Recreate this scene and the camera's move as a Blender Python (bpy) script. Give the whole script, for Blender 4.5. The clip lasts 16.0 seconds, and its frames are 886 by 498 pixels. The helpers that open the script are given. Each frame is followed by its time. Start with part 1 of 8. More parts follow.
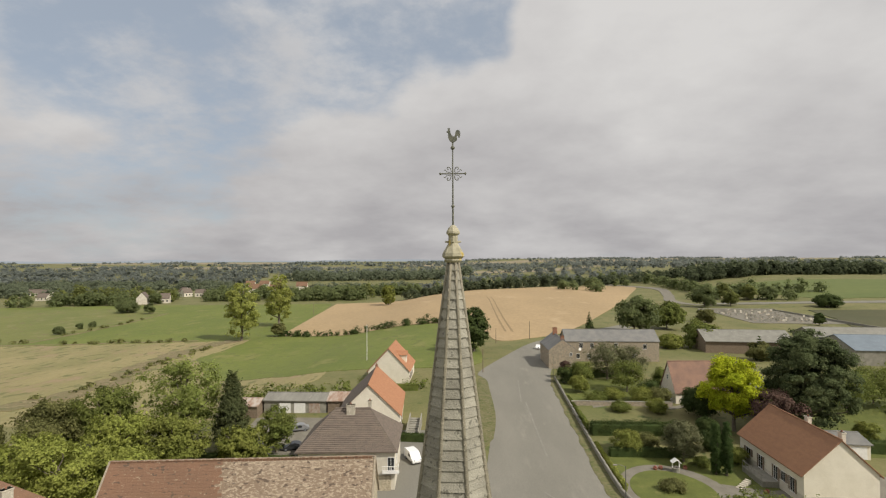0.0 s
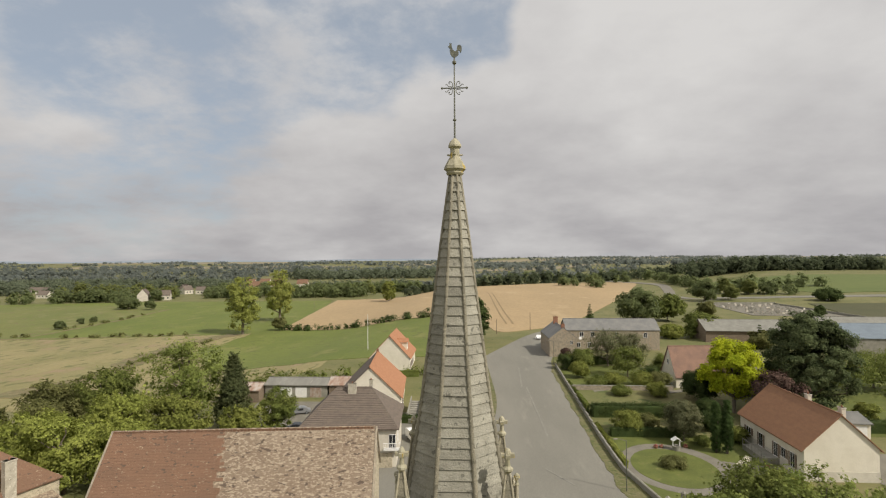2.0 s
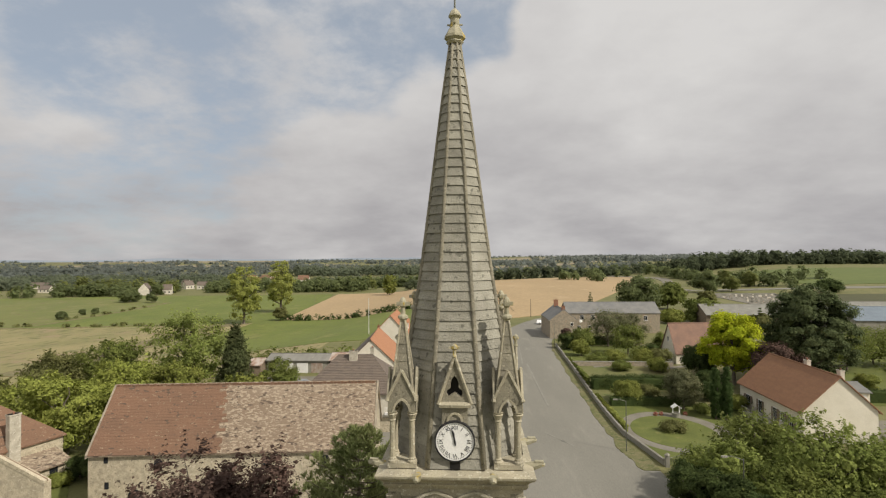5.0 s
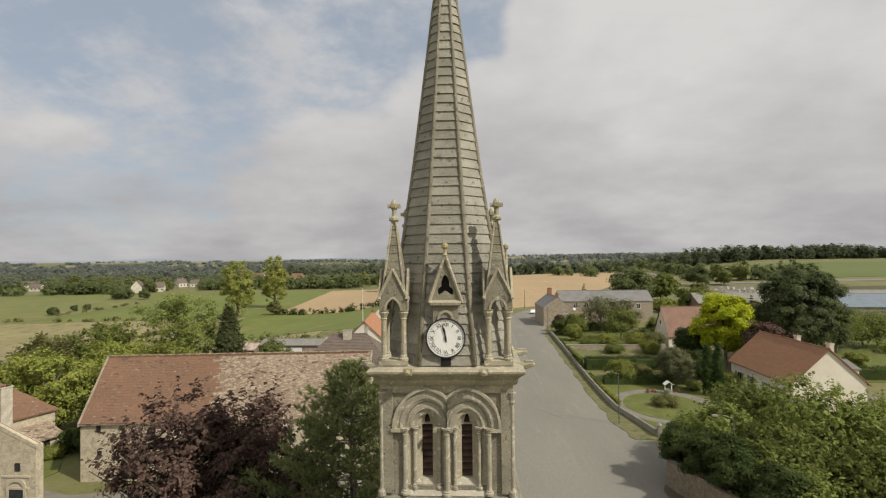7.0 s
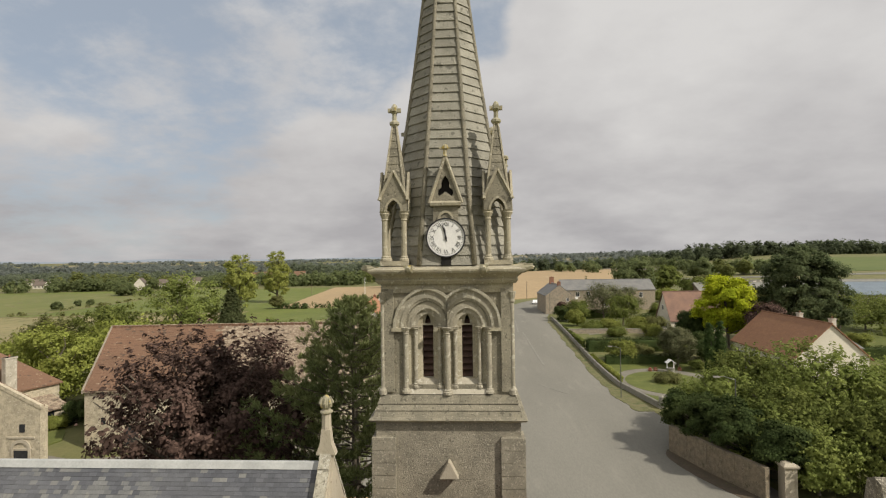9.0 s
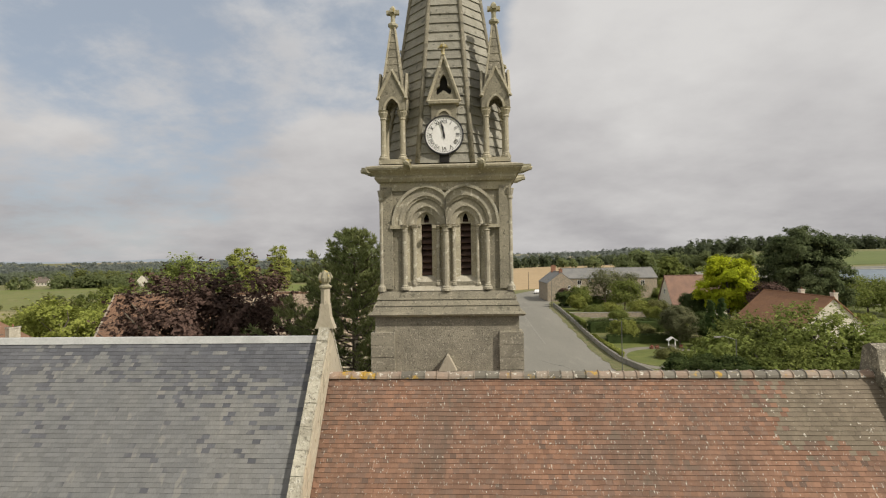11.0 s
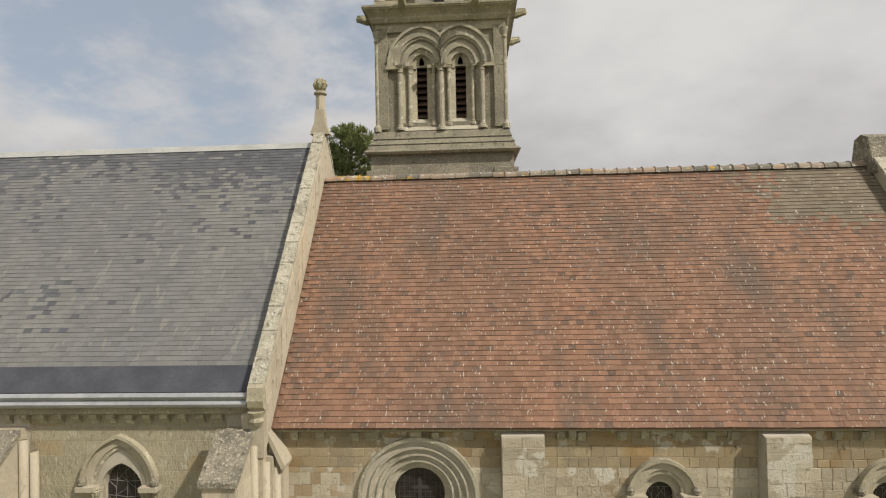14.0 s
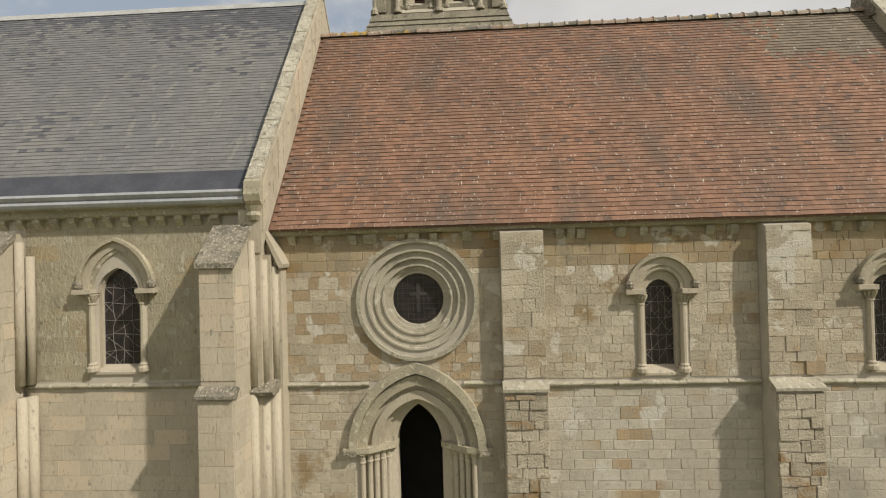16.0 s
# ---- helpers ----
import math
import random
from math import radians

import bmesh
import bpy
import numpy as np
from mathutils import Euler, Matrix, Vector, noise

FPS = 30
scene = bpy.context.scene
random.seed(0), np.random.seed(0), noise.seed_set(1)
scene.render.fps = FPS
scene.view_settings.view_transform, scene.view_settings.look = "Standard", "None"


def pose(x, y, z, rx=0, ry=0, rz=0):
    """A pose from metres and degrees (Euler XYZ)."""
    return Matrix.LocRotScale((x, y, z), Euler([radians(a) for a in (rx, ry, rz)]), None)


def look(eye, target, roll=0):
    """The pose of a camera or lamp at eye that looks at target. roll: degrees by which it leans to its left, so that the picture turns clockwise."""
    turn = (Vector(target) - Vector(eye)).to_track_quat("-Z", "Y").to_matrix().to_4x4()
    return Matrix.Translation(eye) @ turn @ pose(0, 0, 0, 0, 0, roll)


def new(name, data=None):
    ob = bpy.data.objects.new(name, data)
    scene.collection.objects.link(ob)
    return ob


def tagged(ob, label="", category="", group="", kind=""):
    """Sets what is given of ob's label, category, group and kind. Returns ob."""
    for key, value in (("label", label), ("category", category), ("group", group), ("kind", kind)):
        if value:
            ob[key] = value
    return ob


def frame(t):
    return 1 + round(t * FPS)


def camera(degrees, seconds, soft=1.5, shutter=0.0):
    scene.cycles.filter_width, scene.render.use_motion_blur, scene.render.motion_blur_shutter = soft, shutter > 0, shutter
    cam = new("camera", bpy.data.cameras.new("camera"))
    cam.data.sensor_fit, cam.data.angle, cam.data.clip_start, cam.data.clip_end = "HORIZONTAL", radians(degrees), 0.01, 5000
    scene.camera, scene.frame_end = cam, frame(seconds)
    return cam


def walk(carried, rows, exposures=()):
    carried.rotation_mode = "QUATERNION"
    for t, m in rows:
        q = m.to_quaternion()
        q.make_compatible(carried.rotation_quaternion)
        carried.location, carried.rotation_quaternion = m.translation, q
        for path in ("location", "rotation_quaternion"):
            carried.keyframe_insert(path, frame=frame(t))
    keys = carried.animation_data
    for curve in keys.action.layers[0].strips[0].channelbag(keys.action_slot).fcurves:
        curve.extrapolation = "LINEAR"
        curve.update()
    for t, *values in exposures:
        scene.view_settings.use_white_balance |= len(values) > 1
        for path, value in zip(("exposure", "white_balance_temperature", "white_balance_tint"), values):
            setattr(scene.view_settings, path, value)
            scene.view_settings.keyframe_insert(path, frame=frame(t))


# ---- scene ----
cam = camera(80.0, 16.0, soft=1.2)
ROWS = [
    (0, 0.225, 0, 36.5, 3.2, 1.08, 0.23),
    (0.5, 0.212, -0.049, 35.628, 3.21, 1.07, 0.24),
    (1, 0.194, -0.098, 34.761, 3.21, 1.08, 0.25),
    (1.5, 0.171, -0.149, 33.897, 3.23, 1.07, 0.29),
    (2, 0.153, -0.206, 33.028, 3.24, 1.05, 0.34),
    (2.5, 0.139, -0.268, 32.153, 3.24, 1.03, 0.35),
    (3, 0.131, -0.332, 31.278, 3.28, 1.03, 0.33),
    (3.5, 0.122, -0.393, 30.391, 3.32, 1.01, 0.33),
    (4, 0.128, -0.447, 29.49, 3.34, 0.99, 0.35),
    (6.5, 0.241, -0.673, 24.902, 3.13, 0.98, 0.56),
    (7, 0.275, -0.717, 24.018, 2.7, 0.96, 0.59),
    (7.5, 0.297, -0.752, 23.161, 2.66, 0.98, 0.67),
    (8, 0.307, -0.777, 22.232, 2.73, 0.97, 0.69),
    (10.5, 0.363, -0.846, 17.6, 3.18, 0.95, 0.82),
    (11, 0.401, -0.868, 16.637, 3.17, 0.93, 0.86),
    (11.5, 0.436, -0.884, 15.715, 3.18, 0.94, 0.88),
    (12, 0.452, -0.896, 14.743, 3.16, 0.91, 0.88),
    (12.5, 0.462, -0.898, 13.806, 3.15, 0.9, 0.9),
    (13, 0.471, -0.899, 12.789, 3.1, 0.88, 0.97),
    (13.5, 0.475, -0.888, 11.814, 3.15, 0.9, 1.05),
    (14, 0.473, -0.872, 10.749, 3.2, 0.87, 1.15),
    (14.5, 0.459, -0.841, 9.729, 3.24, 0.85, 1.23),
    (15, 0.437, -0.807, 8.624, 3.25, 0.78, 1.31),
    (15.5, 0.415, -0.781, 7.6, 3.08, 0.73, 1.42),
    (16, 0.394, -0.76, 6.5, 3.07, 0.66, 1.49),
]
walk(cam, [(t, pose(x, y, z, 90 + pitch, roll, yaw)) for t, x, y, z, yaw, pitch, roll in ROWS],
     [(0, 0.10), (8, 0.10), (11, 0.12), (13, 0.12), (14, 0.15), (14.5, 0.22), (15, 0.29), (15.5, 0.32), (16, 0.10)])

# ---- world, sun, exposure ----
world = bpy.data.worlds.new("sky")
scene.world = world
world.use_nodes = True
wn, wl = world.node_tree.nodes, world.node_tree.links
wn.clear()


def wnode(kind, **values):
    n = wn.new(kind)
    for key, value in values.items():
        n.inputs[key].default_value = value
    return n


SUN_DIR = Vector((1.03, -0.60, 1.12)).normalized()
sky = wn.new("ShaderNodeTexSky")
sky.sky_type, sky.sun_disc = "NISHITA", False
sky.sun_elevation = math.asin(SUN_DIR.z)
sky.sun_rotation = math.atan2(SUN_DIR.x, SUN_DIR.y)
tc = wn.new("ShaderNodeTexCoord")
sep = wn.new("ShaderNodeSeparateXYZ")
wl.new(tc.outputs["Generated"], sep.inputs[0])


def wmath(op, a, b=0.0, clamp=False):
    n = wn.new("ShaderNodeMath")
    n.operation, n.use_clamp = op, clamp
    for i, v in enumerate((a, b)):
        if isinstance(v, (int, float)):
            n.inputs[i].default_value = v
        else:
            wl.new(v, n.inputs[i])
    return n.outputs[0]


# clouds lie on a flat layer overhead, so they flatten towards the horizon
zz = wmath("ADD", wmath("MAXIMUM", sep.outputs["Z"], 0.0), 0.30)
comb = wn.new("ShaderNodeCombineXYZ")
wl.new(wmath("DIVIDE", sep.outputs["X"], zz), comb.inputs[0])
wl.new(wmath("DIVIDE", sep.outputs["Y"], zz), comb.inputs[1])


def wnoise(scale, detail, rough, offset):
    mp = wn.new("ShaderNodeMapping")
    mp.inputs["Location"].default_value = offset
    wl.new(comb.outputs[0], mp.inputs[0])
    n = wnode("ShaderNodeTexNoise", Scale=scale, Detail=detail, Roughness=rough)
    wl.new(mp.outputs[0], n.inputs["Vector"])
    return n.outputs["Fac"]


def wblob(direction, inner, outer):
    """1 within inner degrees of a direction, 0 past outer degrees."""
    d = wn.new("ShaderNodeVectorMath")
    d.operation = "DOT_PRODUCT"
    d.inputs[1].default_value = Vector(direction).normalized()
    wl.new(tc.outputs["Generated"], d.inputs[0])
    m = wn.new("ShaderNodeMapRange")
    m.interpolation_type = "SMOOTHSTEP"
    m.inputs["From Min"].default_value = math.cos(radians(outer))
    m.inputs["From Max"].default_value = math.cos(radians(inner))
    wl.new(d.outputs["Value"], m.inputs["Value"])
    return m.outputs[0]


def toward(px, py):
    """The direction of a spot of the sky, named as thousandths of the distance right of north and above the horizon."""
    return (px / 1000, 1.0, py / 1000)


big, fine = wnoise(1.1, 6, 0.55, (3.1, 1.4, 0)), wnoise(2.9, 9, 0.62, (7.7, 2.2, 5))
gap = 0.0
for px, py, inner, outer, weight in ((-430, 450, 4, 16, 0.24), (-640, 470, 3, 13, 0.24), (-150, 420, 3, 12, 0.22), (30, 425, 1, 7, 0.36), (-330, 370, 2, 9, 0.10), (-200, 760, 10, 24, 0.40), (-900, 700, 8, 22, 0.36),
                                     (-860, 345, 3, 9, -0.30), (-740, 320, 2, 6, -0.16), (-820, 470, 3, 9, 0.26), (-640, 185, 4, 14, 0.15), (-860, 160, 4, 11, 0.14), (-420, 120, 3, 11, 0.06), (-40, 310, 2, 7, -0.30), (300, 400, 4, 16, -0.25), (-300, 230, 4, 12, -0.18), (135, 450, 1, 5, -0.2)):
    gap = wmath("ADD", gap, wmath("MULTIPLY", wblob(toward(px, py), inner, outer), weight))
cover = wmath("SUBTRACT", wmath("ADD", wmath("MULTIPLY", big, 0.50), wmath("MULTIPLY", fine, 0.83)), gap)
mask = wn.new("ShaderNodeMapRange")
mask.interpolation_type = "SMOOTHSTEP"
mask.inputs["From Min"].default_value, mask.inputs["From Max"].default_value = 0.20, 0.58
wl.new(cover, mask.inputs["Value"])
shade = wn.new("ShaderNodeValToRGB")
shade.color_ramp.elements[0].position, shade.color_ramp.elements[0].color = 0.30, (0.385, 0.372, 0.378, 1)
shade.color_ramp.elements[1].position, shade.color_ramp.elements[1].color = 0.72, (0.63, 0.615, 0.60, 1)
wl.new(wmath("ADD", wmath("MULTIPLY", wnoise(1.9, 6, 0.55, (1.2, 8.8, 2)), 0.75), wmath("MULTIPLY", sep.outputs["Z"], 0.75)), shade.inputs[0])
blue = wn.new("ShaderNodeMix")
blue.data_type = "RGBA"
blue.inputs["Factor"].default_value = 0.75
scaled = wn.new("ShaderNodeMix")
scaled.data_type, scaled.blend_type = "RGBA", "MULTIPLY"
scaled.inputs["Factor"].default_value = 1.0
wl.new(sky.outputs[0], scaled.inputs["A"])
scaled.inputs["B"].default_value = (0.10, 0.10, 0.10, 1)
wl.new(scaled.outputs["Result"], blue.inputs["A"])
blue.inputs["B"].default_value = (0.375, 0.415, 0.465, 1)
mixed = wn.new("ShaderNodeMix")
mixed.data_type = "RGBA"
# thin veils of high cloud drift across the blue
veil = wn.new("ShaderNodeMapRange")
veil.interpolation_type = "SMOOTHSTEP"
veil.inputs["From Min"].default_value, veil.inputs["From Max"].default_value, veil.inputs["To Max"].default_value = 0.36, 0.72, 0.75
wl.new(wnoise(4.2, 7, 0.62, (2.4, 6.1, 3)), veil.inputs["Value"])
wl.new(wmath("MAXIMUM", mask.outputs[0], veil.outputs[0]), mixed.inputs["Factor"])
wl.new(blue.outputs["Result"], mixed.inputs["A"])
wl.new(shade.outputs["Color"], mixed.inputs["B"])
back = wn.new("ShaderNodeBackground")
back.inputs["Strength"].default_value = 1.0
wl.new(mixed.outputs["Result"], back.inputs["Color"])
wout = wn.new("ShaderNodeOutputWorld")
wl.new(back.outputs[0], wout.inputs[0])

sun = new("sun", bpy.data.lights.new("sun", "SUN"))
sun.data.energy, sun.data.angle, sun.data.color = 3.85, radians(1.5), (1.0, 0.93, 0.82)
sun.matrix_world = look((60, -60, 120), Vector((60, -60, 120)) - SUN_DIR)


# ---- materials ----
def mat(name, c1, c2, scale=1.5, fine=25.0, rough=0.85, bump=0.25, bump_size=0.02, rand="", amount=0.3, spot=None, spot_scale=3.0,
        spot_at=0.6, spot2=None, spot2_scale=20.0, spot2_at=0.68, metal=0.0, translucent=0.0, c3=None, c3_at=0.8, c3_patch=0.0, stretch=(1, 1, 1), spec=0.3, soft=0.08, pits=0.0, pit_tone=0.45, grain_amount=0.28):
    """Two-scale procedural surface in world metres. rand: 'object' or 'island' shifts each piece's tone; c3: colour that some pieces take."""
    m = bpy.data.materials.new(name)
    m.use_nodes = True
    nodes, links = m.node_tree.nodes, m.node_tree.links
    bsdf, out = nodes["Principled BSDF"], nodes["Material Output"]
    geo = nodes.new("ShaderNodeNewGeometry")
    mp = nodes.new("ShaderNodeMapping")
    mp.inputs["Scale"].default_value = stretch
    links.new(geo.outputs["Position"], mp.inputs[0])

    def tex(s, detail, rough_=0.6):
        n = nodes.new("ShaderNodeTexNoise")
        n.inputs["Scale"].default_value, n.inputs["Detail"].default_value, n.inputs["Roughness"].default_value = s, detail, rough_
        links.new(mp.outputs[0], n.inputs["Vector"])
        return n.outputs["Fac"]

    def ramp(value, lo, hi):
        r = nodes.new("ShaderNodeMapRange")
        r.interpolation_type = "SMOOTHSTEP"
        r.inputs["From Min"].default_value, r.inputs["From Max"].default_value = lo, hi
        links.new(value, r.inputs["Value"])
        return r.outputs[0]

    def blend(f, a, b, mode="MIX"):
        n = nodes.new("ShaderNodeMix")
        n.data_type, n.blend_type = "RGBA", mode
        for key, v in (("Factor", f), ("A", a), ("B", b)):
            if isinstance(v, tuple):
                n.inputs[key].default_value = (*v, 1)
            elif isinstance(v, (int, float)):
                n.inputs[key].default_value = v
            else:
                links.new(v, n.inputs[key])
        return n.outputs["Result"]

    small = tex(fine, 5)
    col = blend(ramp(tex(scale, 6), 0.32, 0.68), c1, c2)
    grain = nodes.new("ShaderNodeMapRange")
    grain.inputs["To Min"].default_value, grain.inputs["To Max"].default_value = 1 - grain_amount, 1 + grain_amount
    links.new(small, grain.inputs["Value"])
    gcol = nodes.new("ShaderNodeCombineColor")
    for i in range(3):
        links.new(grain.outputs[0], gcol.inputs[i])
    col = blend(1.0, col, gcol.outputs[0], "MULTIPLY")
    if rand:
        src = geo.outputs["Random Per Island"] if rand == "island" else nodes.new("ShaderNodeObjectInfo").outputs["Random"]
        if c3:
            f = ramp(src, c3_at, c3_at + 0.02)
            if c3_patch:
                k = nodes.new("ShaderNodeMath")
                k.operation = "MULTIPLY"
                links.new(f, k.inputs[0])
                links.new(ramp(tex(c3_patch, 3), 0.48, 0.60), k.inputs[1])
                f = k.outputs[0]
            col = blend(f, col, c3)
        wh = nodes.new("ShaderNodeTexWhiteNoise")
        wh.noise_dimensions = "1D"
        links.new(src, wh.inputs["W"])
        tone = nodes.new("ShaderNodeMapRange")
        tone.inputs["To Min"].default_value, tone.inputs["To Max"].default_value = 1 - amount, 1 + amount
        links.new(wh.outputs["Value"], tone.inputs["Value"])
        tcol = nodes.new("ShaderNodeCombineColor")
        for i in range(3):
            links.new(tone.outputs[0], tcol.inputs[i])
        col = blend(1.0, col, tcol.outputs[0], "MULTIPLY")
    if spot:
        col = blend(ramp(tex(spot_scale, 7, 0.68), spot_at, spot_at + soft), col, spot)
    if spot2:
        col = blend(ramp(tex(spot2_scale, 3, 0.5), spot2_at, spot2_at + 0.05), col, spot2)
    if pits:
        col = blend(ramp(tex(pits, 6, 0.75), 0.56, 0.66), col, tuple(pit_tone * q for q in c2))
    links.new(col, bsdf.inputs["Base Color"])
    bsdf.inputs["Roughness"].default_value, bsdf.inputs["Metallic"].default_value = rough, metal
    bsdf.inputs["Specular IOR Level"].default_value = spec
    if bump:
        b = nodes.new("ShaderNodeBump")
        b.inputs["Strength"].default_value, b.inputs["Distance"].default_value = bump, bump_size
        links.new(small, b.inputs["Height"])
        links.new(b.outputs[0], bsdf.inputs["Normal"])
    if translucent:
        tr = nodes.new("ShaderNodeBsdfTranslucent")
        links.new(col, tr.inputs["Color"])
        mx = nodes.new("ShaderNodeMixShader")
        mx.inputs[0].default_value = translucent
        links.new(bsdf.outputs[0], mx.inputs[1])
        links.new(tr.outputs[0], mx.inputs[2])
        links.new(mx.outputs[0], out.inputs[0])
    return m


M = {}
# church stone
M["stone"] = mat("limestone", (0.47, 0.42, 0.30), (0.33, 0.30, 0.22), 1.3, 34, rand="island", amount=0.22, spot=(0.16, 0.15, 0.12), spot_scale=5, spot_at=0.62)
M["block"] = mat("limestone_block", (0.470, 0.420, 0.322), (0.372, 0.326, 0.242), 0.8, 26, rand="object", amount=0.13, c3=(0.345, 0.268, 0.168), c3_at=0.60, c3_patch=0.34, spot=(0.275, 0.200, 0.108), spot_scale=0.55, spot_at=0.565, soft=0.10, spot2=(0.53, 0.495, 0.415), spot2_scale=1.7, spot2_at=0.60, bump=0.9, bump_size=0.025, pits=13, pit_tone=0.66, grain_amount=0.20)
M["block_joined"] = mat("limestone_rubble", (0.470, 0.420, 0.322), (0.372, 0.326, 0.242), 0.8, 26, rand="island", amount=0.13, c3=(0.345, 0.268, 0.168), c3_at=0.60, c3_patch=0.34, spot=(0.275, 0.200, 0.108), spot_scale=0.55, spot_at=0.565, soft=0.10, spot2=(0.53, 0.495, 0.415), spot2_scale=1.7, spot2_at=0.60, bump=0.9, bump_size=0.025, pits=13, pit_tone=0.66, grain_amount=0.20)
M["block_pale"] = mat("pale_coursed_stone", (0.462, 0.424, 0.346), (0.402, 0.362, 0.286), 0.5, 26, rand="island", amount=0.10, c3=(0.378, 0.286, 0.176), c3_at=0.74, c3_patch=0.40, spot=(0.318, 0.292, 0.236), spot_scale=0.7, spot_at=0.54, soft=0.16, spot2=(0.52, 0.49, 0.42), spot2_scale=1.5, spot2_at=0.60, bump=0.8, bump_size=0.025, pits=13, pit_tone=0.74, grain_amount=0.16)
M["ashlar"] = mat("pale_ashlar", (0.468, 0.416, 0.320), (0.403, 0.356, 0.270), 0.7, 22, rand="island", amount=0.06, c3=(0.491, 0.416, 0.310), c3_at=0.82, spot=(0.315, 0.281, 0.211), spot_scale=0.8, spot_at=0.52, soft=0.22, spot2=(0.275, 0.252, 0.198), spot2_scale=8, spot2_at=0.66, bump=0.6, pits=15, pit_tone=0.80, grain_amount=0.19, stretch=(1, 1, 0.45))
M["ashlar_piece"] = mat("pale_ashlar_block", (0.468, 0.416, 0.320), (0.403, 0.356, 0.270), 0.7, 22, rand="object", amount=0.06, c3=(0.491, 0.416, 0.310), c3_at=0.82, spot=(0.315, 0.281, 0.211), spot_scale=0.8, spot_at=0.52, soft=0.22, spot2=(0.275, 0.252, 0.198), spot2_scale=8, spot2_at=0.66, bump=0.6, pits=15, pit_tone=0.80, grain_amount=0.19, stretch=(1, 1, 0.45))
M["ashlar_grey"] = mat("weathered_ashlar", (0.385, 0.344, 0.245), (0.302, 0.274, 0.195), 0.6, 22, rand="object", amount=0.06, c3=(0.351, 0.285, 0.176), c3_at=0.75, c3_patch=0.5, spot=(0.226, 0.209, 0.152), spot_scale=1.5, spot_at=0.54, soft=0.2, spot2=(0.418, 0.389, 0.299), spot2_scale=7, spot2_at=0.62, bump=0.9, bump_size=0.03, pits=13, pit_tone=0.66, grain_amount=0.24, stretch=(1, 1, 0.5))
M["mortar"] = mat("lime_mortar", (0.470, 0.427, 0.351), (0.394, 0.360, 0.295), 2, 40, bump=0.4)
M["tower_lower"] = mat("lower_tower_stone", (0.351, 0.318, 0.240), (0.237, 0.216, 0.164), 1.4, 22, rand="island", amount=0.12, spot=(0.445, 0.404, 0.317), spot_scale=11, spot_at=0.55, spot2=(0.158, 0.143, 0.107), spot2_scale=7, spot2_at=0.63, bump=0.9, bump_size=0.03, pits=16)
M["tower"] = mat("tower_stone", (0.296, 0.269, 0.198), (0.202, 0.185, 0.138), 1.4, 22, rand="island", amount=0.12, spot=(0.395, 0.357, 0.276), spot_scale=11, spot_at=0.57, spot2=(0.138, 0.127, 0.094), spot2_scale=6, spot2_at=0.62, bump=0.9, bump_size=0.03, pits=16)
M["moulding"] = mat("moulded_stone", (0.409, 0.367, 0.263), (0.287, 0.261, 0.193), 1.2, 24, spot=(0.183, 0.175, 0.136), spot_scale=4, spot_at=0.60, spot2=(0.489, 0.456, 0.352), spot2_scale=8, spot2_at=0.60, bump=0.5, pits=20)
M["spire"] = mat("spire_stone", (0.324, 0.308, 0.252), (0.224, 0.213, 0.172), 0.9, 14, rand="object", amount=0.13, spot=(0.428, 0.412, 0.346), spot_scale=11, spot_at=0.56, spot2=(0.155, 0.148, 0.119), spot2_scale=4, spot2_at=0.62, bump=1.0, bump_size=0.04, pits=11, pit_tone=0.5)
M["ring_stone"] = mat("pale_moulded_stone", (0.441, 0.405, 0.320), (0.356, 0.324, 0.252), 1.1, 20, spot=(0.257, 0.236, 0.180), spot_scale=2.6, spot_at=0.54, soft=0.16, spot2=(0.504, 0.477, 0.396), spot2_scale=5, spot2_at=0.60, bump=0.5, pits=14, pit_tone=0.7, grain_amount=0.16)
M["weathered_ring"] = mat("lichened_hood_stone", (0.395, 0.362, 0.275), (0.310, 0.286, 0.216), 3.0, 16, spot=(0.477, 0.450, 0.369), spot_scale=6, spot_at=0.54, bump=1.0, bump_size=0.03, pits=8, pit_tone=0.6)
M["coping"] = mat("lichened_coping_stone", (0.470, 0.440, 0.350), (0.340, 0.315, 0.245), 2.5, 14, rand="object", amount=0.08, spot=(0.20, 0.185, 0.140), spot_scale=7, spot_at=0.54, spot2=(0.58, 0.55, 0.46), spot2_scale=9, spot2_at=0.58, bump=1.0, bump_size=0.05, pits=9, pit_tone=0.55)
M["shaft_stone"] = mat("pale_shaft_stone", (0.390, 0.355, 0.271), (0.282, 0.259, 0.199), 1.8, 18, spot=(0.193, 0.180, 0.139), spot_scale=3.5, spot_at=0.57, soft=0.14, spot2=(0.489, 0.456, 0.362), spot2_scale=6, spot2_at=0.58, bump=0.6, pits=14, pit_tone=0.65)
M["lichen_stone"] = mat("lichened_stone", (0.40, 0.37, 0.27), (0.27, 0.25, 0.17), 2.0, 18, spot=(0.40, 0.30, 0.085), spot_scale=2.4, spot_at=0.55, bump=0.5)
M["rough_grey"] = mat("weathered_grey_stone", (0.278, 0.250, 0.190), (0.158, 0.144, 0.112), 3.0, 16, spot=(0.452, 0.410, 0.318), spot_scale=16, spot_at=0.54, bump=1.0, bump_size=0.05, pits=10)
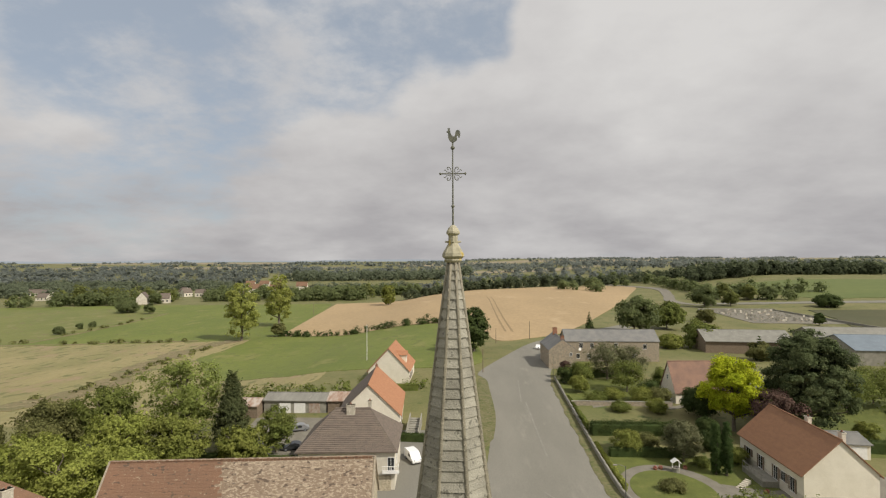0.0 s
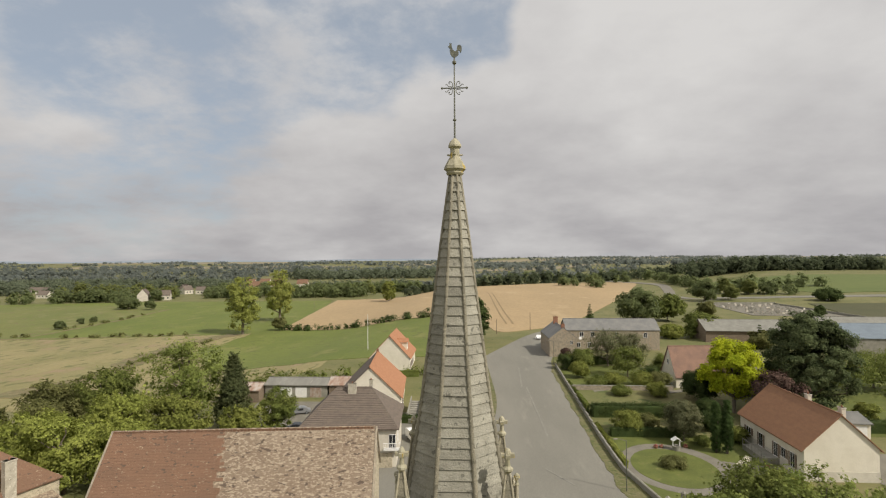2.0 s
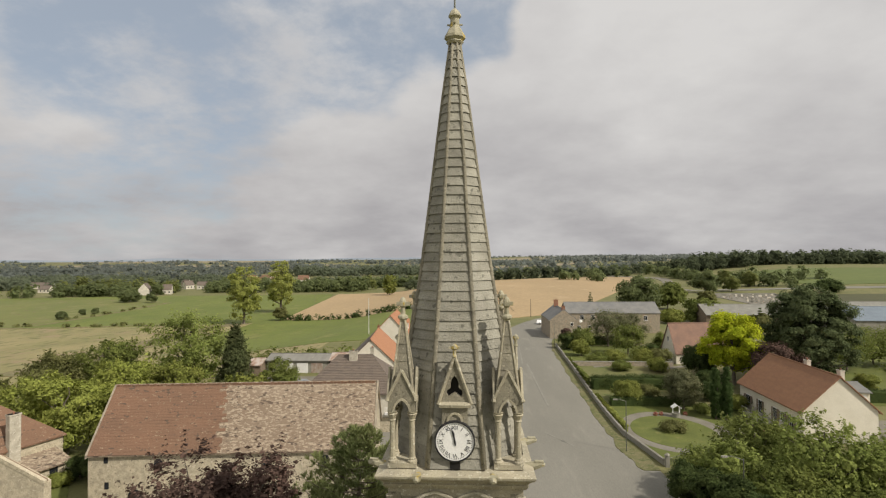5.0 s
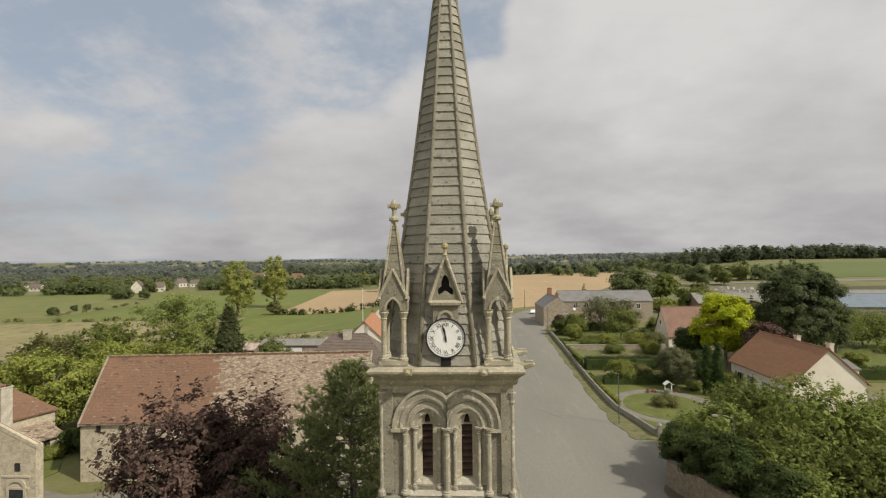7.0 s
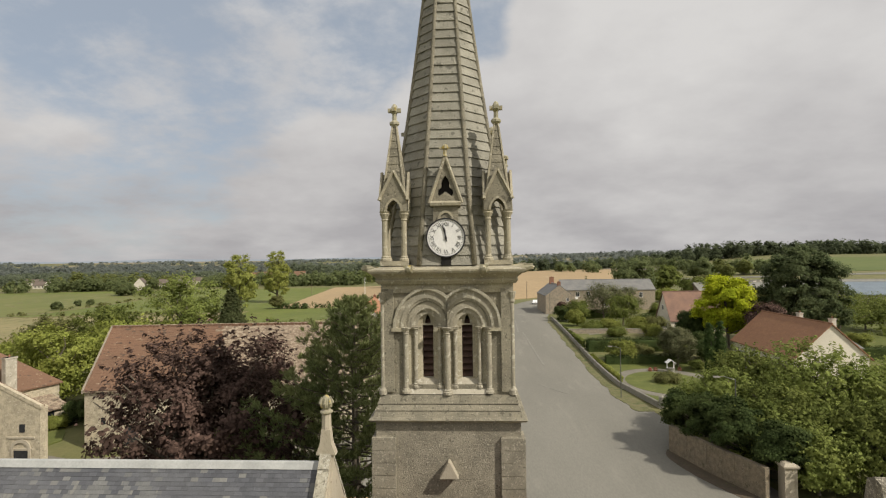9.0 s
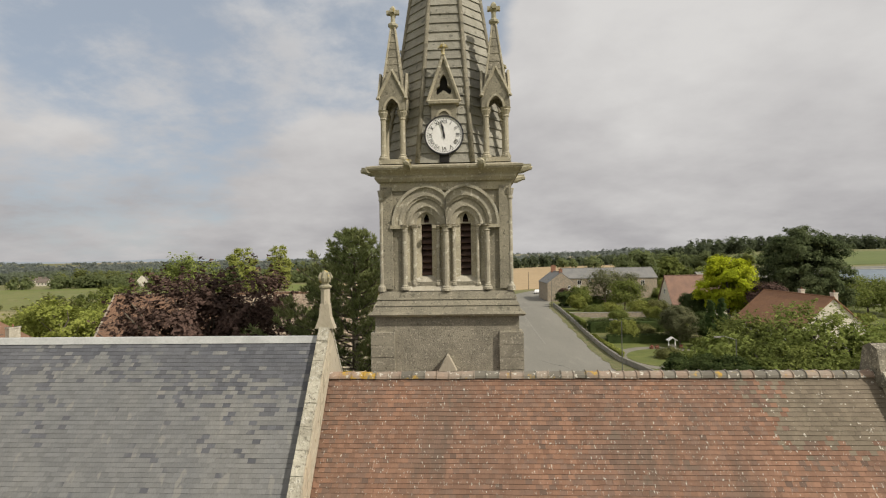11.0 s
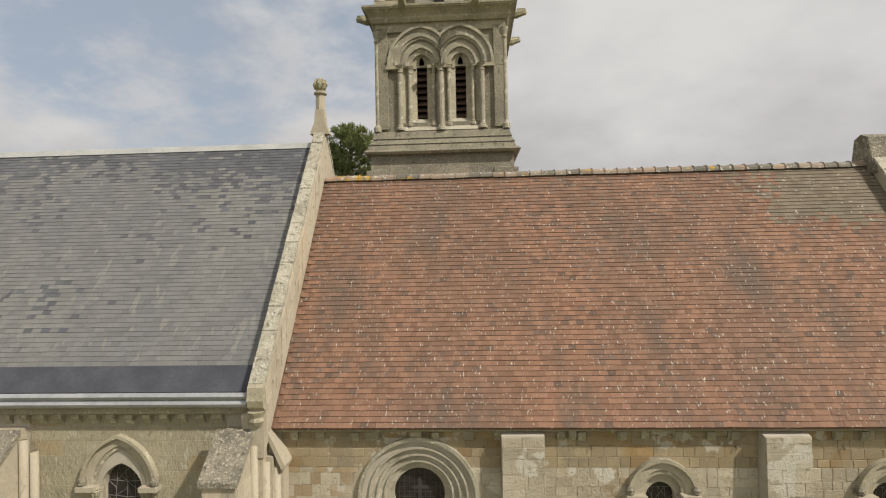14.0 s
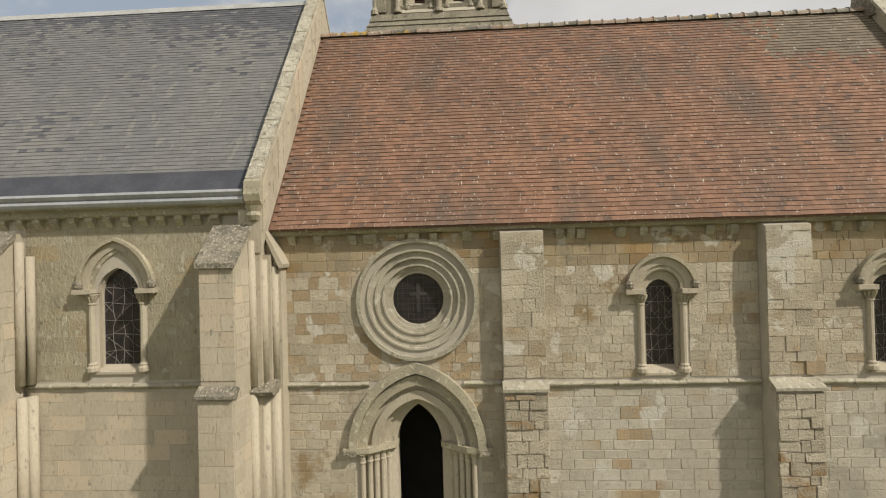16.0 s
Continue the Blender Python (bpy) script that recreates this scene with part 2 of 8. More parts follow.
M["tile"] = mat("clay_tile", (0.234, 0.129, 0.082), (0.182, 0.109, 0.075), 0.30, 26, rand="object", amount=0.19, c3=(0.135, 0.089, 0.066), c3_at=0.94, spot=(0.132, 0.094, 0.070), spot_scale=0.42, spot_at=0.47, soft=0.22, spot2=(0.484, 0.466, 0.400), spot2_scale=17, spot2_at=0.648, stretch=(1.7, 0.55, 0.55), grain_amount=0.24)
M["tile_joined"] = mat("clay_tile_roofing", (0.234, 0.129, 0.082), (0.182, 0.109, 0.075), 0.30, 26, rand="island", amount=0.19, c3=(0.135, 0.089, 0.066), c3_at=0.94, spot=(0.132, 0.094, 0.070), spot_scale=0.42, spot_at=0.47, soft=0.22, spot2=(0.484, 0.466, 0.400), spot2_scale=17, spot2_at=0.648, stretch=(1.7, 0.55, 0.55), grain_amount=0.24)
M["tile_old"] = mat("weathered_tile", (0.191, 0.118, 0.084), (0.156, 0.103, 0.076), 0.5, 26, rand="island", amount=0.12, spot=(0.140, 0.107, 0.080), spot_scale=0.6, spot_at=0.50, soft=0.2, spot2=(0.502, 0.485, 0.420), spot2_scale=14, spot2_at=0.655, stretch=(1.7, 0.55, 0.55))
M["tile_moss"] = mat("mossy_tile", (0.185, 0.150, 0.108), (0.150, 0.124, 0.088), 0.8, 30, rand="island", amount=0.14, spot=(0.225, 0.205, 0.155), spot_scale=2.0, spot_at=0.56, soft=0.2, spot2=(0.50, 0.47, 0.39), spot2_scale=10, spot2_at=0.65)
# dark lower edges: row shadow painted in, with moss on the tiles
M["tile_edge"] = mat("mossy_shaded_tile_edge", (0.120, 0.078, 0.055), (0.085, 0.062, 0.045), 2, 30)
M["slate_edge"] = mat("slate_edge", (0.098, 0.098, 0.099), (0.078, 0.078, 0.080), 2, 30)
M["gutter"] = mat("grey_zinc_gutter", (0.42, 0.43, 0.445), (0.33, 0.34, 0.355), 1.2, 12, rough=0.5, metal=0.2, bump=0.05)
M["ridge_tile"] = mat("ridge_tile_clay", (0.300, 0.215, 0.158), (0.230, 0.205, 0.165), 0.7, 20, rand="object", amount=0.22, c3=(0.17, 0.155, 0.125), c3_at=0.50, spot=(0.42, 0.265, 0.05), spot_scale=1.6, spot_at=0.565, spot2=(0.50, 0.47, 0.40), spot2_scale=7, spot2_at=0.60)
M["slate"] = mat("slate", (0.146, 0.148, 0.146), (0.180, 0.178, 0.166), 0.35, 24, rough=0.55, rand="object", amount=0.12, c3=(0.084, 0.086, 0.094), c3_at=0.95, c3_patch=0.7, spot=(0.132, 0.134, 0.136), spot_scale=0.5, spot_at=0.52, soft=0.25, spot2=(0.205, 0.20, 0.182), spot2_scale=2.5, spot2_at=0.62, bump=0.15, stretch=(1.5, 0.6, 0.6))
M["slate_joined"] = mat("slate_roofing", (0.146, 0.148, 0.146), (0.180, 0.178, 0.166), 0.35, 24, rough=0.55, rand="island", amount=0.12, c3=(0.084, 0.086, 0.094), c3_at=0.95, c3_patch=0.7, spot=(0.132, 0.134, 0.136), spot_scale=0.5, spot_at=0.52, soft=0.25, spot2=(0.205, 0.20, 0.182), spot2_scale=2.5, spot2_at=0.62, bump=0.15, stretch=(1.5, 0.6, 0.6))
M["slate_dark"] = mat("dark_slate", (0.086, 0.089, 0.099), (0.112, 0.114, 0.121), 0.6, 24, rough=0.6, rand="island", amount=0.16, bump=0.15)
M["zinc"] = mat("zinc", (0.30, 0.32, 0.34), (0.22, 0.24, 0.26), 1.5, 18, rough=0.45, metal=0.6, bump=0.05)
M["zinc_pale"] = mat("pale_zinc", (0.45, 0.455, 0.435), (0.36, 0.365, 0.35), 1.2, 16, rough=0.5, metal=0.1, bump=0.05)
M["lead"] = mat("lead_flashing", (0.052, 0.056, 0.068), (0.074, 0.078, 0.090), 1.5, 18, rough=0.75, bump=0.1)
M["iron"] = mat("weathered_iron", (0.12, 0.125, 0.105), (0.19, 0.19, 0.15), 6, 40, rough=0.6, metal=0.5)
# near-black colour that stands in for the shade inside openings
M["dark"] = mat("near_black", (0.012, 0.011, 0.010), (0.02, 0.018, 0.015), 2, 20, bump=0)
M["glass"] = mat("dark_leaded_glass", (0.018, 0.017, 0.020), (0.040, 0.030, 0.030), 5, 30, rough=0.12, bump=0.05, spec=0.5)
M["leadline"] = mat("lead_came", (0.175, 0.170, 0.160), (0.225, 0.215, 0.20), 5, 30, rough=0.5)
# ochre stain and eaves shadow together in one darker stone colour
M["block_stained_shaded"] = mat("stained_shaded_rubble", (0.345, 0.280, 0.178), (0.272, 0.216, 0.132), 0.9, 26, rand="island", amount=0.16, c3=(0.300, 0.206, 0.100), c3_at=0.42, c3_patch=0.45, spot=(0.230, 0.205, 0.153), spot_scale=1.2, spot_at=0.52, soft=0.2, spot2=(0.450, 0.410, 0.324), spot2_scale=2.6, spot2_at=0.60, bump=0.7, bump_size=0.02, pits=15, pit_tone=0.75, grain_amount=0.16)
M["block_buttress"] = mat("worn_buttress_stone", (0.459, 0.410, 0.315), (0.373, 0.329, 0.248), 1.3, 24, rand="object", amount=0.13, c3=(0.310, 0.216, 0.117), c3_at=0.60, c3_patch=0.8, spot=(0.270, 0.236, 0.176), spot_scale=2.2, spot_at=0.55, soft=0.16, bump=1.0, bump_size=0.04, pits=9, pit_tone=0.7, grain_amount=0.18)
M["leadline_dark"] = mat("dark_lead_came", (0.040, 0.037, 0.034), (0.06, 0.056, 0.052), 5, 30, rough=0.5)
M["louvre"] = mat("louvre_wood", (0.060, 0.038, 0.030), (0.095, 0.058, 0.044), 3, 20, rough=0.8)
M["dial"] = mat("enamel_dial", (0.80, 0.79, 0.76), (0.74, 0.73, 0.70), 2, 30, rough=0.35, bump=0)
M["black"] = mat("black_paint", (0.02, 0.02, 0.025), (0.03, 0.03, 0.03), 4, 30, rough=0.5, bump=0)
# village
M["render_white"] = mat("cream_render", (0.72, 0.67, 0.56), (0.66, 0.61, 0.50), 0.6, 20, bump=0.15)
M["render_pale"] = mat("pale_render", (0.62, 0.58, 0.49), (0.52, 0.48, 0.40), 0.5, 20, bump=0.15)
M["render_aged"] = mat("aged_lime_render", (0.50, 0.46, 0.37), (0.38, 0.345, 0.275), 1.2, 14, bump=0.4, spot=(0.29, 0.265, 0.21), spot_scale=2.2, spot_at=0.57, spot2=(0.58, 0.54, 0.45), spot2_scale=4, spot2_at=0.6)
M["earth"] = mat("bare_earth", (0.105, 0.080, 0.055), (0.080, 0.066, 0.046), 0.9, 6, bump=0.8, bump_size=0.05, spot=(0.10, 0.10, 0.045), spot_scale=1.5, spot_at=0.58)
M["verge"] = mat("trodden_verge", (0.109, 0.113, 0.040), (0.151, 0.136, 0.068), 0.5, 4, bump=0.8, bump_size=0.08, spot=(0.072, 0.086, 0.027), spot_scale=0.8, spot_at=0.52, soft=0.12, spot2=(0.178, 0.163, 0.096), spot2_scale=2.2, spot2_at=0.6)
M["rubble"] = mat("rubble_stone_wall", (0.52, 0.455, 0.33), (0.36, 0.315, 0.23), 2.2, 9, bump=0.9, bump_size=0.05, spot=(0.26, 0.235, 0.18), spot_scale=1.4, spot_at=0.6, spot2=(0.55, 0.49, 0.37), spot2_scale=4, spot2_at=0.6, pits=5)
M["rubble_grey"] = mat("grey_rubble_wall", (0.37, 0.315, 0.235), (0.25, 0.215, 0.165), 2.0, 8, bump=0.9, bump_size=0.05, spot=(0.36, 0.24, 0.15), spot_scale=0.9, spot_at=0.6)
M["rubble_brown"] = mat("brown_rubble_wall", (0.275, 0.225, 0.155), (0.185, 0.155, 0.110), 2.4, 7, bump=1.0, bump_size=0.08, spot=(0.105, 0.098, 0.060), spot_scale=1.1, spot_at=0.55, soft=0.14, spot2=(0.36, 0.31, 0.23), spot2_scale=4, spot2_at=0.62, pits=4)
M["roof_orange"] = mat("new_orange_tile", (0.375, 0.185, 0.100), (0.32, 0.155, 0.085), 0.9, 16, bump=0.6, bump_size=0.04, stretch=(1, 1, 3))
M["roof_red"] = mat("red_brown_tile", (0.288, 0.152, 0.084), (0.250, 0.132, 0.076), 0.9, 14, bump=0.6, bump_size=0.04, stretch=(1, 1, 3))
M["roof_brown"] = mat("brown_tile", (0.165, 0.132, 0.106), (0.130, 0.106, 0.088), 0.8, 14, bump=0.6, bump_size=0.04, stretch=(1, 1, 3), pits=4)
M["roof_old"] = mat("old_mossy_tile", (0.200, 0.146, 0.102), (0.252, 0.196, 0.142), 0.10, 7, bump=0.9, bump_size=0.06, spot=(0.355, 0.290, 0.210), spot_scale=2.6, spot_at=0.50, soft=0.06, spot2=(0.105, 0.078, 0.058), spot2_scale=1.7, spot2_at=0.60, stretch=(0.8, 0.8, 2.2), pits=5)
M["roof_oldred"] = mat("old_red_tile", (0.206, 0.118, 0.074), (0.170, 0.102, 0.066), 0.22, 7, bump=0.9, bump_size=0.06, spot=(0.330, 0.250, 0.172), spot_scale=2.8, spot_at=0.60, soft=0.05, spot2=(0.105, 0.074, 0.054), spot2_scale=1.6, spot2_at=0.62, stretch=(0.8, 0.8, 2.2), pits=5, pit_tone=0.7)
M["roof_plum"] = mat("faded_plum_tile", (0.255, 0.155, 0.110), (0.20, 0.125, 0.095), 0.6, 10, bump=0.6, bump_size=0.04)
M["roof_slate"] = mat("grey_slate_roofing", (0.20, 0.195, 0.18), (0.15, 0.15, 0.145), 0.5, 9, rough=0.6, bump=0.3)
M["fibre"] = mat("fibre_cement_sheet", (0.23, 0.225, 0.195), (0.185, 0.18, 0.155), 0.5, 8, bump=0.4, spot=(0.28, 0.27, 0.24), spot_scale=0.8, spot_at=0.6)
M["fibre_grey"] = mat("dark_fibre_sheet", (0.235, 0.228, 0.200), (0.180, 0.174, 0.152), 0.4, 8, bump=0.4, spot=(0.29, 0.275, 0.24), spot_scale=0.8, spot_at=0.6, stretch=(1.6, 0.4, 1))
M["rust"] = mat("rusty_sheet", (0.42, 0.37, 0.32), (0.27, 0.17, 0.12), 0.8, 10, rough=0.7, bump=0.3, stretch=(1.4, 0.4, 1))
M["bluesheet"] = mat("pale_blue_sheet", (0.185, 0.22, 0.25), (0.16, 0.19, 0.22), 0.4, 8, rough=0.9, bump=0.1, spec=0.1)
M["white"] = mat("white_paint", (0.78, 0.77, 0.74), (0.70, 0.69, 0.66), 2, 24, rough=0.5, bump=0.05)
M["wood"] = mat("old_wood", (0.16, 0.12, 0.085), (0.23, 0.18, 0.13), 3, 18, rough=0.85)
M["brick"] = mat("chimney_brick", (0.30, 0.15, 0.09), (0.24, 0.12, 0.08), 3, 20)
M["pane"] = mat("window_glass", (0.02, 0.022, 0.025), (0.03, 0.032, 0.035), 3, 20, rough=0.08, bump=0, spec=0.5)
M["carpaint_white"] = mat("white_car_paint", (0.80, 0.80, 0.79), (0.77, 0.77, 0.76), 1, 10, rough=0.25, bump=0, spec=0.5)
M["carpaint_grey"] = mat("silver_car_paint", (0.34, 0.35, 0.36), (0.30, 0.31, 0.32), 1, 10, rough=0.3, metal=0.5, bump=0)
M["carpaint_black"] = mat("black_car_paint", (0.03, 0.032, 0.036), (0.04, 0.042, 0.046), 1, 10, rough=0.25, bump=0)
M["rubber"] = mat("tyre_rubber", (0.02, 0.02, 0.02), (0.03, 0.03, 0.03), 4, 30, bump=0.1)
# backdrop hills glow blue-grey, which puts the distance haze into emission
M["haze"] = bpy.data.materials.new("far_haze_glow")
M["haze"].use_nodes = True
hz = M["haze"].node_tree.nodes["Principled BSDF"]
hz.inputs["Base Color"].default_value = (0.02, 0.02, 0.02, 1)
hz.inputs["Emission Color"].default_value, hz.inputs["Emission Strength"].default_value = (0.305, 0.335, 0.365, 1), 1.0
M["red"] = mat("red_flowers", (0.26, 0.06, 0.05), (0.32, 0.13, 0.10), 8, 30, rand="island", amount=0.4)
# ground
M["ground"] = mat("rough_grass", (0.120, 0.126, 0.044), (0.172, 0.158, 0.068), 0.06, 1.6, bump=0.5, bump_size=0.1, spot=(0.082, 0.100, 0.032), spot_scale=0.25, spot_at=0.56)
M["lawn"] = mat("mown_lawn", (0.118, 0.134, 0.032), (0.090, 0.106, 0.026), 0.4, 5, bump=0.4, bump_size=0.05, spot=(0.155, 0.152, 0.05), spot_scale=0.5, spot_at=0.56, soft=0.14)
M["pasture"] = mat("green_pasture", (0.136, 0.160, 0.034), (0.108, 0.134, 0.028), 0.04, 0.9, bump=0.5, bump_size=0.2, spot=(0.178, 0.176, 0.056), spot_scale=0.09, spot_at=0.54, soft=0.14, spot2=(0.112, 0.124, 0.034), spot2_scale=0.35, spot2_at=0.60, stretch=(0.9, 0.5, 1))
M["rough_pasture"] = mat("rough_pasture", (0.150, 0.156, 0.046), (0.122, 0.140, 0.038), 0.05, 0.9, bump=0.6, bump_size=0.2, spot=(0.195, 0.176, 0.078), spot_scale=0.12, spot_at=0.52, soft=0.16, spot2=(0.150, 0.118, 0.062), spot2_scale=0.3, spot2_at=0.62, stretch=(0.7, 0.5, 1))
M["fallow"] = mat("fallow_field", (0.066, 0.068, 0.030), (0.082, 0.080, 0.036), 0.02, 0.6, bump=0.4, bump_size=0.1)
M["ditch"] = mat("rank_grass", (0.158, 0.140, 0.066), (0.190, 0.150, 0.084), 0.12, 1.2, bump=0.7, bump_size=0.3, spot=(0.112, 0.118, 0.046), spot_scale=0.25, spot_at=0.52, soft=0.14, spot2=(0.24, 0.20, 0.11), spot2_scale=0.4, spot2_at=0.60)
M["far_green"] = mat("far_crop", (0.098, 0.124, 0.036), (0.116, 0.138, 0.042), 0.02, 0.4, bump=0.2, bump_size=0.1, stretch=(0.3, 1, 1))
M["seam"] = mat("asphalt_seam", (0.23, 0.22, 0.19), (0.19, 0.182, 0.156), 0.5, 8, bump=0.2)
M["meadow"] = mat("dry_meadow", (0.268, 0.226, 0.110), (0.190, 0.178, 0.074), 0.045, 0.9, bump=0.8, bump_size=0.3, spot=(0.262, 0.196, 0.116), spot_scale=0.09, spot_at=0.52, soft=0.16, spot2=(0.140, 0.140, 0.054), spot2_scale=0.22, spot2_at=0.58, stretch=(1.1, 0.45, 1))
M["wheat"] = mat("ripe_wheat", (0.36, 0.262, 0.145), (0.32, 0.235, 0.13), 0.02, 0.6, bump=0.4, bump_size=0.1, spot=(0.39, 0.29, 0.17), spot_scale=0.03, spot_at=0.56, stretch=(1, 0.4, 1))
M["wheat_worn"] = mat("wheel_track", (0.22, 0.16, 0.09), (0.26, 0.19, 0.10), 0.1, 1, bump=0.3)
M["stubble"] = mat("far_fields", (0.26, 0.215, 0.145), (0.21, 0.185, 0.11), 0.01, 0.3, bump=0)
M["asphalt"] = mat("worn_asphalt", (0.206, 0.196, 0.165), (0.176, 0.168, 0.141), 0.09, 8, bump=0.3, bump_size=0.02, spot=(0.236, 0.224, 0.188), spot_scale=0.22, spot_at=0.55, soft=0.2, stretch=(1.2, 0.3, 1))
M["gravel"] = mat("gravel", (0.20, 0.185, 0.150), (0.160, 0.147, 0.118), 0.4, 7, bump=0.5, bump_size=0.03)
M["concrete"] = mat("old_concrete", (0.30, 0.285, 0.24), (0.22, 0.21, 0.175), 0.8, 12, bump=0.3)
# leaves
def leafmat(name, c1, c2, amount=0.32, thin=0.42):
    return mat(name, c1, c2, 0.35, 2.0, rough=0.8, bump=0, rand="island", amount=amount, translucent=thin, spec=0.1)


M["leaf"] = leafmat("leaf", (0.142, 0.174, 0.046), (0.182, 0.205, 0.055))
M["leaf_dark"] = leafmat("leaf_dark", (0.064, 0.092, 0.031), (0.088, 0.114, 0.037))
M["leaf_light"] = leafmat("leaf_light", (0.205, 0.232, 0.056), (0.248, 0.262, 0.066))
M["leaf_bright"] = leafmat("leaf_bright", (0.275, 0.310, 0.072), (0.325, 0.350, 0.086))
M["leaf_olive"] = leafmat("leaf_olive", (0.160, 0.166, 0.062), (0.188, 0.188, 0.070))
M["leaf_yellow"] = leafmat("leaf_yellow", (0.47, 0.50, 0.032), (0.37, 0.43, 0.026))
M["leaf_copper"] = leafmat("leaf_copper", (0.088, 0.058, 0.046), (0.134, 0.086, 0.068), 0.45, 0.25)
M["leaf_needle"] = leafmat("leaf_needle", (0.180, 0.212, 0.086), (0.236, 0.256, 0.102), 0.35, 0.35)
# far leaves made paler: distance haze is mixed into the leaf colour
M["leaf_far_hazed"] = leafmat("leaf_far_hazed", (0.156, 0.186, 0.122), (0.194, 0.217, 0.140), 0.2, 0.6)
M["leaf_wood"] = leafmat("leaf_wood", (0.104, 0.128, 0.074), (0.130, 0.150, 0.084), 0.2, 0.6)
# palest and bluest leaves, with the most haze painted into them
M["leaf_distant_hazed"] = leafmat("leaf_distant_hazed", (0.190, 0.215, 0.194), (0.215, 0.235, 0.208), 0.12, 0.6)
M["leaf_poplar"] = leafmat("leaf_poplar", (0.314, 0.341, 0.095), (0.358, 0.380, 0.110), 0.3, 0.55)
M["leaf_mid"] = leafmat("leaf_mid", (0.164, 0.200, 0.088), (0.205, 0.233, 0.099), 0.24, 0.6)
M["leaf_light_far"] = leafmat("leaf_light_far", (0.200, 0.226, 0.076), (0.235, 0.250, 0.084), 0.24, 0.6)
M["leaf_grey"] = leafmat("leaf_grey", (0.150, 0.158, 0.082), (0.180, 0.182, 0.094))
M["leaf_garden"] = leafmat("leaf_garden", (0.205, 0.251, 0.066), (0.264, 0.299, 0.084))
M["leaf_cedar"] = leafmat("leaf_cedar", (0.098, 0.126, 0.057), (0.138, 0.165, 0.074), 0.4)
M["leaf_fir"] = leafmat("leaf_fir", (0.098, 0.116, 0.050), (0.130, 0.144, 0.060))
M["leaf_cypress"] = leafmat("leaf_cypress", (0.062, 0.100, 0.032), (0.084, 0.126, 0.040))
M["bark"] = mat("bark", (0.12, 0.10, 0.075), (0.17, 0.145, 0.11), 3, 14, bump=0.8, bump_size=0.04)


# ---- mesh building ----
class Builder:
    """Collects vertices and faces for one mesh."""

    def __init__(self):
        self.v, self.f = [], []

    def add(self, verts, faces):
        n = len(self.v)
        self.v += [tuple(p) for p in verts]
        self.f += [tuple(i + n for i in f) for f in faces]
        return self

    def box(self, x0, x1, y0, y1, z0, z1, m=None):
        p = [(x0, y0, z0), (x1, y0, z0), (x1, y1, z0), (x0, y1, z0), (x0, y0, z1), (x1, y0, z1), (x1, y1, z1), (x0, y1, z1)]
        if m:
            p = [m @ Vector(q) for q in p]
        return self.add(p, [(0, 3, 2, 1), (4, 5, 6, 7), (0, 1, 5, 4), (1, 2, 6, 5), (2, 3, 7, 6), (3, 0, 4, 7)])

    def bevel_box(self, x0, x1, y0, y1, z0, z1, b):
        """A box with its front (low y) edges chamfered by b."""
        p = [(x0, y1, z0), (x1, y1, z0), (x1, y1, z1), (x0, y1, z1), (x0, y0 + b, z0), (x1, y0 + b, z0), (x1, y0 + b, z1), (x0, y0 + b, z1),
             (x0 + b, y0, z0 + b), (x1 - b, y0, z0 + b), (x1 - b, y0, z1 - b), (x0 + b, y0, z1 - b)]
        return self.add(p, [(8, 9, 10, 11), (4, 5, 9, 8), (5, 6, 10, 9), (6, 7, 11, 10), (7, 4, 8, 11), (0, 1, 5, 4), (1, 2, 6, 5), (2, 3, 7, 6), (3, 0, 4, 7)])

    def prism(self, poly, a0, a1, axis="y", m=None):
        """A polygon in the plane of the two other axes, extruded along axis from a0 to a1."""
        def place(u, w, a):
            q = {"y": (u, a, w), "x": (a, u, w), "z": (u, w, a)}[axis]
            return m @ Vector(q) if m else q
        n = len(poly)
        p = [place(u, w, a0) for u, w in poly] + [place(u, w, a1) for u, w in poly]
        return self.add(p, [tuple(range(n)), tuple(range(2 * n - 1, n - 1, -1))] + [(i, i + n, (i + 1) % n + n, (i + 1) % n) for i in range(n)])

    def band(self, outer, inner, y0, y1, closed=False):
        """A flat band between two lines of (x, z) with as many points, from y0 (front) to y1."""
        n = len(outer)
        assert n == len(inner)
        p = [(x, y0, z) for x, z in outer] + [(x, y0, z) for x, z in inner] + [(x, y1, z) for x, z in outer] + [(x, y1, z) for x, z in inner]
        f = []
        for i in range(n if closed else n - 1):
            j = (i + 1) % n
            f += [(i, n + i, n + j, j), (i, j, 2 * n + j, 2 * n + i), (n + i, 3 * n + i, 3 * n + j, n + j), (2 * n + i, 2 * n + j, 3 * n + j, 3 * n + i)]
        if not closed:
            f += [(0, 2 * n, 3 * n, n), (n - 1, 2 * n - 1, 4 * n - 1, 3 * n - 1)]
        return self.add(p, f)

    def lathe(self, profile, c=(0, 0, 0), n=12, m=None):
        """Rings of (radius, z) round the upright line through c."""
        p = []
        for r, z in profile:
            for i in range(n):
                a = 2 * math.pi * i / n
                q = Vector((c[0] + r * math.cos(a), c[1] + r * math.sin(a), c[2] + z))
                p.append(m @ q if m else q)
        f = [tuple(range(n - 1, -1, -1)), tuple(range((len(profile) - 1) * n, len(profile) * n))]
        for k in range(len(profile) - 1):
            f += [(k * n + i, k * n + (i + 1) % n, (k + 1) * n + (i + 1) % n, (k + 1) * n + i) for i in range(n)]
        return self.add(p, f)

    def tube(self, points, radii, n=6):
        pts = [Vector(p) for p in points]
        p = []
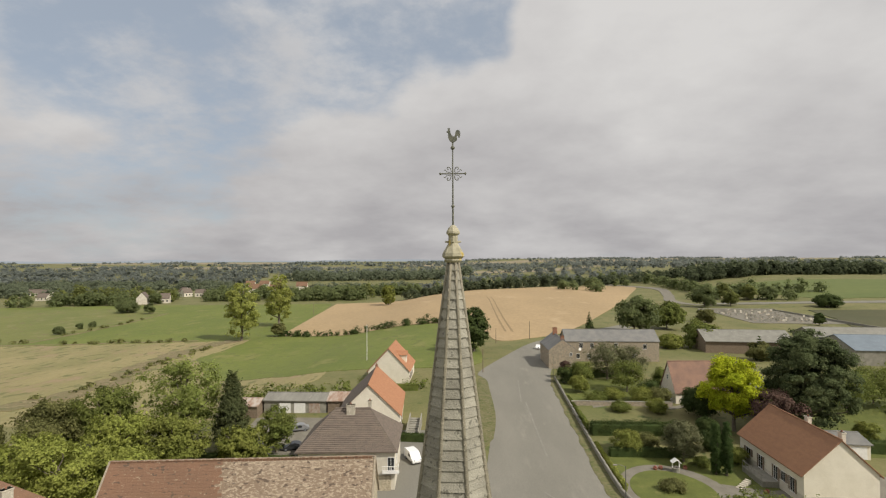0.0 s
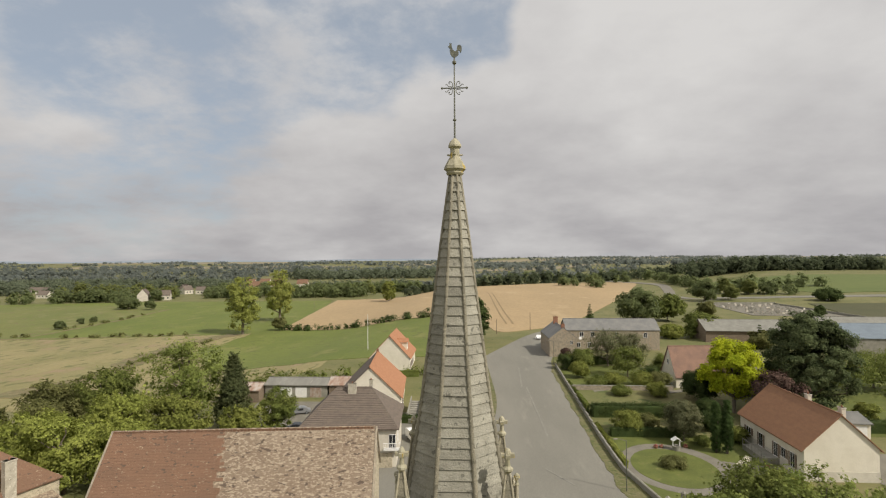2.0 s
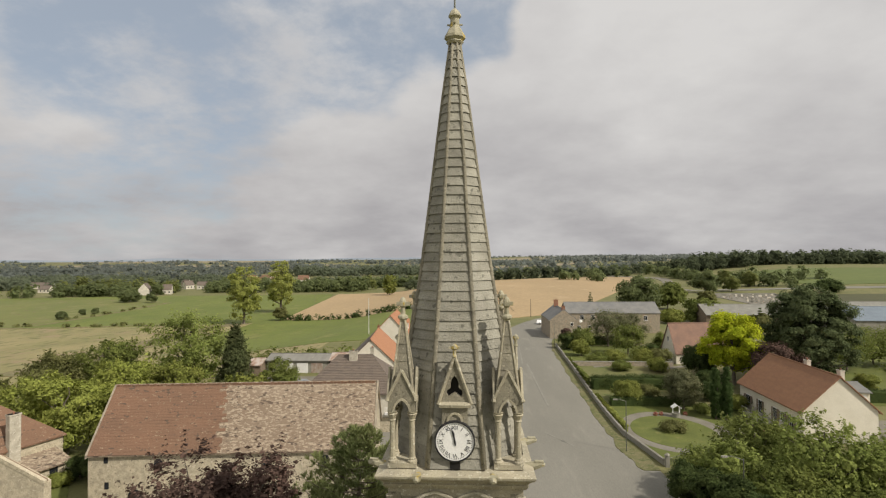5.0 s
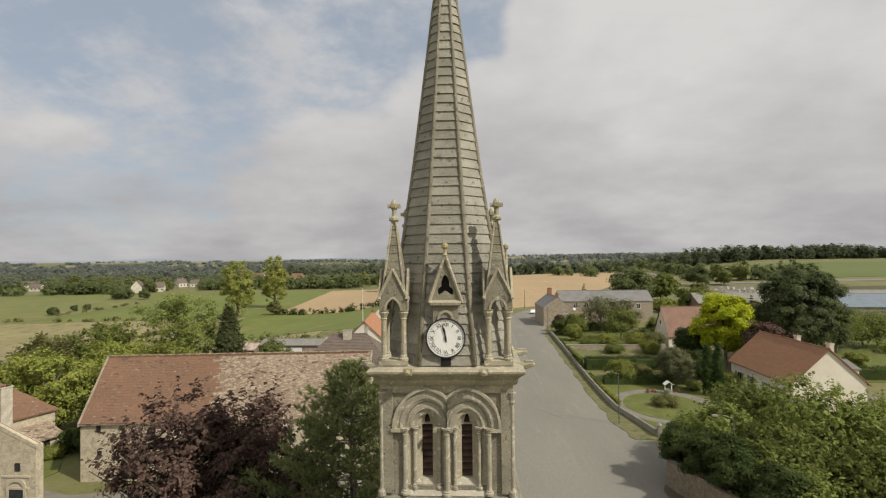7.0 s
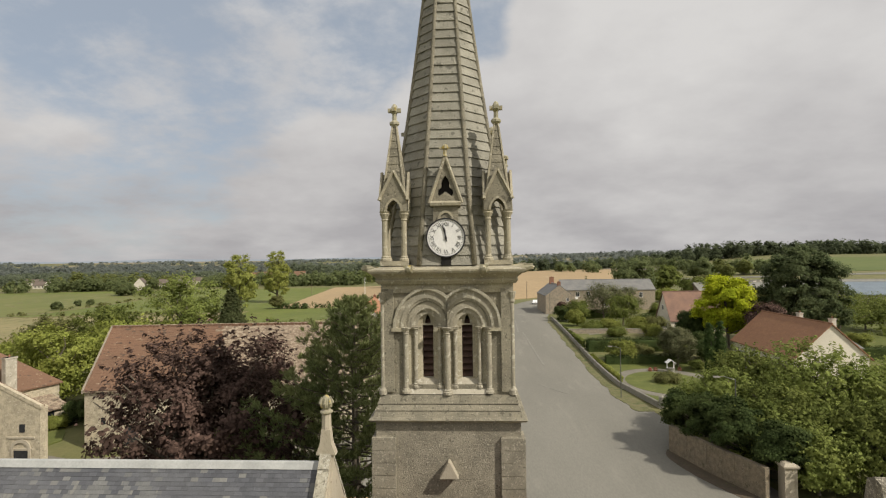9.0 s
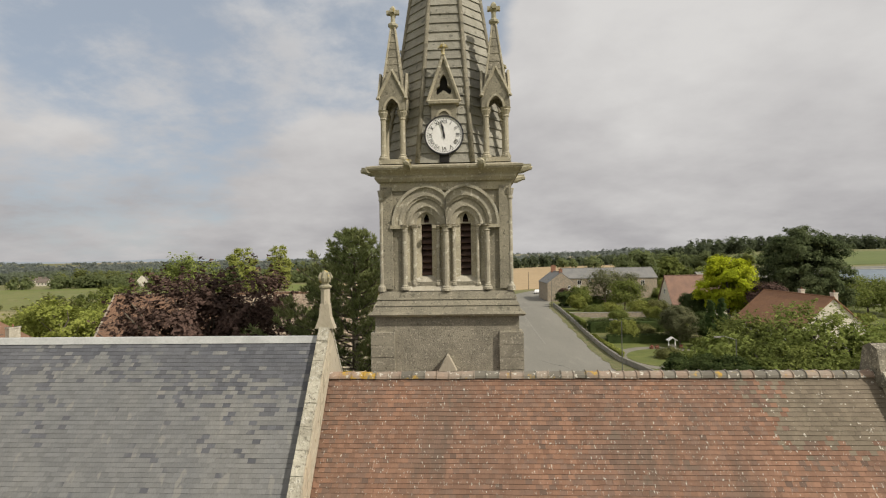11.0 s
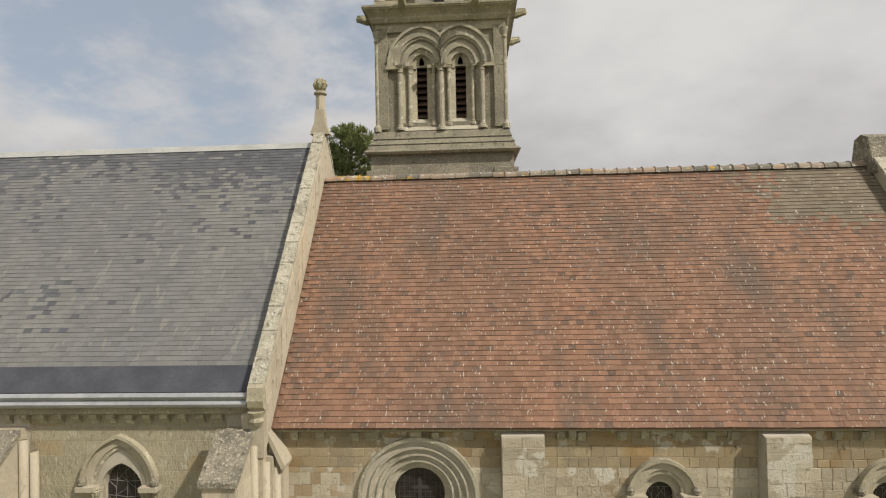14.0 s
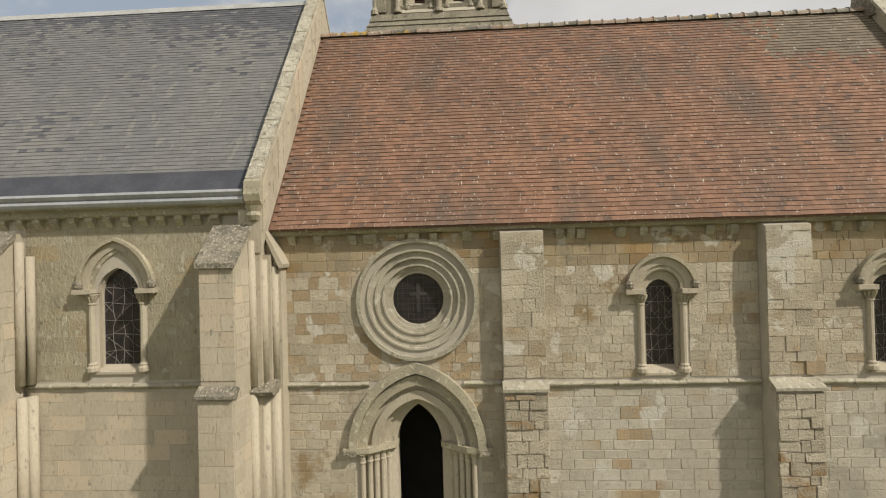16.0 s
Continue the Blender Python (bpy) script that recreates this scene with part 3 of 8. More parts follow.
        for k, q in enumerate(pts):
            d = (pts[min(k + 1, len(pts) - 1)] - pts[max(k - 1, 0)]).normalized()
            u = d.cross(Vector((0.31, 0.17, 0.93)) if abs(d.z) < 0.95 else Vector((1, 0, 0))).normalized()
            w = d.cross(u)
            r = radii[k] if isinstance(radii, (list, tuple)) else radii
            p += [q + r * (math.cos(2 * math.pi * i / n) * u + math.sin(2 * math.pi * i / n) * w) for i in range(n)]
        f = [tuple(range(n)), tuple(range(len(p) - 1, len(p) - n - 1, -1))]
        for k in range(len(pts) - 1):
            f += [(k * n + i, (k + 1) * n + i, (k + 1) * n + (i + 1) % n, k * n + (i + 1) % n) for i in range(n)]
        return self.add(p, f)

    def mesh(self, name, material, smooth=False):
        me = bpy.data.meshes.new(name)
        me.from_pydata(self.v, [], self.f)
        bm = bmesh.new()
        bm.from_mesh(me)
        if len(bm.faces) < 20000:
            bmesh.ops.recalc_face_normals(bm, faces=bm.faces)
        bm.to_mesh(me)
        bm.free()
        if smooth:
            me.shade_smooth()
        me.materials.append(material)
        return me


def thing(name, m, label, category, group="", kind=""):
    """An Empty at a thing's base that parents its parts, which are built in its own axes."""
    ob = new(name)
    ob.empty_display_size = 0.2
    ob.matrix_world = m if isinstance(m, Matrix) else Matrix.Translation(m)
    return tagged(ob, label, category, group, kind)


def part(name, b, material, parent=None, label="", smooth=False):
    """One mesh object under a thing or a part."""
    me = b.mesh(name, material, smooth) if isinstance(b, Builder) else b
    ob = new(name, me)
    ob.parent = parent
    return tagged(ob, label) if label else ob


def piece(name, me, parent, m):
    """One of many alike pieces, on shared mesh data."""
    ob = new(name, me)
    ob.parent = parent
    ob.matrix_basis = m
    return ob


def sst(a, b, x):
    t = min(max((x - a) / (b - a), 0.0), 1.0)
    return t * t * (3 - 2 * t)


def height(x, y):
    """The lie of the land."""
    r = math.hypot(x, y)
    h = 2.4 * sst(88, 140, y) * sst(-75, -40, x) * (1 - sst(70, 130, x) * 0.2)
    h -= 8.0 * sst(130, 270, y) * sst(15, -100, x)
    h -= 4.5 * sst(60, 180, y) * sst(-55, -100, x) * (1 - sst(130, 270, y))
    h += 3.0 * sst(300, 600, y) * sst(0, 150, x)
    h += 14 * sst(300, 560, y) * sst(150, 320, x) * (1 - 0.5 * sst(900, 2000, r))
    h += 22 * sst(1400, 4600, r)
    h += 5 * sst(500, 1500, r) * noise.noise(Vector((x / 700, y / 700, 3.3)))
    return h


def arch(w, rise, z, cx=0.0, n=10, drop=0.0):
    """Points (x, z) of a pointed (rise > w) or round (rise = w) arch from its left to its right springing; drop: straight legs below it."""
    pts = []
    R = (w * w + rise * rise) / (2 * w)
    top = math.atan2(rise, R - w) if rise > w else math.pi / 2
    for i in range(n + 1):
        a = top * i / n
        pts.append((cx - w + R - R * math.cos(a), z + R * math.sin(a)))
    right = [(2 * cx - x, q) for x, q in reversed(pts[:-1])]
    out = pts + right
    return [(cx - w, z - drop)] + out + [(cx + w, z - drop)] if drop else out


def circle(r, cx, cz, n=40):
    return [(cx + r * math.cos(2 * math.pi * i / n), cz + r * math.sin(2 * math.pi * i / n)) for i in range(n)]


def arch_top(w, rise, dx):
    """Height of such an arch above its springing, dx from its middle."""
    dx = min(abs(dx), w)
    R = (w * w + rise * rise) / (2 * w)
    return math.sqrt(max(R * R - (dx + R - w) ** 2, 0.0))


def wall_with_holes(b, x0, x1, y0, y1, z0, z1, holes):
    """A wall in the xz plane. holes: (cx, half width, lower(dx), upper(dx)), cut in upright strips."""
    x = x0
    for cx, w, lower, upper in sorted(holes, key=lambda h: h[0]):
        b.box(x, cx - w, y0, y1, z0, z1)
        n = 14
        for i in range(n):
            a, c = -w + 2 * w * i / n, -w + 2 * w * (i + 1) / n
            if lower(0) > z0:
                b.prism([(cx + a, z0), (cx + c, z0), (cx + c, lower(c)), (cx + a, lower(a))], y0, y1)
            b.prism([(cx + a, upper(a)), (cx + c, upper(c)), (cx + c, z1), (cx + a, z1)], y0, y1)
        x = cx + w
    b.box(x, x1, y0, y1, z0, z1)
    return b


# ---- ground ----
def spread(lo, hi, near, step, grow):
    """Grid lines, dense round near and wider apart outwards."""
    out, x, s = [near], near, step
    while x < hi:
        x += s
        s *= grow
        out.append(min(x, hi))
    x, s = near, step
    while x > lo:
        x -= s
        s *= grow
        out.append(max(x, lo))
    return sorted(set(out))


GX = spread(-4900, 4900, 0, 6, 1.075)
GY = spread(-900, 4950, 90, 6, 1.075)
ground = Builder()
ground.v = [(x, y, height(x, y)) for y in GY for x in GX]
ground.f = [(j * len(GX) + i, j * len(GX) + i + 1, (j + 1) * len(GX) + i + 1, (j + 1) * len(GX) + i) for j in range(len(GY) - 1) for i in range(len(GX) - 1)]
ob = part("ground", ground, M["ground"], smooth=True)
tagged(ob, "rough green and yellowing grass of the open countryside", "ground", kind="structure")


def lie(x, y):
    """Height of the ground mesh itself, between its grid lines."""
    i = min(max(int(np.searchsorted(GX, x)) - 1, 0), len(GX) - 2)
    j = min(max(int(np.searchsorted(GY, y)) - 1, 0), len(GY) - 2)
    u, w = (x - GX[i]) / (GX[i + 1] - GX[i]), (y - GY[j]) / (GY[j + 1] - GY[j])
    q = [height(GX[i + a], GY[j + b_]) for b_ in (0, 1) for a in (0, 1)]
    return (q[0] * (1 - u) + q[1] * u) * (1 - w) + (q[2] * (1 - u) + q[3] * u) * w


def patch(name, poly, lift, material, label, category="ground", kind="structure"):
    """A piece of ground cover that follows the land, cut along the ground's own grid."""
    bm = bmesh.new()
    bm.faces.new([bm.verts.new((x, y, 0)) for x, y in poly])
    xs, ys = [p[0] for p in poly], [p[1] for p in poly]
    for g, axis in [(x, 0) for x in GX if min(xs) < x < max(xs)] + [(y, 1) for y in GY if min(ys) < y < max(ys)]:
        co, no = ((g, 0, 0), (1, 0, 0)) if axis == 0 else ((0, g, 0), (0, 1, 0))
        bmesh.ops.bisect_plane(bm, geom=bm.verts[:] + bm.edges[:] + bm.faces[:], dist=1e-4, plane_co=co, plane_no=no)
    bmesh.ops.triangulate(bm, faces=bm.faces[:])
    for v in bm.verts:
        v.co.z = lie(v.co.x, v.co.y) + lift
    bmesh.ops.recalc_face_normals(bm, faces=bm.faces)
    if bm.faces and sum(f.normal.z for f in bm.faces) < 0:
        bmesh.ops.reverse_faces(bm, faces=bm.faces)
    for f in bm.faces:
        f.smooth = True
    rim = [e for e in bm.edges if e.is_boundary]
    low = bmesh.ops.extrude_edge_only(bm, edges=rim)["geom"]
    for v in [g for g in low if isinstance(g, bmesh.types.BMVert)]:
        v.co.z -= lift + 0.06
    for e in rim:
        e.smooth = False
    me = bpy.data.meshes.new(name)
    bm.to_mesh(me)
    bm.free()
    me.materials.append(material)
    return tagged(new(name, me), label, category, kind=kind)


def curve_line(points, n=8):
    """A smooth line through points (Catmull-Rom)."""
    p = [points[0]] + list(points) + [points[-1]]
    out = []
    for k in range(1, len(p) - 2):
        for i in range(n):
            t = i / n
            q = []
            for c in range(len(p[0])):
                a, b_, d, e = p[k - 1][c], p[k][c], p[k + 1][c], p[k + 2][c]
                q.append(0.5 * (2 * b_ + (d - a) * t + (2 * a - 5 * b_ + 4 * d - e) * t * t + (3 * b_ - a - 3 * d + e) * t ** 3))
            out.append(tuple(q))
    return out + [tuple(points[-1])]


# fields
def ragged(x0, y0, x1, y1, step, k, seed):
    """A line from one corner to the other that wanders k metres to either side."""
    n = max(2, int(math.hypot(x1 - x0, y1 - y0) / step))
    out = []
    for i in range(n + 1):
        x, y = x0 + (x1 - x0) * i / n, y0 + (y1 - y0) * i / n
        q = k * (noise.noise(Vector((x / 19, y / 19, seed))) + 0.6 * noise.noise(Vector((x / 6, y / 6, seed + 7))))
        out.append((x - q * (y1 - y0) / math.hypot(x1 - x0, y1 - y0), y + q * (x1 - x0) / math.hypot(x1 - x0, y1 - y0)))
    return out


patch("meadow", [(-700, 110), (-110, 118), (-62, 108), (-44, 150), (-46, 172), (-90, 205), (-108, 240), (-110, 292), (-183, 288), (-250, 276), (-700, 270)], 0.06, M["meadow"], "dry yellowing meadow of uncut grass")
patch("pasture", curve_line([(-30, 166), (0, 170), (3, 196), (-2, 240), (-14, 290), (-70, 300), (-108, 300), (-123, 289)], 4) + ragged(-122, 280, -120, 226, 5, 2.5, 1.0) + ragged(-118, 222, -91, 177, 5, 2.5, 2.0) + ragged(-88, 174, -56, 159, 4, 2.5, 3.0), 0.14, M["pasture"], "bright green grazed pasture beside the village")
patch("pasture", ragged(-124, 286, -240, 259, 4, 4.5, 4.0) + ragged(-244, 258, -640, 240, 7, 5, 5.0) + [(-640, 420), (-330, 500), (-140, 520), (-105, 330), (-118, 292)], 0.10, M["pasture"], "green pasture with scattered bushes")
patch("pasture", ragged(-640, 246, -246, 262, 7, 4, 5.0) + ragged(-238, 268, -240, 330, 5, 4, 6.0) + ragged(-243, 338, -254, 424, 6, 4, 8.0) + [(-300, 466), (-640, 420)], 0.16, M["rough_pasture"], "duller rough pasture with tufts of rank grass")
patch("wheat_field", curve_line([(-112, 305), (-66, 296), (-20, 296), (4, 252), (10, 222), (22, 226), (44, 250), (80, 330), (140, 480), (172, 600), (60, 600), (-40, 560), (-135, 520)], 4), 0.2, M["wheat"], "ripe golden wheat field with wheel tracks", "field")
for x in (0.0, 3.2):
    line = curve_line([(x + 15.5, 248), (x + 14.6, 300), (x + 14.2, 370), (x + 14, 440), (x + 13, 470)], 8)
    patch("wheel_track", [(a - 0.45, b_) for a, b_ in line] + [(a + 0.45, b_) for a, b_ in reversed(line)], 0.26, M["wheat_worn"], "tractor wheel track pressed into the wheat", "track")
patch("far_field", [(205, 512), (520, 490), (520, 396), (255, 402)], 0.3, M["far_green"], "distant green field before the wood", "field")
patch("far_field", [(215, 352), (460, 338), (460, 205), (170, 205), (178, 250), (203, 307)], 0.3, M["fallow"], "dark olive field beside the cemetery", "field")
for k, (x0, y0, x1, y1) in enumerate([(-300, 1150, 260, 1420), (-1700, 2000, -700, 2500), (350, 1750, 1200, 2100), (-350, 2600, 900, 3300), (-2600, 3100, -1200, 3900), (700, 3000, 2200, 3900)]):
    patch("far_field", [(x0, y0), (x1, y0 + 60), (x1 + 160, y1), (x0 - 120, y1 - 40)], 0.8, M["stubble"], "distant harvested field under haze", "field")

# roads
west = curve_line([(-6, 20), (-1, 60), (1.5, 84), (3.6, 106), (3.9, 125), (3.4, 150), (2, 160), (12, 188), (24, 216), (40, 236), (75, 275)], 6)
east = curve_line([(29, 20), (26.5, 45), (24.6, 60), (23.6, 73), (21.6, 84), (21.4, 107), (21.3, 132), (22, 149), (24.5, 165), (34, 200), (46, 226), (79, 266)], 6)
patch("road", west + list(reversed(east)), 0.05, M["asphalt"], "wide worn grey asphalt village road with patches", "road")
patch("road", [(-6, 20), (-1, 60), (-3, 92), (-8, 110), (-16, 110), (-18, 85), (-16, 62), (-30, 40), (-28, 24)], 0.03, M["asphalt"], "worn asphalt lane in front of the houses", "road")
line = curve_line([(200, 385), (158, 390), (150, 420), (165, 470), (178, 540), (150, 640)], 6)
patch("road", [(x, y) for x, y in line] + [(x + 9, y) for x, y in reversed(line)], 0.3, M["gravel"], "pale country road climbing between the fields", "road")
line = curve_line([(176, 392), (290, 378), (520, 362)], 6)
patch("road", [(x, y) for x, y in line] + [(x, y + 9) for x, y in reversed(line)], 0.3, M["asphalt"], "main road beside the fields", "road")
line = curve_line([(22.6, 69.5), (22.4, 74), (21.5, 83), (21.5, 107), (21.4, 132), (22.1, 149)], 26)
torn = [(x - 0.55 - 0.7 * sst(82, 75, y) * sst(68, 72, y) + 0.55 * noise.noise(Vector((0.31 * y, 2.2, 0))) + 0.25 * noise.noise(Vector((1.4 * y, 5.2, 0))), y) for x, y in line]
patch("verge", torn + [(x + 1.5, y) for x, y in reversed(line)], 0.10, M["verge"], "ragged grass verge between the road and a low wall", "verge")
patch("verge", curve_line([(4.2, 106), (5.2, 118), (4.6, 136), (3.9, 150), (1.6, 150), (1.6, 130), (1.2, 106), (2.4, 102)], 5), 0.09, M["verge"], "strip of trodden grass beside the road", "verge")
for k, (x0, y0, x1, y1) in enumerate([(11, 84, 14.5, 78), (13.5, 98, 12.6, 128), (11.5, 128, 12.6, 150)]):
    patch("road_marking", [(x0, y0), (x0 + 0.35, y0), (x1 + 0.35, y1), (x1, y1)], 0.07, M["seam"], "faded seam in the asphalt", "marking")
# the barn yard and the lane by the houses
patch("yard", [(-60, 30), (-10, 30), (-12, 58), (-41, 52), (-60, 58)], 0.06, M["gravel"], "bare gravel farmyard in front of the barn", "yard")
patch("lawn", [(-50.2, 52.0), (-47.6, 54.0), (-46.6, 57.6), (-48.4, 60.4), (-50.6, 63.0), (-53.4, 61.6), (-52.0, 56.0)], 0.12, M["lawn"], "small lawn between the lean-to and the barn", "lawn")
patch("yard", [(-46, 96), (-24, 96), (-24, 116), (-48, 116)], 0.10, M["gravel"], "gravel yard before the garages", "yard")
# gardens
patch("lawn", [(25.6, 71.5), (48, 71.5), (48, 98), (22.9, 99), (23.3, 85)], 0.07, M["lawn"], "mown lawn of the garden by the red-roofed house", "lawn")
patch("lawn", [(22.8, 127), (47, 127), (47, 152), (24, 152)], 0.05, M["lawn"], "garden lawn before the stone house", "lawn")
patch("lawn", [(60, 100), (110, 100), (110, 150), (66, 140)], 0.05, M["lawn"], "bright mown lawn behind the houses", "lawn")
patch("garden_bed", [(22.8, 99.6), (44, 99.6), (44, 126), (22.8, 126)], 0.06, M["ground"], "rough grass and beds between the hedges", "bed")


def ellipse(cx, cy, rx, ry, n=36):
    return [(cx + rx * math.cos(2 * math.pi * i / n), cy + ry * math.sin(2 * math.pi * i / n)) for i in range(n)]


patch("garden_path", ellipse(31.8, 85.3, 8.4, 10.0), 0.08, M["gravel"], "grey gravel path round the lawn circle", "path")
patch("lawn_circle", ellipse(31.5, 85.2, 6.4, 7.8), 0.11, M["lawn"], "round lawn with a flower bed in its middle", "lawn")
patch("garden_path", curve_line([(40, 84), (46, 82), (49, 83), (49, 86), (46, 86), (40, 88)], 4), 0.09, M["gravel"], "gravel path to the house door", "path")
patch("garden_path", curve_line([(28, 124.5), (36, 127), (44, 124), (50, 126), (50, 127.5), (44, 125.8), (36, 128.6), (28, 126)], 4), 0.09, M["gravel"], "winding pale garden path", "path")
patch("driveway", [(58, 68), (74, 68), (76, 92), (60, 92)], 0.07, M["gravel"], "gravel drive beside the white house", "drive")


# ---- plants ----
def leaf_mesh(name, centres, radii, count, size, material, seed, droop=0.0, flat=1.0, inner=0.6, hearts=None, loose=0.38):
    """Leaves in clumps: four-sided leaves near the surface of round clumps, larger ones deeper in; hearts: middle of the crown that each clump belongs to."""
    rng = np.random.default_rng(seed)
    c, r = np.asarray(centres, float), np.asarray(radii, float)
    h = np.asarray(hearts, float) if hearts is not None else np.repeat(c.mean(0)[None], len(c), 0)
    pick = rng.choice(len(c), count, p=r ** 2 / (r ** 2).sum())
    deep = rng.random(count) < 0.25
    d = rng.normal(size=(count, 3))
    d /= np.linalg.norm(d, axis=1)[:, None]
    d[:, 2] = np.where(d[:, 2] < -0.35, -d[:, 2], d[:, 2])
    stray = np.where(rng.random(count) < 0.10, 1.05 + 0.22 * rng.random(count), 1.0)
    rad = r[pick] * stray * np.where(deep, 0.25 + 0.4 * rng.random(count), inner + (1.1 - inner) * rng.random(count) ** 0.5)
    pos = c[pick] + d * rad[:, None] * np.array([1, 1, flat])
    out = pos - h[pick]
    out /= np.linalg.norm(out, axis=1)[:, None] + 1e-6
    nrm = 0.6 * d + 0.75 * out + rng.normal(scale=loose, size=(count, 3))
    nrm[:, 2] += 0.35
    nrm /= np.linalg.norm(nrm, axis=1)[:, None]
    ref = rng.normal(size=(count, 3))
    ref[:, 2] -= droop
    u = np.cross(nrm, ref)
    u /= np.linalg.norm(u, axis=1)[:, None] + 1e-9
    w = np.cross(nrm, u)
    s = size * (np.where(deep, 1.9, 1.0) * (0.6 + 0.8 * rng.random(count)))[:, None]
    lift = nrm * s * 0.18
    q = np.stack([pos - u * s * 0.62, pos - w * s * 0.42 + lift, pos + u * s * 0.62, pos + w * s * 0.42 + lift], 1).reshape(-1, 3)
    me = bpy.data.meshes.new(name)
    me.vertices.add(4 * count)
    me.vertices.foreach_set("co", q.ravel().astype(np.float32))
    me.loops.add(4 * count)
    me.loops.foreach_set("vertex_index", np.arange(4 * count, dtype=np.int32))
    me.polygons.add(count)
    me.polygons.foreach_set("loop_start", np.arange(0, 4 * count, 4, dtype=np.int32))
    me.polygons.foreach_set("loop_total", np.full(count, 4, dtype=np.int32))
    me.update(calc_edges=True)
    me.materials.append(material)
    return me


def crown_clumps(rng, w, d, h, z0, n, clump, shape="round"):
    """Clump centres for a crown w x d wide and h high that begins at z0."""
    c, r = [], []
    if shape == "lobed":
        # boughs that each carry a rounded head of leaf clumps, with gaps between the heads
        lobes = []
        for i in range(max(7, n // 12)):
            t = 0.08 + 0.84 * ((i + rng.random()) / max(7, n // 12)) ** 0.9
            prof = max(0.12, math.sin(math.pi * min(0.14 + 0.80 * t, 1)) ** 0.7)
            a = 2.4 * i + 0.9 * rng.random()
            q = prof * (0.42 + 0.34 * rng.random())
            lobes.append((0.5 * w * q * math.cos(a), 0.5 * d * q * math.sin(a), z0 + h * (0.04 + 0.84 * t), 0.5 * w * (0.30 + 0.20 * rng.random()) * (0.6 + 0.4 * prof)))
        for i in range(n):
            lx, ly, lz, lr = lobes[i % len(lobes)]
            a, e = 2 * math.pi * rng.random(), math.asin(-0.45 + 1.45 * rng.random())
            k = lr * (0.55 + 0.50 * rng.random() ** 0.6)
            c.append((lx + k * math.cos(a) * math.cos(e), ly + k * math.sin(a) * math.cos(e), min(lz + 0.85 * k * math.sin(e), z0 + h)))
            r.append(clump * (0.55 + 0.75 * rng.random()))
        n = 0
    for i in range(n):
        t = rng.random() ** 0.85
        a = rng.random() * 2 * math.pi
        if shape == "round":
            prof = math.sin(math.pi * min(0.10 + 0.82 * t, 1)) ** 0.6
        elif shape == "cone":
            prof = (1 - t) ** 0.85 + 0.06
        elif shape == "column":
            prof = 0.75 * math.sin(math.pi * min(0.12 + 0.86 * t, 1)) ** 0.4
        elif shape == "pine":
            prof = min(0.86, 1.35 * (1 - t) ** 0.85 + 0.03)
        elif shape == "dome":
            prof = (1 - t ** 1.6) ** 0.7 + 0.05
        else:
            prof = 0.55 + 0.45 * math.sin(math.pi * t) if t < 0.55 else math.cos((t - 0.55) * math.pi / 0.95) ** 0.7
        q = prof * (0.55 + 0.40 * rng.random())
        k = clump * (0.65 + 0.7 * rng.random()) * (0.55 + 0.45 * prof)
        c.append((0.5 * w * q * math.cos(a), 0.5 * d * q * math.sin(a), z0 + h * (0.04 + 0.90 * t)))
        r.append(k)
    for f in (0.25, 0.45, 0.65) if shape != "lobed" else (0.3,):
        c.append((0, 0, z0 + f * h))
        r.append((0.34 - 0.25 * abs(f - 0.4)) * min(w, d) if shape != "cone" else 0.3 * w * (1 - f))
    return c, r


def tree(name, x, y, w, h, leaf, label, category="tree", shape="round", z0=None, n=40, clump=None, count=4000, size=0.3, d=None, seed=1, trunk=True, group="", flat=1.0, droop=0.0, limbs=16, sprays=0):
    """Trunk, limbs and a crown of many small leaves in uneven clumps."""
    rng = random.Random(seed)
    t = thing(name, (x, y, height(x, y)), label, category, group)
    d = d or w
    z0 = 0.18 * h if z0 is None else z0
    clump = clump or 0.19 * w
    c, r = crown_clumps(rng, w - clump, d - clump, h - z0 - clump * 0.4, z0, n, clump, shape)
    if trunk:
        b = Builder()
        rr = 0.022 * h + 0.03
        lean = [(0.02 * h * (rng.random() - 0.5) * k, 0.02 * h * (rng.random() - 0.5) * k, h * 0.86 * k / 6) for k in range(7)]
        b.tube([(0, 0, -0.15)] + lean, [rr * 1.35] + [rr * (1 - 0.14 * k) for k in range(7)], 8)
        for q, s in list(zip(c, r))[:min(n, limbs)]:
            base = min(max(q[2] * 0.62, 0.25 * h * 0.6), h * 0.75)
            mid = (q[0] * 0.5, q[1] * 0.5, base + (q[2] - base) * 0.42)
            f = 1.0 if limbs < 20 else 1.07
            b.tube([(0, 0, base), mid, (f * q[0], f * q[1], q[2] * (0.5 + 0.5 * f) if limbs < 20 else q[2] - 0.1)], [rr * 0.42, rr * 0.28, rr * 0.1] if limbs < 20 else [rr * 0.3, rr * 0.16, 0.03], 5)
        part("trunk", b, M["bark"], t, smooth=True)
    if sprays:
        # young shoots that rise and nod outwards
        for q, k in list(zip(c, r))[:n]:
            for j in range(sprays):
                a, l = rng.random() * 2 * math.pi, 0.7 + 1.1 * rng.random()
                way = Vector((0.07 * q[0] + 0.5 * math.cos(a), 0.07 * q[1] + 0.5 * math.sin(a), 0.55 + 0.5 * rng.random())).normalized()
                for i in range(4):
                    c.append(tuple(Vector(q) + way * (0.5 * k + l * (i + 1) / 4) - Vector((0, 0, 0.03 * i * i))))
                    r.append(0.21 - 0.03 * i)
    part("crown", leaf_mesh("crown", c, r, count, size, leaf, seed, droop, flat), leaf, t)
    return t


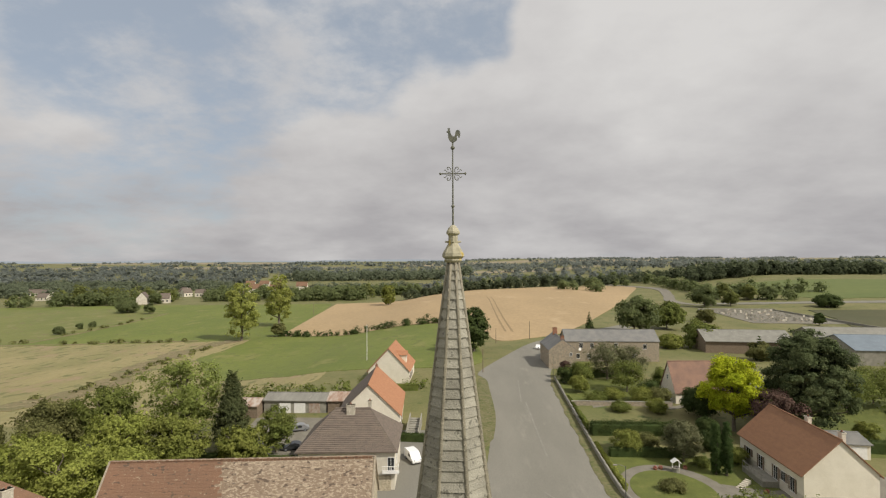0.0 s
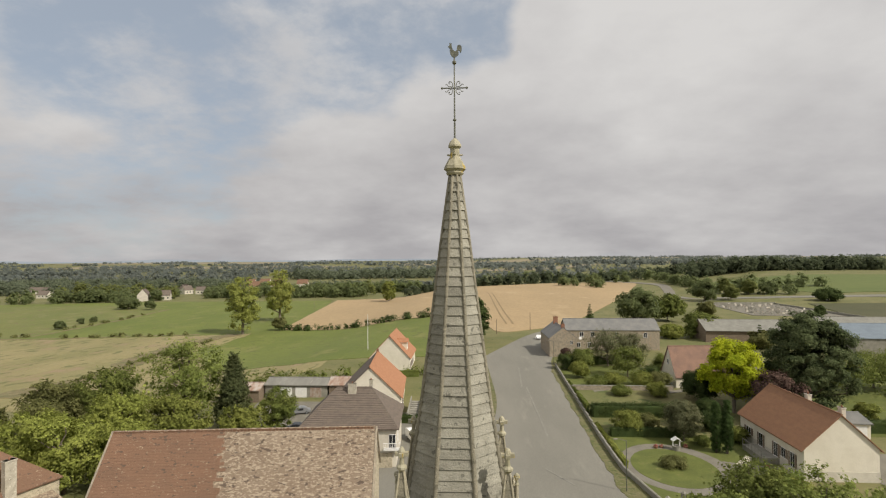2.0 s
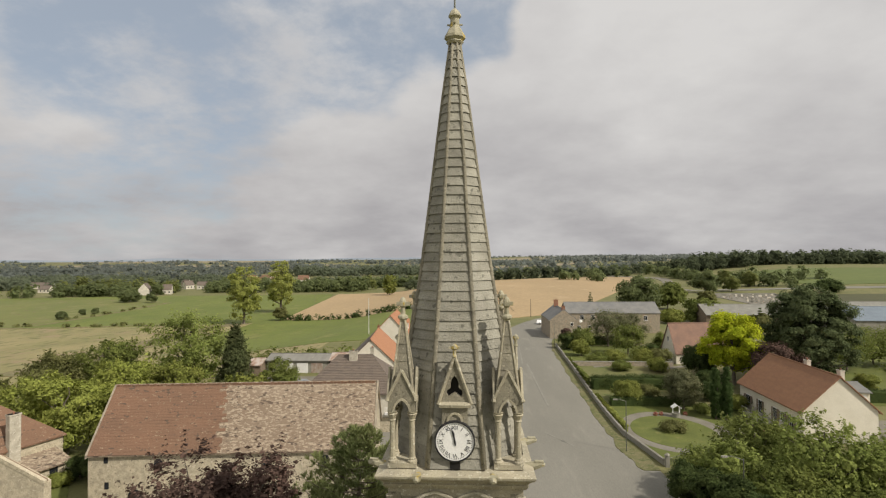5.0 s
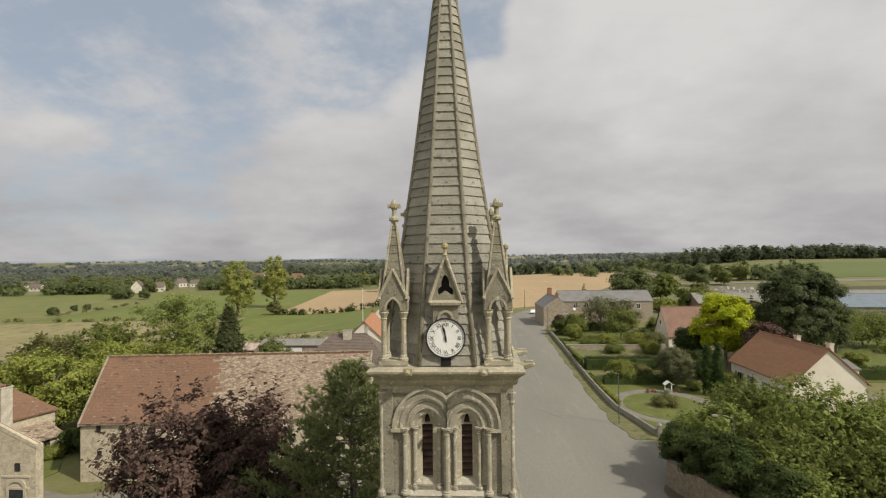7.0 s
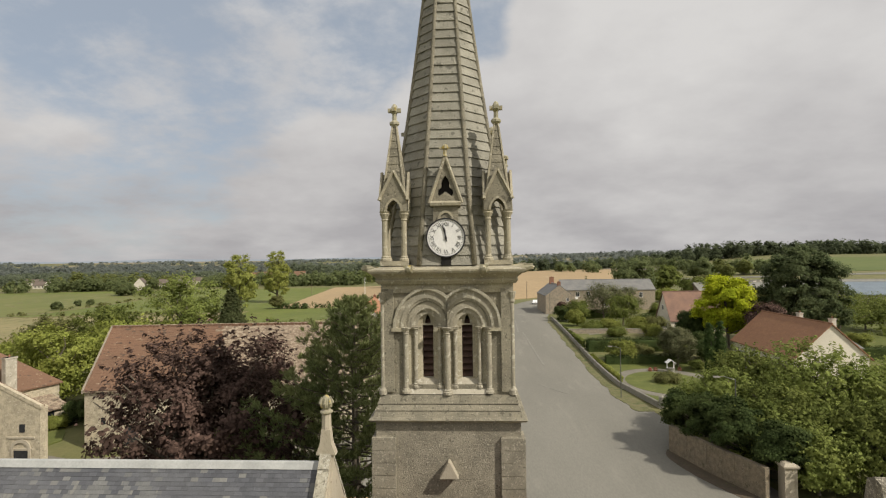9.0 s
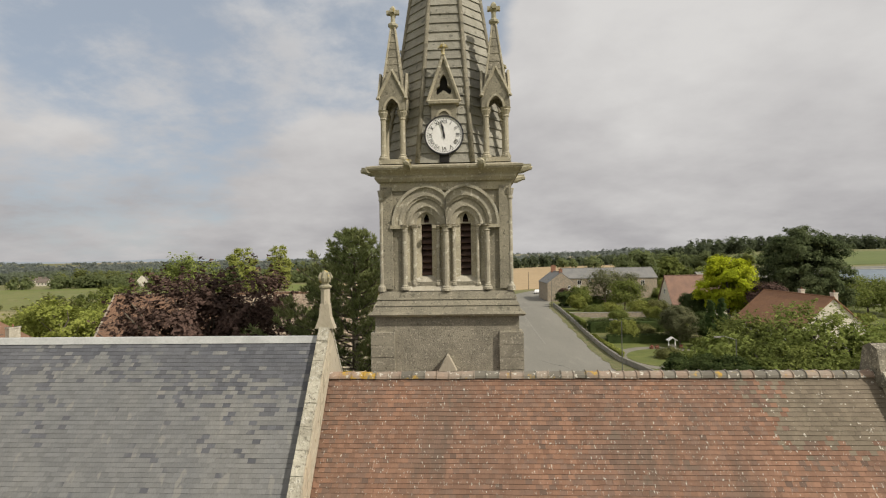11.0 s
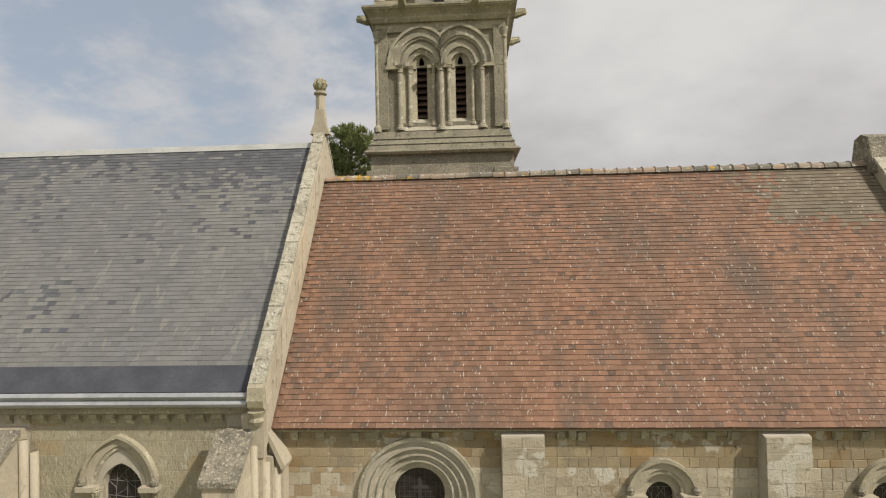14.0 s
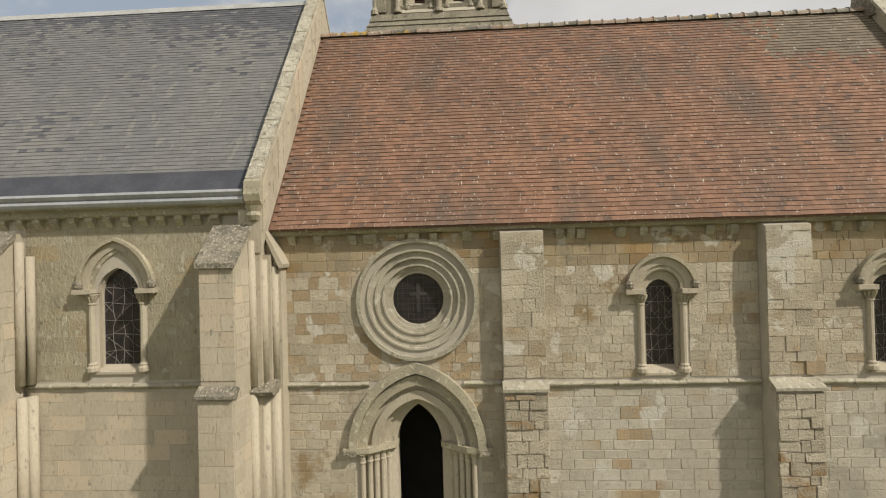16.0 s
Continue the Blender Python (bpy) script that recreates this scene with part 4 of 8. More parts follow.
def conifer(name, x, y, w, h, leaf, label, seed=1, count=5000, size=0.35, tiers=14, group=""):
    """Whorls of drooping boughs round a straight trunk."""
    rng = random.Random(seed)
    t = thing(name, (x, y, height(x, y)), label, "tree", group)
    b = Builder()
    b.tube([(0, 0, -0.15), (0, 0, h * 0.5), (0, 0, h * 0.97)], [0.022 * h, 0.014 * h, 0.02], 8)
    c, r = [], []
    for k in range(tiers):
        f = k / (tiers - 1)
        z, reach = h * (0.08 + 0.88 * f), 0.5 * w * (1 - f) ** 0.8 + 0.12
        m = max(3, int(9 * (1 - f) + 2))
        for i in range(m):
            a = 2 * math.pi * (i + rng.random() * 0.8) / m
            l = reach * (0.72 + 0.4 * rng.random())
            tip = (l * math.cos(a), l * math.sin(a), z - 0.14 * l)
            b.tube([(0, 0, z), tip], [0.03 + 0.004 * h * (1 - f), 0.02], 4)
            for s in (0.35, 0.68, 0.95):
                c.append((tip[0] * s, tip[1] * s, z - 0.14 * l * s + 0.05))
                r.append(max(0.26, 0.27 * l * (1.15 - 0.4 * s)))
    part("trunk", b, M["bark"], t)
    part("crown", leaf_mesh("crown", c, r, count, size, leaf, seed, 0.6, 0.55, hearts=[(0, 0, q[2] - 0.1 * h) for q in c]), leaf, t)
    return t


def pine(name, x, y, w, h, leaf, label, seed=1, boughs=210, needles=14):
    """A broad cone of rising boughs, each set with upright tufts of needles."""
    rng = np.random.default_rng(seed)
    t = thing(name, (x, y, height(x, y)), label, "tree")
    b = Builder()
    b.tube([(0, 0, -0.15), (0.1, 0, 0.4 * h), (0, 0.1, 0.75 * h), (0, 0, 0.97 * h)], [0.019 * h, 0.015 * h, 0.008 * h, 0.03], 8)
    tips, ways = [], []
    for k in range(boughs):
        f = ((k + rng.random()) / boughs) ** 0.92
        reach = 0.5 * w * (1 - f) ** 0.80 * (0.52 + 0.62 * rng.random()) + 0.22
        z, a = h * (0.12 + 0.85 * f), 2.4 * k + 0.6 * rng.random()
        out = np.array([math.cos(a), math.sin(a), 0.0])
        rise = 0.10 + 0.30 * f + 0.2 * rng.random()
        bend = [out * reach * q + np.array([0, 0, z - 0.25 * rise * reach + rise * reach * q ** 2.0]) for q in (0.0, 0.4, 0.75, 1.0)]
        b.tube([tuple(q) for q in bend], [0.05 * (1 - f) + 0.025, 0.04, 0.025, 0.012], 4)
        m = int(7 + 5.5 * reach)
        q = 1.0 - 0.72 * rng.random(m) ** 1.4
        sway = (rng.random(m) - 0.5) * (0.35 + 0.75 * reach * 0.45 * q)
        axis = np.stack([out * reach * v + np.array([0, 0, z - 0.25 * rise * reach + rise * reach * v ** 2.0]) for v in q])
        tips.append(axis + sway[:, None] * np.array([-out[1], out[0], 0.0]) + np.stack([0 * q, 0 * q, 0.30 * rng.random(m)], 1))
        ways.append(out * 0.55 + np.array([0, 0, 1.0]) + rng.normal(scale=0.28, size=(m, 3)))
    part("trunk", b, M["bark"], t, smooth=True)
    tips, ways = np.concatenate(tips), np.concatenate(ways)
    base = np.repeat(tips, needles, 0)
    way = np.repeat(ways / np.linalg.norm(ways, axis=1)[:, None], needles, 0)
    n = len(base)
    way = way * 0.85 + rng.normal(scale=0.36, size=(n, 3))
    way /= np.linalg.norm(way, axis=1)[:, None]
    base = base + way * 0.05
    wide = np.cross(way, rng.normal(size=(n, 3)))
    wide *= 0.030 / (np.linalg.norm(wide, axis=1)[:, None] + 1e-9)
    long = way * (0.24 + 0.18 * rng.random(n))[:, None]
    me = bpy.data.meshes.new("crown")
    co = np.stack([base - wide * 0.6, base + long * 0.55 - wide, base + long, base + long * 0.55 + wide], 1).reshape(-1, 3)
    me.from_pydata(co.tolist(), [], np.arange(4 * n).reshape(-1, 4).tolist())
    me.materials.append(leaf)
    part("crown", me, leaf, t)
    return t


def hedge(x0, y0, x1, y1, w, h, label, leaf, seed=1, count=2500, size=0.16, name="hedge"):
    """A clipped hedge along a line."""
    L, a = math.hypot(x1 - x0, y1 - y0), math.degrees(math.atan2(y1 - y0, x1 - x0))
    t = thing(name, pose(x0, y0, height((x0 + x1) / 2, (y0 + y1) / 2), 0, 0, a), label, "hedge")
    core = Builder().bevel_box(0.1, L - 0.1, -w / 2 + 0.12, w / 2 - 0.12, -0.3, h - 0.12, 0.1)
    part("core", core, leaf, t)
    rng = np.random.default_rng(seed)
    n = max(6, int(L * 3))
    c = [(L * (i + 0.5) / n, (rng.random() - 0.5) * (w - 0.5), z) for i in range(n) for z in (0.3 * h, 0.78 * h)]
    part("foliage", leaf_mesh("foliage", c, [min(w, h) * 0.42] * len(c), count, size, leaf, seed, 0, 1.0, 0.8), leaf, t)
    return t


def woods(name, spots, leaf, label, cards=70, seed=3, size=None, kind="stuff"):
    """Far trees and hedgerows, too many to count: spots of (x, y, width, height)."""
    rng = random.Random(seed)
    c, r, hearts = [], [], []
    for x, y, w, h in spots:
        z = height(x, y)
        for k in range(6):
            f = (k + 0.3) / 5.6
            q = 0.30 * w * (1 - abs(f - 0.4))
            a = rng.random() * 6.28
            c.append((x + q * math.cos(a), y + q * math.sin(a), z + h * (0.06 + 0.76 * f)))
            r.append(0.34 * w * (0.75 + 0.4 * rng.random()) * (1.12 - 0.55 * f))
            hearts.append((x, y, z + 0.3 * h))
    mean = sum(s[2] for s in spots) / len(spots)
    me = leaf_mesh(name, c, r, int(0.64 * cards) * len(spots), 1.2 * (size or 0.13 * mean), leaf, seed, hearts=hearts, inner=0.8, loose=0.25)
    return tagged(new(name, me), label, "trees", kind=kind)


# ditches and rough strips between the fields
for points, w, near in (([(-131, 284), (-138, 256), (-137, 229), (-132, 199), (-124, 176), (-122, 153), (-123, 132)], 11, 1.0), ([(-252, 425), (-246, 380), (-240, 330), (-238, 272)], 3, 2.0), ([(-300, 262), (-240, 263), (-184, 275), (-150, 282)], 4, 3.0)):
    line = curve_line(points, 14)
    side = []
    for sign in (-1, 1):
        for k, (x, y) in enumerate(line):
            a, c = line[max(k - 1, 0)], line[min(k + 1, len(line) - 1)]
            l = math.hypot(c[0] - a[0], c[1] - a[1])
            q = sign * 0.5 * w * max(0.08, 0.8 + 0.9 * noise.noise(Vector((x / 9, y / 9, near + sign))))
            side.append((x + q * (c[1] - a[1]) / l, y - q * (c[0] - a[0]) / l))
    n = len(line)
    patch("ditch", side[:n] + side[n:][::-1], 0.20, M["ditch"], "rough brownish grass along a ditch", "ditch")
patch("gravel_yard", [(148, 288), (194, 284), (192, 350), (152, 352)], 0.24, M["gravel"], "grey gravel ground of the cemetery", "yard")


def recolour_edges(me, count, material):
    """Gives the lower edge of each lapped piece its own darker material, which paints in the row shadow."""
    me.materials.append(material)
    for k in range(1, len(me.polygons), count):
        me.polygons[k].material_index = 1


# ---- church: nave, choir ----
church = thing("church", (0, 0, 0), "old limestone church with a red tiled nave and a slate-roofed choir", "church")
NY, CY = 10.60, 10.25          # front faces of the nave wall and the choir wall
OX, OZ = -0.80, 5.555           # round window
PX = -0.86                     # portal
WINDOWS = (4.36, 9.00)


def round_hole(cx, cz, r):
    return (cx, r, lambda d: cz - math.sqrt(max(r * r - d * d, 0)), lambda d: cz + math.sqrt(max(r * r - d * d, 0)))


def arch_hole(cx, w, rise, sill, spring):
    return (cx, w, lambda d: sill, lambda d: spring + arch_top(w, rise, d))


b = Builder()
wall_with_holes(b, -4.3, 12.0, NY + 0.006, NY + 0.75, 3.72, 7.07, [round_hole(OX, OZ, 1.05)] + [arch_hole(c, 0.46, 0.46, 3.9, 5.6) for c in WINDOWS])
wall_with_holes(b, -4.3, 12.0, NY + 0.006, NY + 0.75, -0.3, 3.72, [arch_hole(PX, 1.2, 1.36, -0.3, 2.33)])
b.box(-4.3, 12.0, 18.9, 19.4, -0.3, 7.0)
b.box(11.5, 12.0, NY + 0.75, 18.9, -0.3, 7.0)
b.box(-4.3, -3.9, NY + 0.75, 18.9, -0.3, 7.0)
nave_wall = part("nave_wall", b, M["mortar"], church, "coursed limestone rubble wall with pale mortar")
# back panel and floor strip coloured as the unlit space behind the doorway
part("interior", Builder().box(-3.8, 11.4, 12.4, 12.5, -0.2, 7.0).box(-3.8, 11.4, 11.4, 12.4, -0.25, -0.2), M["dark"], church, "near-black panel in place of the shade inside the church")

# round window: stepped rings, leaded glass
ow = part("round_window", Builder().band(circle(1.315, OX, OZ, 56), circle(1.235, OX, OZ, 56), NY - 0.09, NY + 0.2, True), M["weathered_ring"], church, "round window in deep stepped stone rings")
for r0, r1, y in ((1.24, 1.09, 0.02), (1.09, 1.045, -0.03), (1.045, 0.93, 0.05), (0.93, 0.885, 0.02), (0.885, 0.77, 0.10), (0.77, 0.73, 0.07), (0.73, 0.64, 0.16), (0.64, 0.56, 0.20)):
    part("ring", Builder().band(circle(r0, OX, OZ, 56), circle(r1, OX, OZ, 56), NY + y, NY + 0.5, True), M["ring_stone"], ow)
part("glass", Builder().prism(circle(0.57, OX, OZ), NY + 0.28, NY + 0.30), M["glass"], ow, "dark leaded glass")
b = Builder()
for k in range(-4, 5):
    s = 0.5 * math.sqrt(max(1 - (k / 4.4) ** 2, 0.02))
    b.box(OX + k * 0.115 - 0.006, OX + k * 0.115 + 0.006, NY + 0.27, NY + 0.282, OZ - s, OZ + s)
    b.box(OX - s, OX + s, NY + 0.268, NY + 0.28, OZ + k * 0.115 - 0.006, OZ + k * 0.115 + 0.006)
part("lead_lattice", b, M["leadline_dark"], ow)
part("glass_cross", Builder().box(OX - 0.04, OX + 0.04, NY + 0.262, NY + 0.272, OZ - 0.3, OZ + 0.34).box(OX - 0.2, OX - 0.04, NY + 0.262, NY + 0.272, OZ + 0.07, OZ + 0.14).box(OX + 0.04, OX + 0.2, NY + 0.262, NY + 0.272, OZ + 0.07, OZ + 0.14), M["leadline_dark"], ow)


def shaft(x, y, z0, z1, r, parent, material):
    """An engaged column with base and leafy capital."""
    prof = [(r * 1.8, 0), (r * 1.8, 0.08), (r * 1.3, 0.12), (r * 1.4, 0.15), (r, 0.19), (r, z1 - z0 - 0.26), (r * 1.3, z1 - z0 - 0.25), (r * 1.3, z1 - z0 - 0.23), (r * 1.05, z1 - z0 - 0.21), (r * 1.25, z1 - z0 - 0.12), (r * 1.95, z1 - z0 - 0.05), (r * 1.7, z1 - z0 - 0.03), (r * 2.1, z1 - z0)]
    return part("column", Builder().lathe(prof, (x, y, z0), 10), material, parent, smooth=False)


def leaded_window(cx, y, w, rise, sill, spring, parent, hood_w, hood_rise, hood_z, depth):
    win = part("arched_window", Builder().band(arch(hood_w, hood_rise, hood_z, cx), arch(hood_w - 0.07, hood_rise - 0.07, hood_z, cx), y - 0.14, y + 0.2), M["moulding"], parent, "narrow arched window with leaded glass and side columns")
    lo = hood_w - 0.24
    part("arch_order", Builder().band(arch(hood_w - 0.07, hood_rise - 0.07, hood_z, cx), arch(lo, hood_rise - 0.24, hood_z, cx), y - 0.06, y + 0.2), M["ashlar"], win)
    part("arch_roll", Builder().band(arch(lo, hood_rise - 0.24, hood_z, cx), arch(lo - 0.09, hood_rise - 0.33, hood_z, cx), y - 0.03, y + 0.3), M["moulding"], win)
    part("reveal", Builder().band(arch(lo - 0.08, hood_rise - 0.32, hood_z, cx, drop=hood_z - sill), arch(w, rise, spring, cx, drop=spring - sill), y + 0.10, y + depth + 0.1), M["ashlar"], win)
    part("glass", Builder().prism(arch(w + 0.03, rise + 0.03, spring, cx, drop=spring - sill), y + depth, y + depth + 0.02), M["glass"], win, "dark leaded glass")
    g = Builder()
    rng = random.Random(int(cx * 100))
    rows, z = [], sill
    while z < spring + rise - 0.05:
        half = w if z < spring else w * math.sqrt(max(1 - ((z - spring) / rise) ** 2, 0.03))
        rows.append([(cx + half * (-1 + 2 * (i + (0.3 * (rng.random() - 0.5) if 0 < i < 4 else 0)) / 4), y + depth - 0.01, z + 0.05 * (rng.random() - 0.5)) for i in range(5)])
        z += 0.15 + 0.05 * rng.random()
    for k, line in enumerate(rows):
        if k % 2 == 0:
            g.tube(line, 0.006, 4)
        if k + 1 < len(rows):
            for i in range(5):
                g.tube([line[i], rows[k + 1][i]], 0.006, 4)
                j = i + (1 if (i + k) % 2 else -1)
                if 0 <= j < 5 and rng.random() < 0.7:
                    g.tube([line[i], rows[k + 1][j]], 0.005, 4)
    part("lead_lattice", g, M["leadline"], win)
    part("sill", Builder().prism([(y - 0.035, sill - 0.12), (y - 0.035, sill - 0.07), (y + depth, sill + 0.06), (y + depth, sill - 0.2)], cx - w - 0.16, cx + w + 0.16, "x"), M["ashlar"], win, "sloping pale stone sill")
    for s in (-1, 1):
        shaft(cx + s * (lo - 0.05), y - 0.01, sill - 0.05, hood_z - 0.06, 0.072, win, M["ashlar"])
        part("impost", Builder().box(cx + s * (lo + 0.08) - 0.2, cx + s * (lo + 0.08) + 0.2, y - 0.20, y + 0.3, hood_z - 0.08, hood_z + 0.02), M["ashlar"], win)
        part("hood_stop", Builder().lathe([(0.03, -0.10), (0.09, -0.05), (0.10, 0.03), (0.06, 0.10)], (cx + s * (hood_w - 0.05), y - 0.10, hood_z + 0.10), 8), M["rough_grey"], win)
        for q in range(5):
            a = math.pi * (1.1 + 0.2 * q)
            part("capital_leaf", Builder().tube([(cx + s * (lo - 0.05) + 0.06 * math.cos(a), y - 0.01 + 0.06 * math.sin(a), hood_z - 0.28), (cx + s * (lo - 0.05) + 0.11 * math.cos(a), y - 0.01 + 0.11 * math.sin(a), hood_z - 0.16), (cx + s * (lo - 0.05) + 0.14 * math.cos(a), y - 0.01 + 0.14 * math.sin(a), hood_z - 0.10)], [0.025, 0.03, 0.015], 5), M["moulding"], win)
    return win


for c in WINDOWS:
    leaded_window(c, NY, 0.31, 0.34, 3.98, 5.53, church, 0.73, 0.76, 5.66, 0.24)

# portal: pointed orders on slender shafts, black doorway behind
portal = part("portal", Builder().band(arch(1.48, 1.86, 2.36, PX), arch(1.30, 1.64, 2.36, PX), NY - 0.16, NY + 0.15), M["moulding"], church, "pointed stone portal with slender shafts and an open dark doorway")
for w0, w1, y in ((1.30, 1.12, -0.06), (1.12, 1.02, 0.10), (1.02, 0.86, 0.04), (0.86, 0.76, 0.24), (0.76, 0.50, 0.34)):
    part("arch_order", Builder().band(arch(w0, w0 * 1.22, 2.36, PX), arch(w1, w1 * 1.22 if w1 > 0.5 else 0.86, 2.36, PX), NY + y, NY + 0.75), M["moulding"] if w0 > 1.2 else M["ashlar"], portal)
for s in (-1, 1):
    for w, y in ((1.21, 0.0), (1.07, 0.10), (0.94, 0.17), (0.81, 0.26), (0.70, 0.36)):
        shaft(PX + s * w, NY + y, 0.05, 2.30, 0.06, portal, M["ashlar"])
    x0, x1 = sorted((PX + s * 0.50, PX + s * 1.30))
    part("jamb", Builder().prism([(PX + s * 0.50, NY + 0.42), (PX + s * 1.34, NY + 0.02), (PX + s * 1.34, NY + 0.75), (PX + s * 0.50, NY + 0.75)], -0.2, 2.34, "z"), M["ashlar"], portal)
    part("impost", Builder().prism([(PX + s * 0.48, NY + 0.30), (PX + s * 1.05, NY - 0.10), (PX + s * 1.60, NY - 0.17), (PX + s * 1.60, NY + 0.3), (PX + s * 0.48, NY + 0.6)], 2.28, 2.40, "z"), M["moulding"], portal)
    part("hood_stop", Builder().box(PX + s * 1.46 - 0.14, PX + s * 1.46 + 0.14, NY - 0.18, NY + 0.1, 2.24, 2.36), M["rough_grey"], portal)

# iron hooks under the eaves
for x in (0.63, 2.90, 5.89, 8.06):
    part("wall_hook", Builder().tube([(x, NY + 0.02, 6.66), (x, NY - 0.05, 6.65), (x + 0.004, NY - 0.06, 6.61), (x, NY - 0.04, 6.59)], 0.009, 5), M["black"], church, "small rusty iron hook")

# string courses
def string(x0, x1, y, z, parent):
    prof = [(y - 0.075, z + 0.0), (y - 0.075, z + 0.025), (y - 0.03, z + 0.065), (y + 0.1, z + 0.07), (y + 0.1, z - 0.06), (y - 0.03, z - 0.05)]
    x = x0
    while x < x1 - 0.05:
        w = min(0.55 + 0.35 * abs(math.sin(3.7 * x)), x1 - x)
        dz, dyy = 0.010 * math.sin(9.1 * x), 0.010 * math.sin(5.3 * x)
        part("string_course", Builder().prism([(p + dyy, q + dz) for p, q in prof], x, x + w - 0.004, "x"), M["weathered_ring"], parent, "weathered projecting stone string course")
        x += w


string(-3.85, PX - 1.02, NY, 3.74, church)
string(PX + 1.02, 0.96, NY, 3.72, church)
string(1.90, 6.33, NY, 3.70, church)
string(7.32, 12.0, NY, 3.68, church)
string(-9.3, -4.90, CY, 3.86, church)
string(-16, -10.1, CY, 3.86, church)


def buttress(x0, x1, y0, ylow, ztop, zcap, wall_y, label, material, zs=3.72):
    """A stepped buttress with a sloping top."""
    b = Builder()
    b.prism([(wall_y + 0.2, -0.3), (ylow, -0.3), (ylow, zs - 0.12), (y0, zs + 0.10), (y0, zcap), (wall_y + 0.02, ztop), (wall_y + 0.2, ztop)], x0, x1, "x")
    ob = part("buttress", b, material, church, label)
    part("weathering", Builder().prism([(ylow - 0.08, zs - 0.08), (ylow - 0.08, zs - 0.02), (y0 - 0.025, zs + 0.13), (y0 + 0.1, zs + 0.05), (ylow + 0.1, zs - 0.12)], x0 - 0.03, x1 + 0.03, "x"), M["weathered_ring"] if wall_y == NY else M["rough_grey"], ob)
    return ob


bt = [buttress(1.00, 1.90, NY - 0.26, NY - 0.36, 7.02, 6.95, NY, "stepped nave buttress of worn limestone blocks", M["mortar"]),
      buttress(6.36, 7.28, NY - 0.28, NY - 0.50, 7.02, 6.95, NY, "stepped nave buttress of worn limestone blocks", M["mortar"])]
choir_bt = []
for x0, x1 in ((-4.90, -4.20), (-10.10, -9.30)):
    ob = buttress(x0, x1, 9.22, 9.08, 7.10, 6.44, 9.92, "tall choir buttress with a steep weathered top", M["ashlar"], 3.96)
    part("weathered_top", Builder().prism([(9.14, 6.36), (9.14, 6.46), (9.95, 7.24), (9.95, 7.1)], x0 - 0.05, x1 + 0.05, "x"), M["rough_grey"], ob, "rough grey weathered capstone")
    part("set_back", Builder().box(x0 + 0.08, x1 + (0.06 if x0 > -6 else -0.08), 9.92, CY + 0.2, -0.3, 7.2), M["ashlar"], ob)
    choir_bt.append((ob, x0, x1))
for y, zt in ((9.98, 7.0), (10.14, 6.7)):
    part("pier_shaft", Builder().lathe([(0.09, 0), (0.09, zt - 3.95)], (-9.22 + 0.1 * (y - 9.98) / 0.16, y, 3.95), 10).lathe([(0.10, 0), (0.10, 3.7)], (-9.20 + 0.1 * (y - 9.98) / 0.16, y, 0), 10), M["ashlar"], church, smooth=True)
# corner shafts between choir and nave
corner = part("corner_pier", Builder().box(-4.42, -3.98, 9.96, NY + 0.3, -0.3, 7.55), M["ashlar"], church, "pale stone corner pier between choir and nave")
part("pier_step", Builder().prism([(-3.98, -0.3), (-3.66, -0.3), (-3.66, 6.34), (-3.98, 7.05)], 10.27, NY + 0.3), M["ashlar"], corner)
part("pier_step", Builder().box(-3.98, -3.83, 10.11, 10.27, -0.3, 6.6), M["ashlar"], corner)
for x, y, zt in ((-4.16, 9.95, 6.9), (-3.97, 10.10, 6.5), (-3.80, 10.26, 6.35)):
    part("shaft", Builder().lathe([(0.085, 0), (0.085, zt - 3.9)], (x, y, 3.9), 10), M["ashlar"], corner, smooth=True)
    part("shaft", Builder().lathe([(0.10, 0), (0.10, 3.75)], (x, y - 0.03, 0), 10), M["ashlar"], corner, smooth=True)
part("raking_slab", Builder().prism([(-4.02, 7.13), (-3.95, 7.14), (-3.58, 6.40), (-3.60, 6.32), (-3.66, 6.32)], 10.14, NY + 0.02), M["ashlar"], corner, "pale sloping slab on the corner pier")
part("weathering", Builder().prism([(9.85, 3.72), (9.80, 3.80), (10.1, 3.98), (10.6, 3.98), (10.6, 3.72)], -4.46, -3.72, "x"), M["rough_grey"], corner)

# choir wall and its windows
b = Builder()
wall_with_holes(b, -16, -4.3, CY + 0.004, CY + 0.8, 3.8, 7.66, [arch_hole(c, 0.5, 0.66, 4.2, 5.75) for c in (-7.24, -13.0)])
b.box(-16, -4.3, CY + 0.004, CY + 0.8, -0.3, 3.8).box(-16, -4.3, 19.0, 19.7, -0.3, 7.62).box(-16, -15.4, CY + 0.8, 19.0, -0.3, 7.62)
choir_wall = part("choir_wall", b, M["mortar"], church, "smooth ashlar choir wall")
# panel with the choir's inner shade painted as near-black
part("interior", Builder().box(-15.3, -4.9, 12.0, 12.1, -0.2, 7.3), M["dark"], church, "near-black panel in place of the shade inside the choir")
for c in (-7.24, -13.0):
    leaded_window(c, CY, 0.43, 0.72, 4.24, 5.80, church, 0.86, 1.12, 5.94, 0.19)

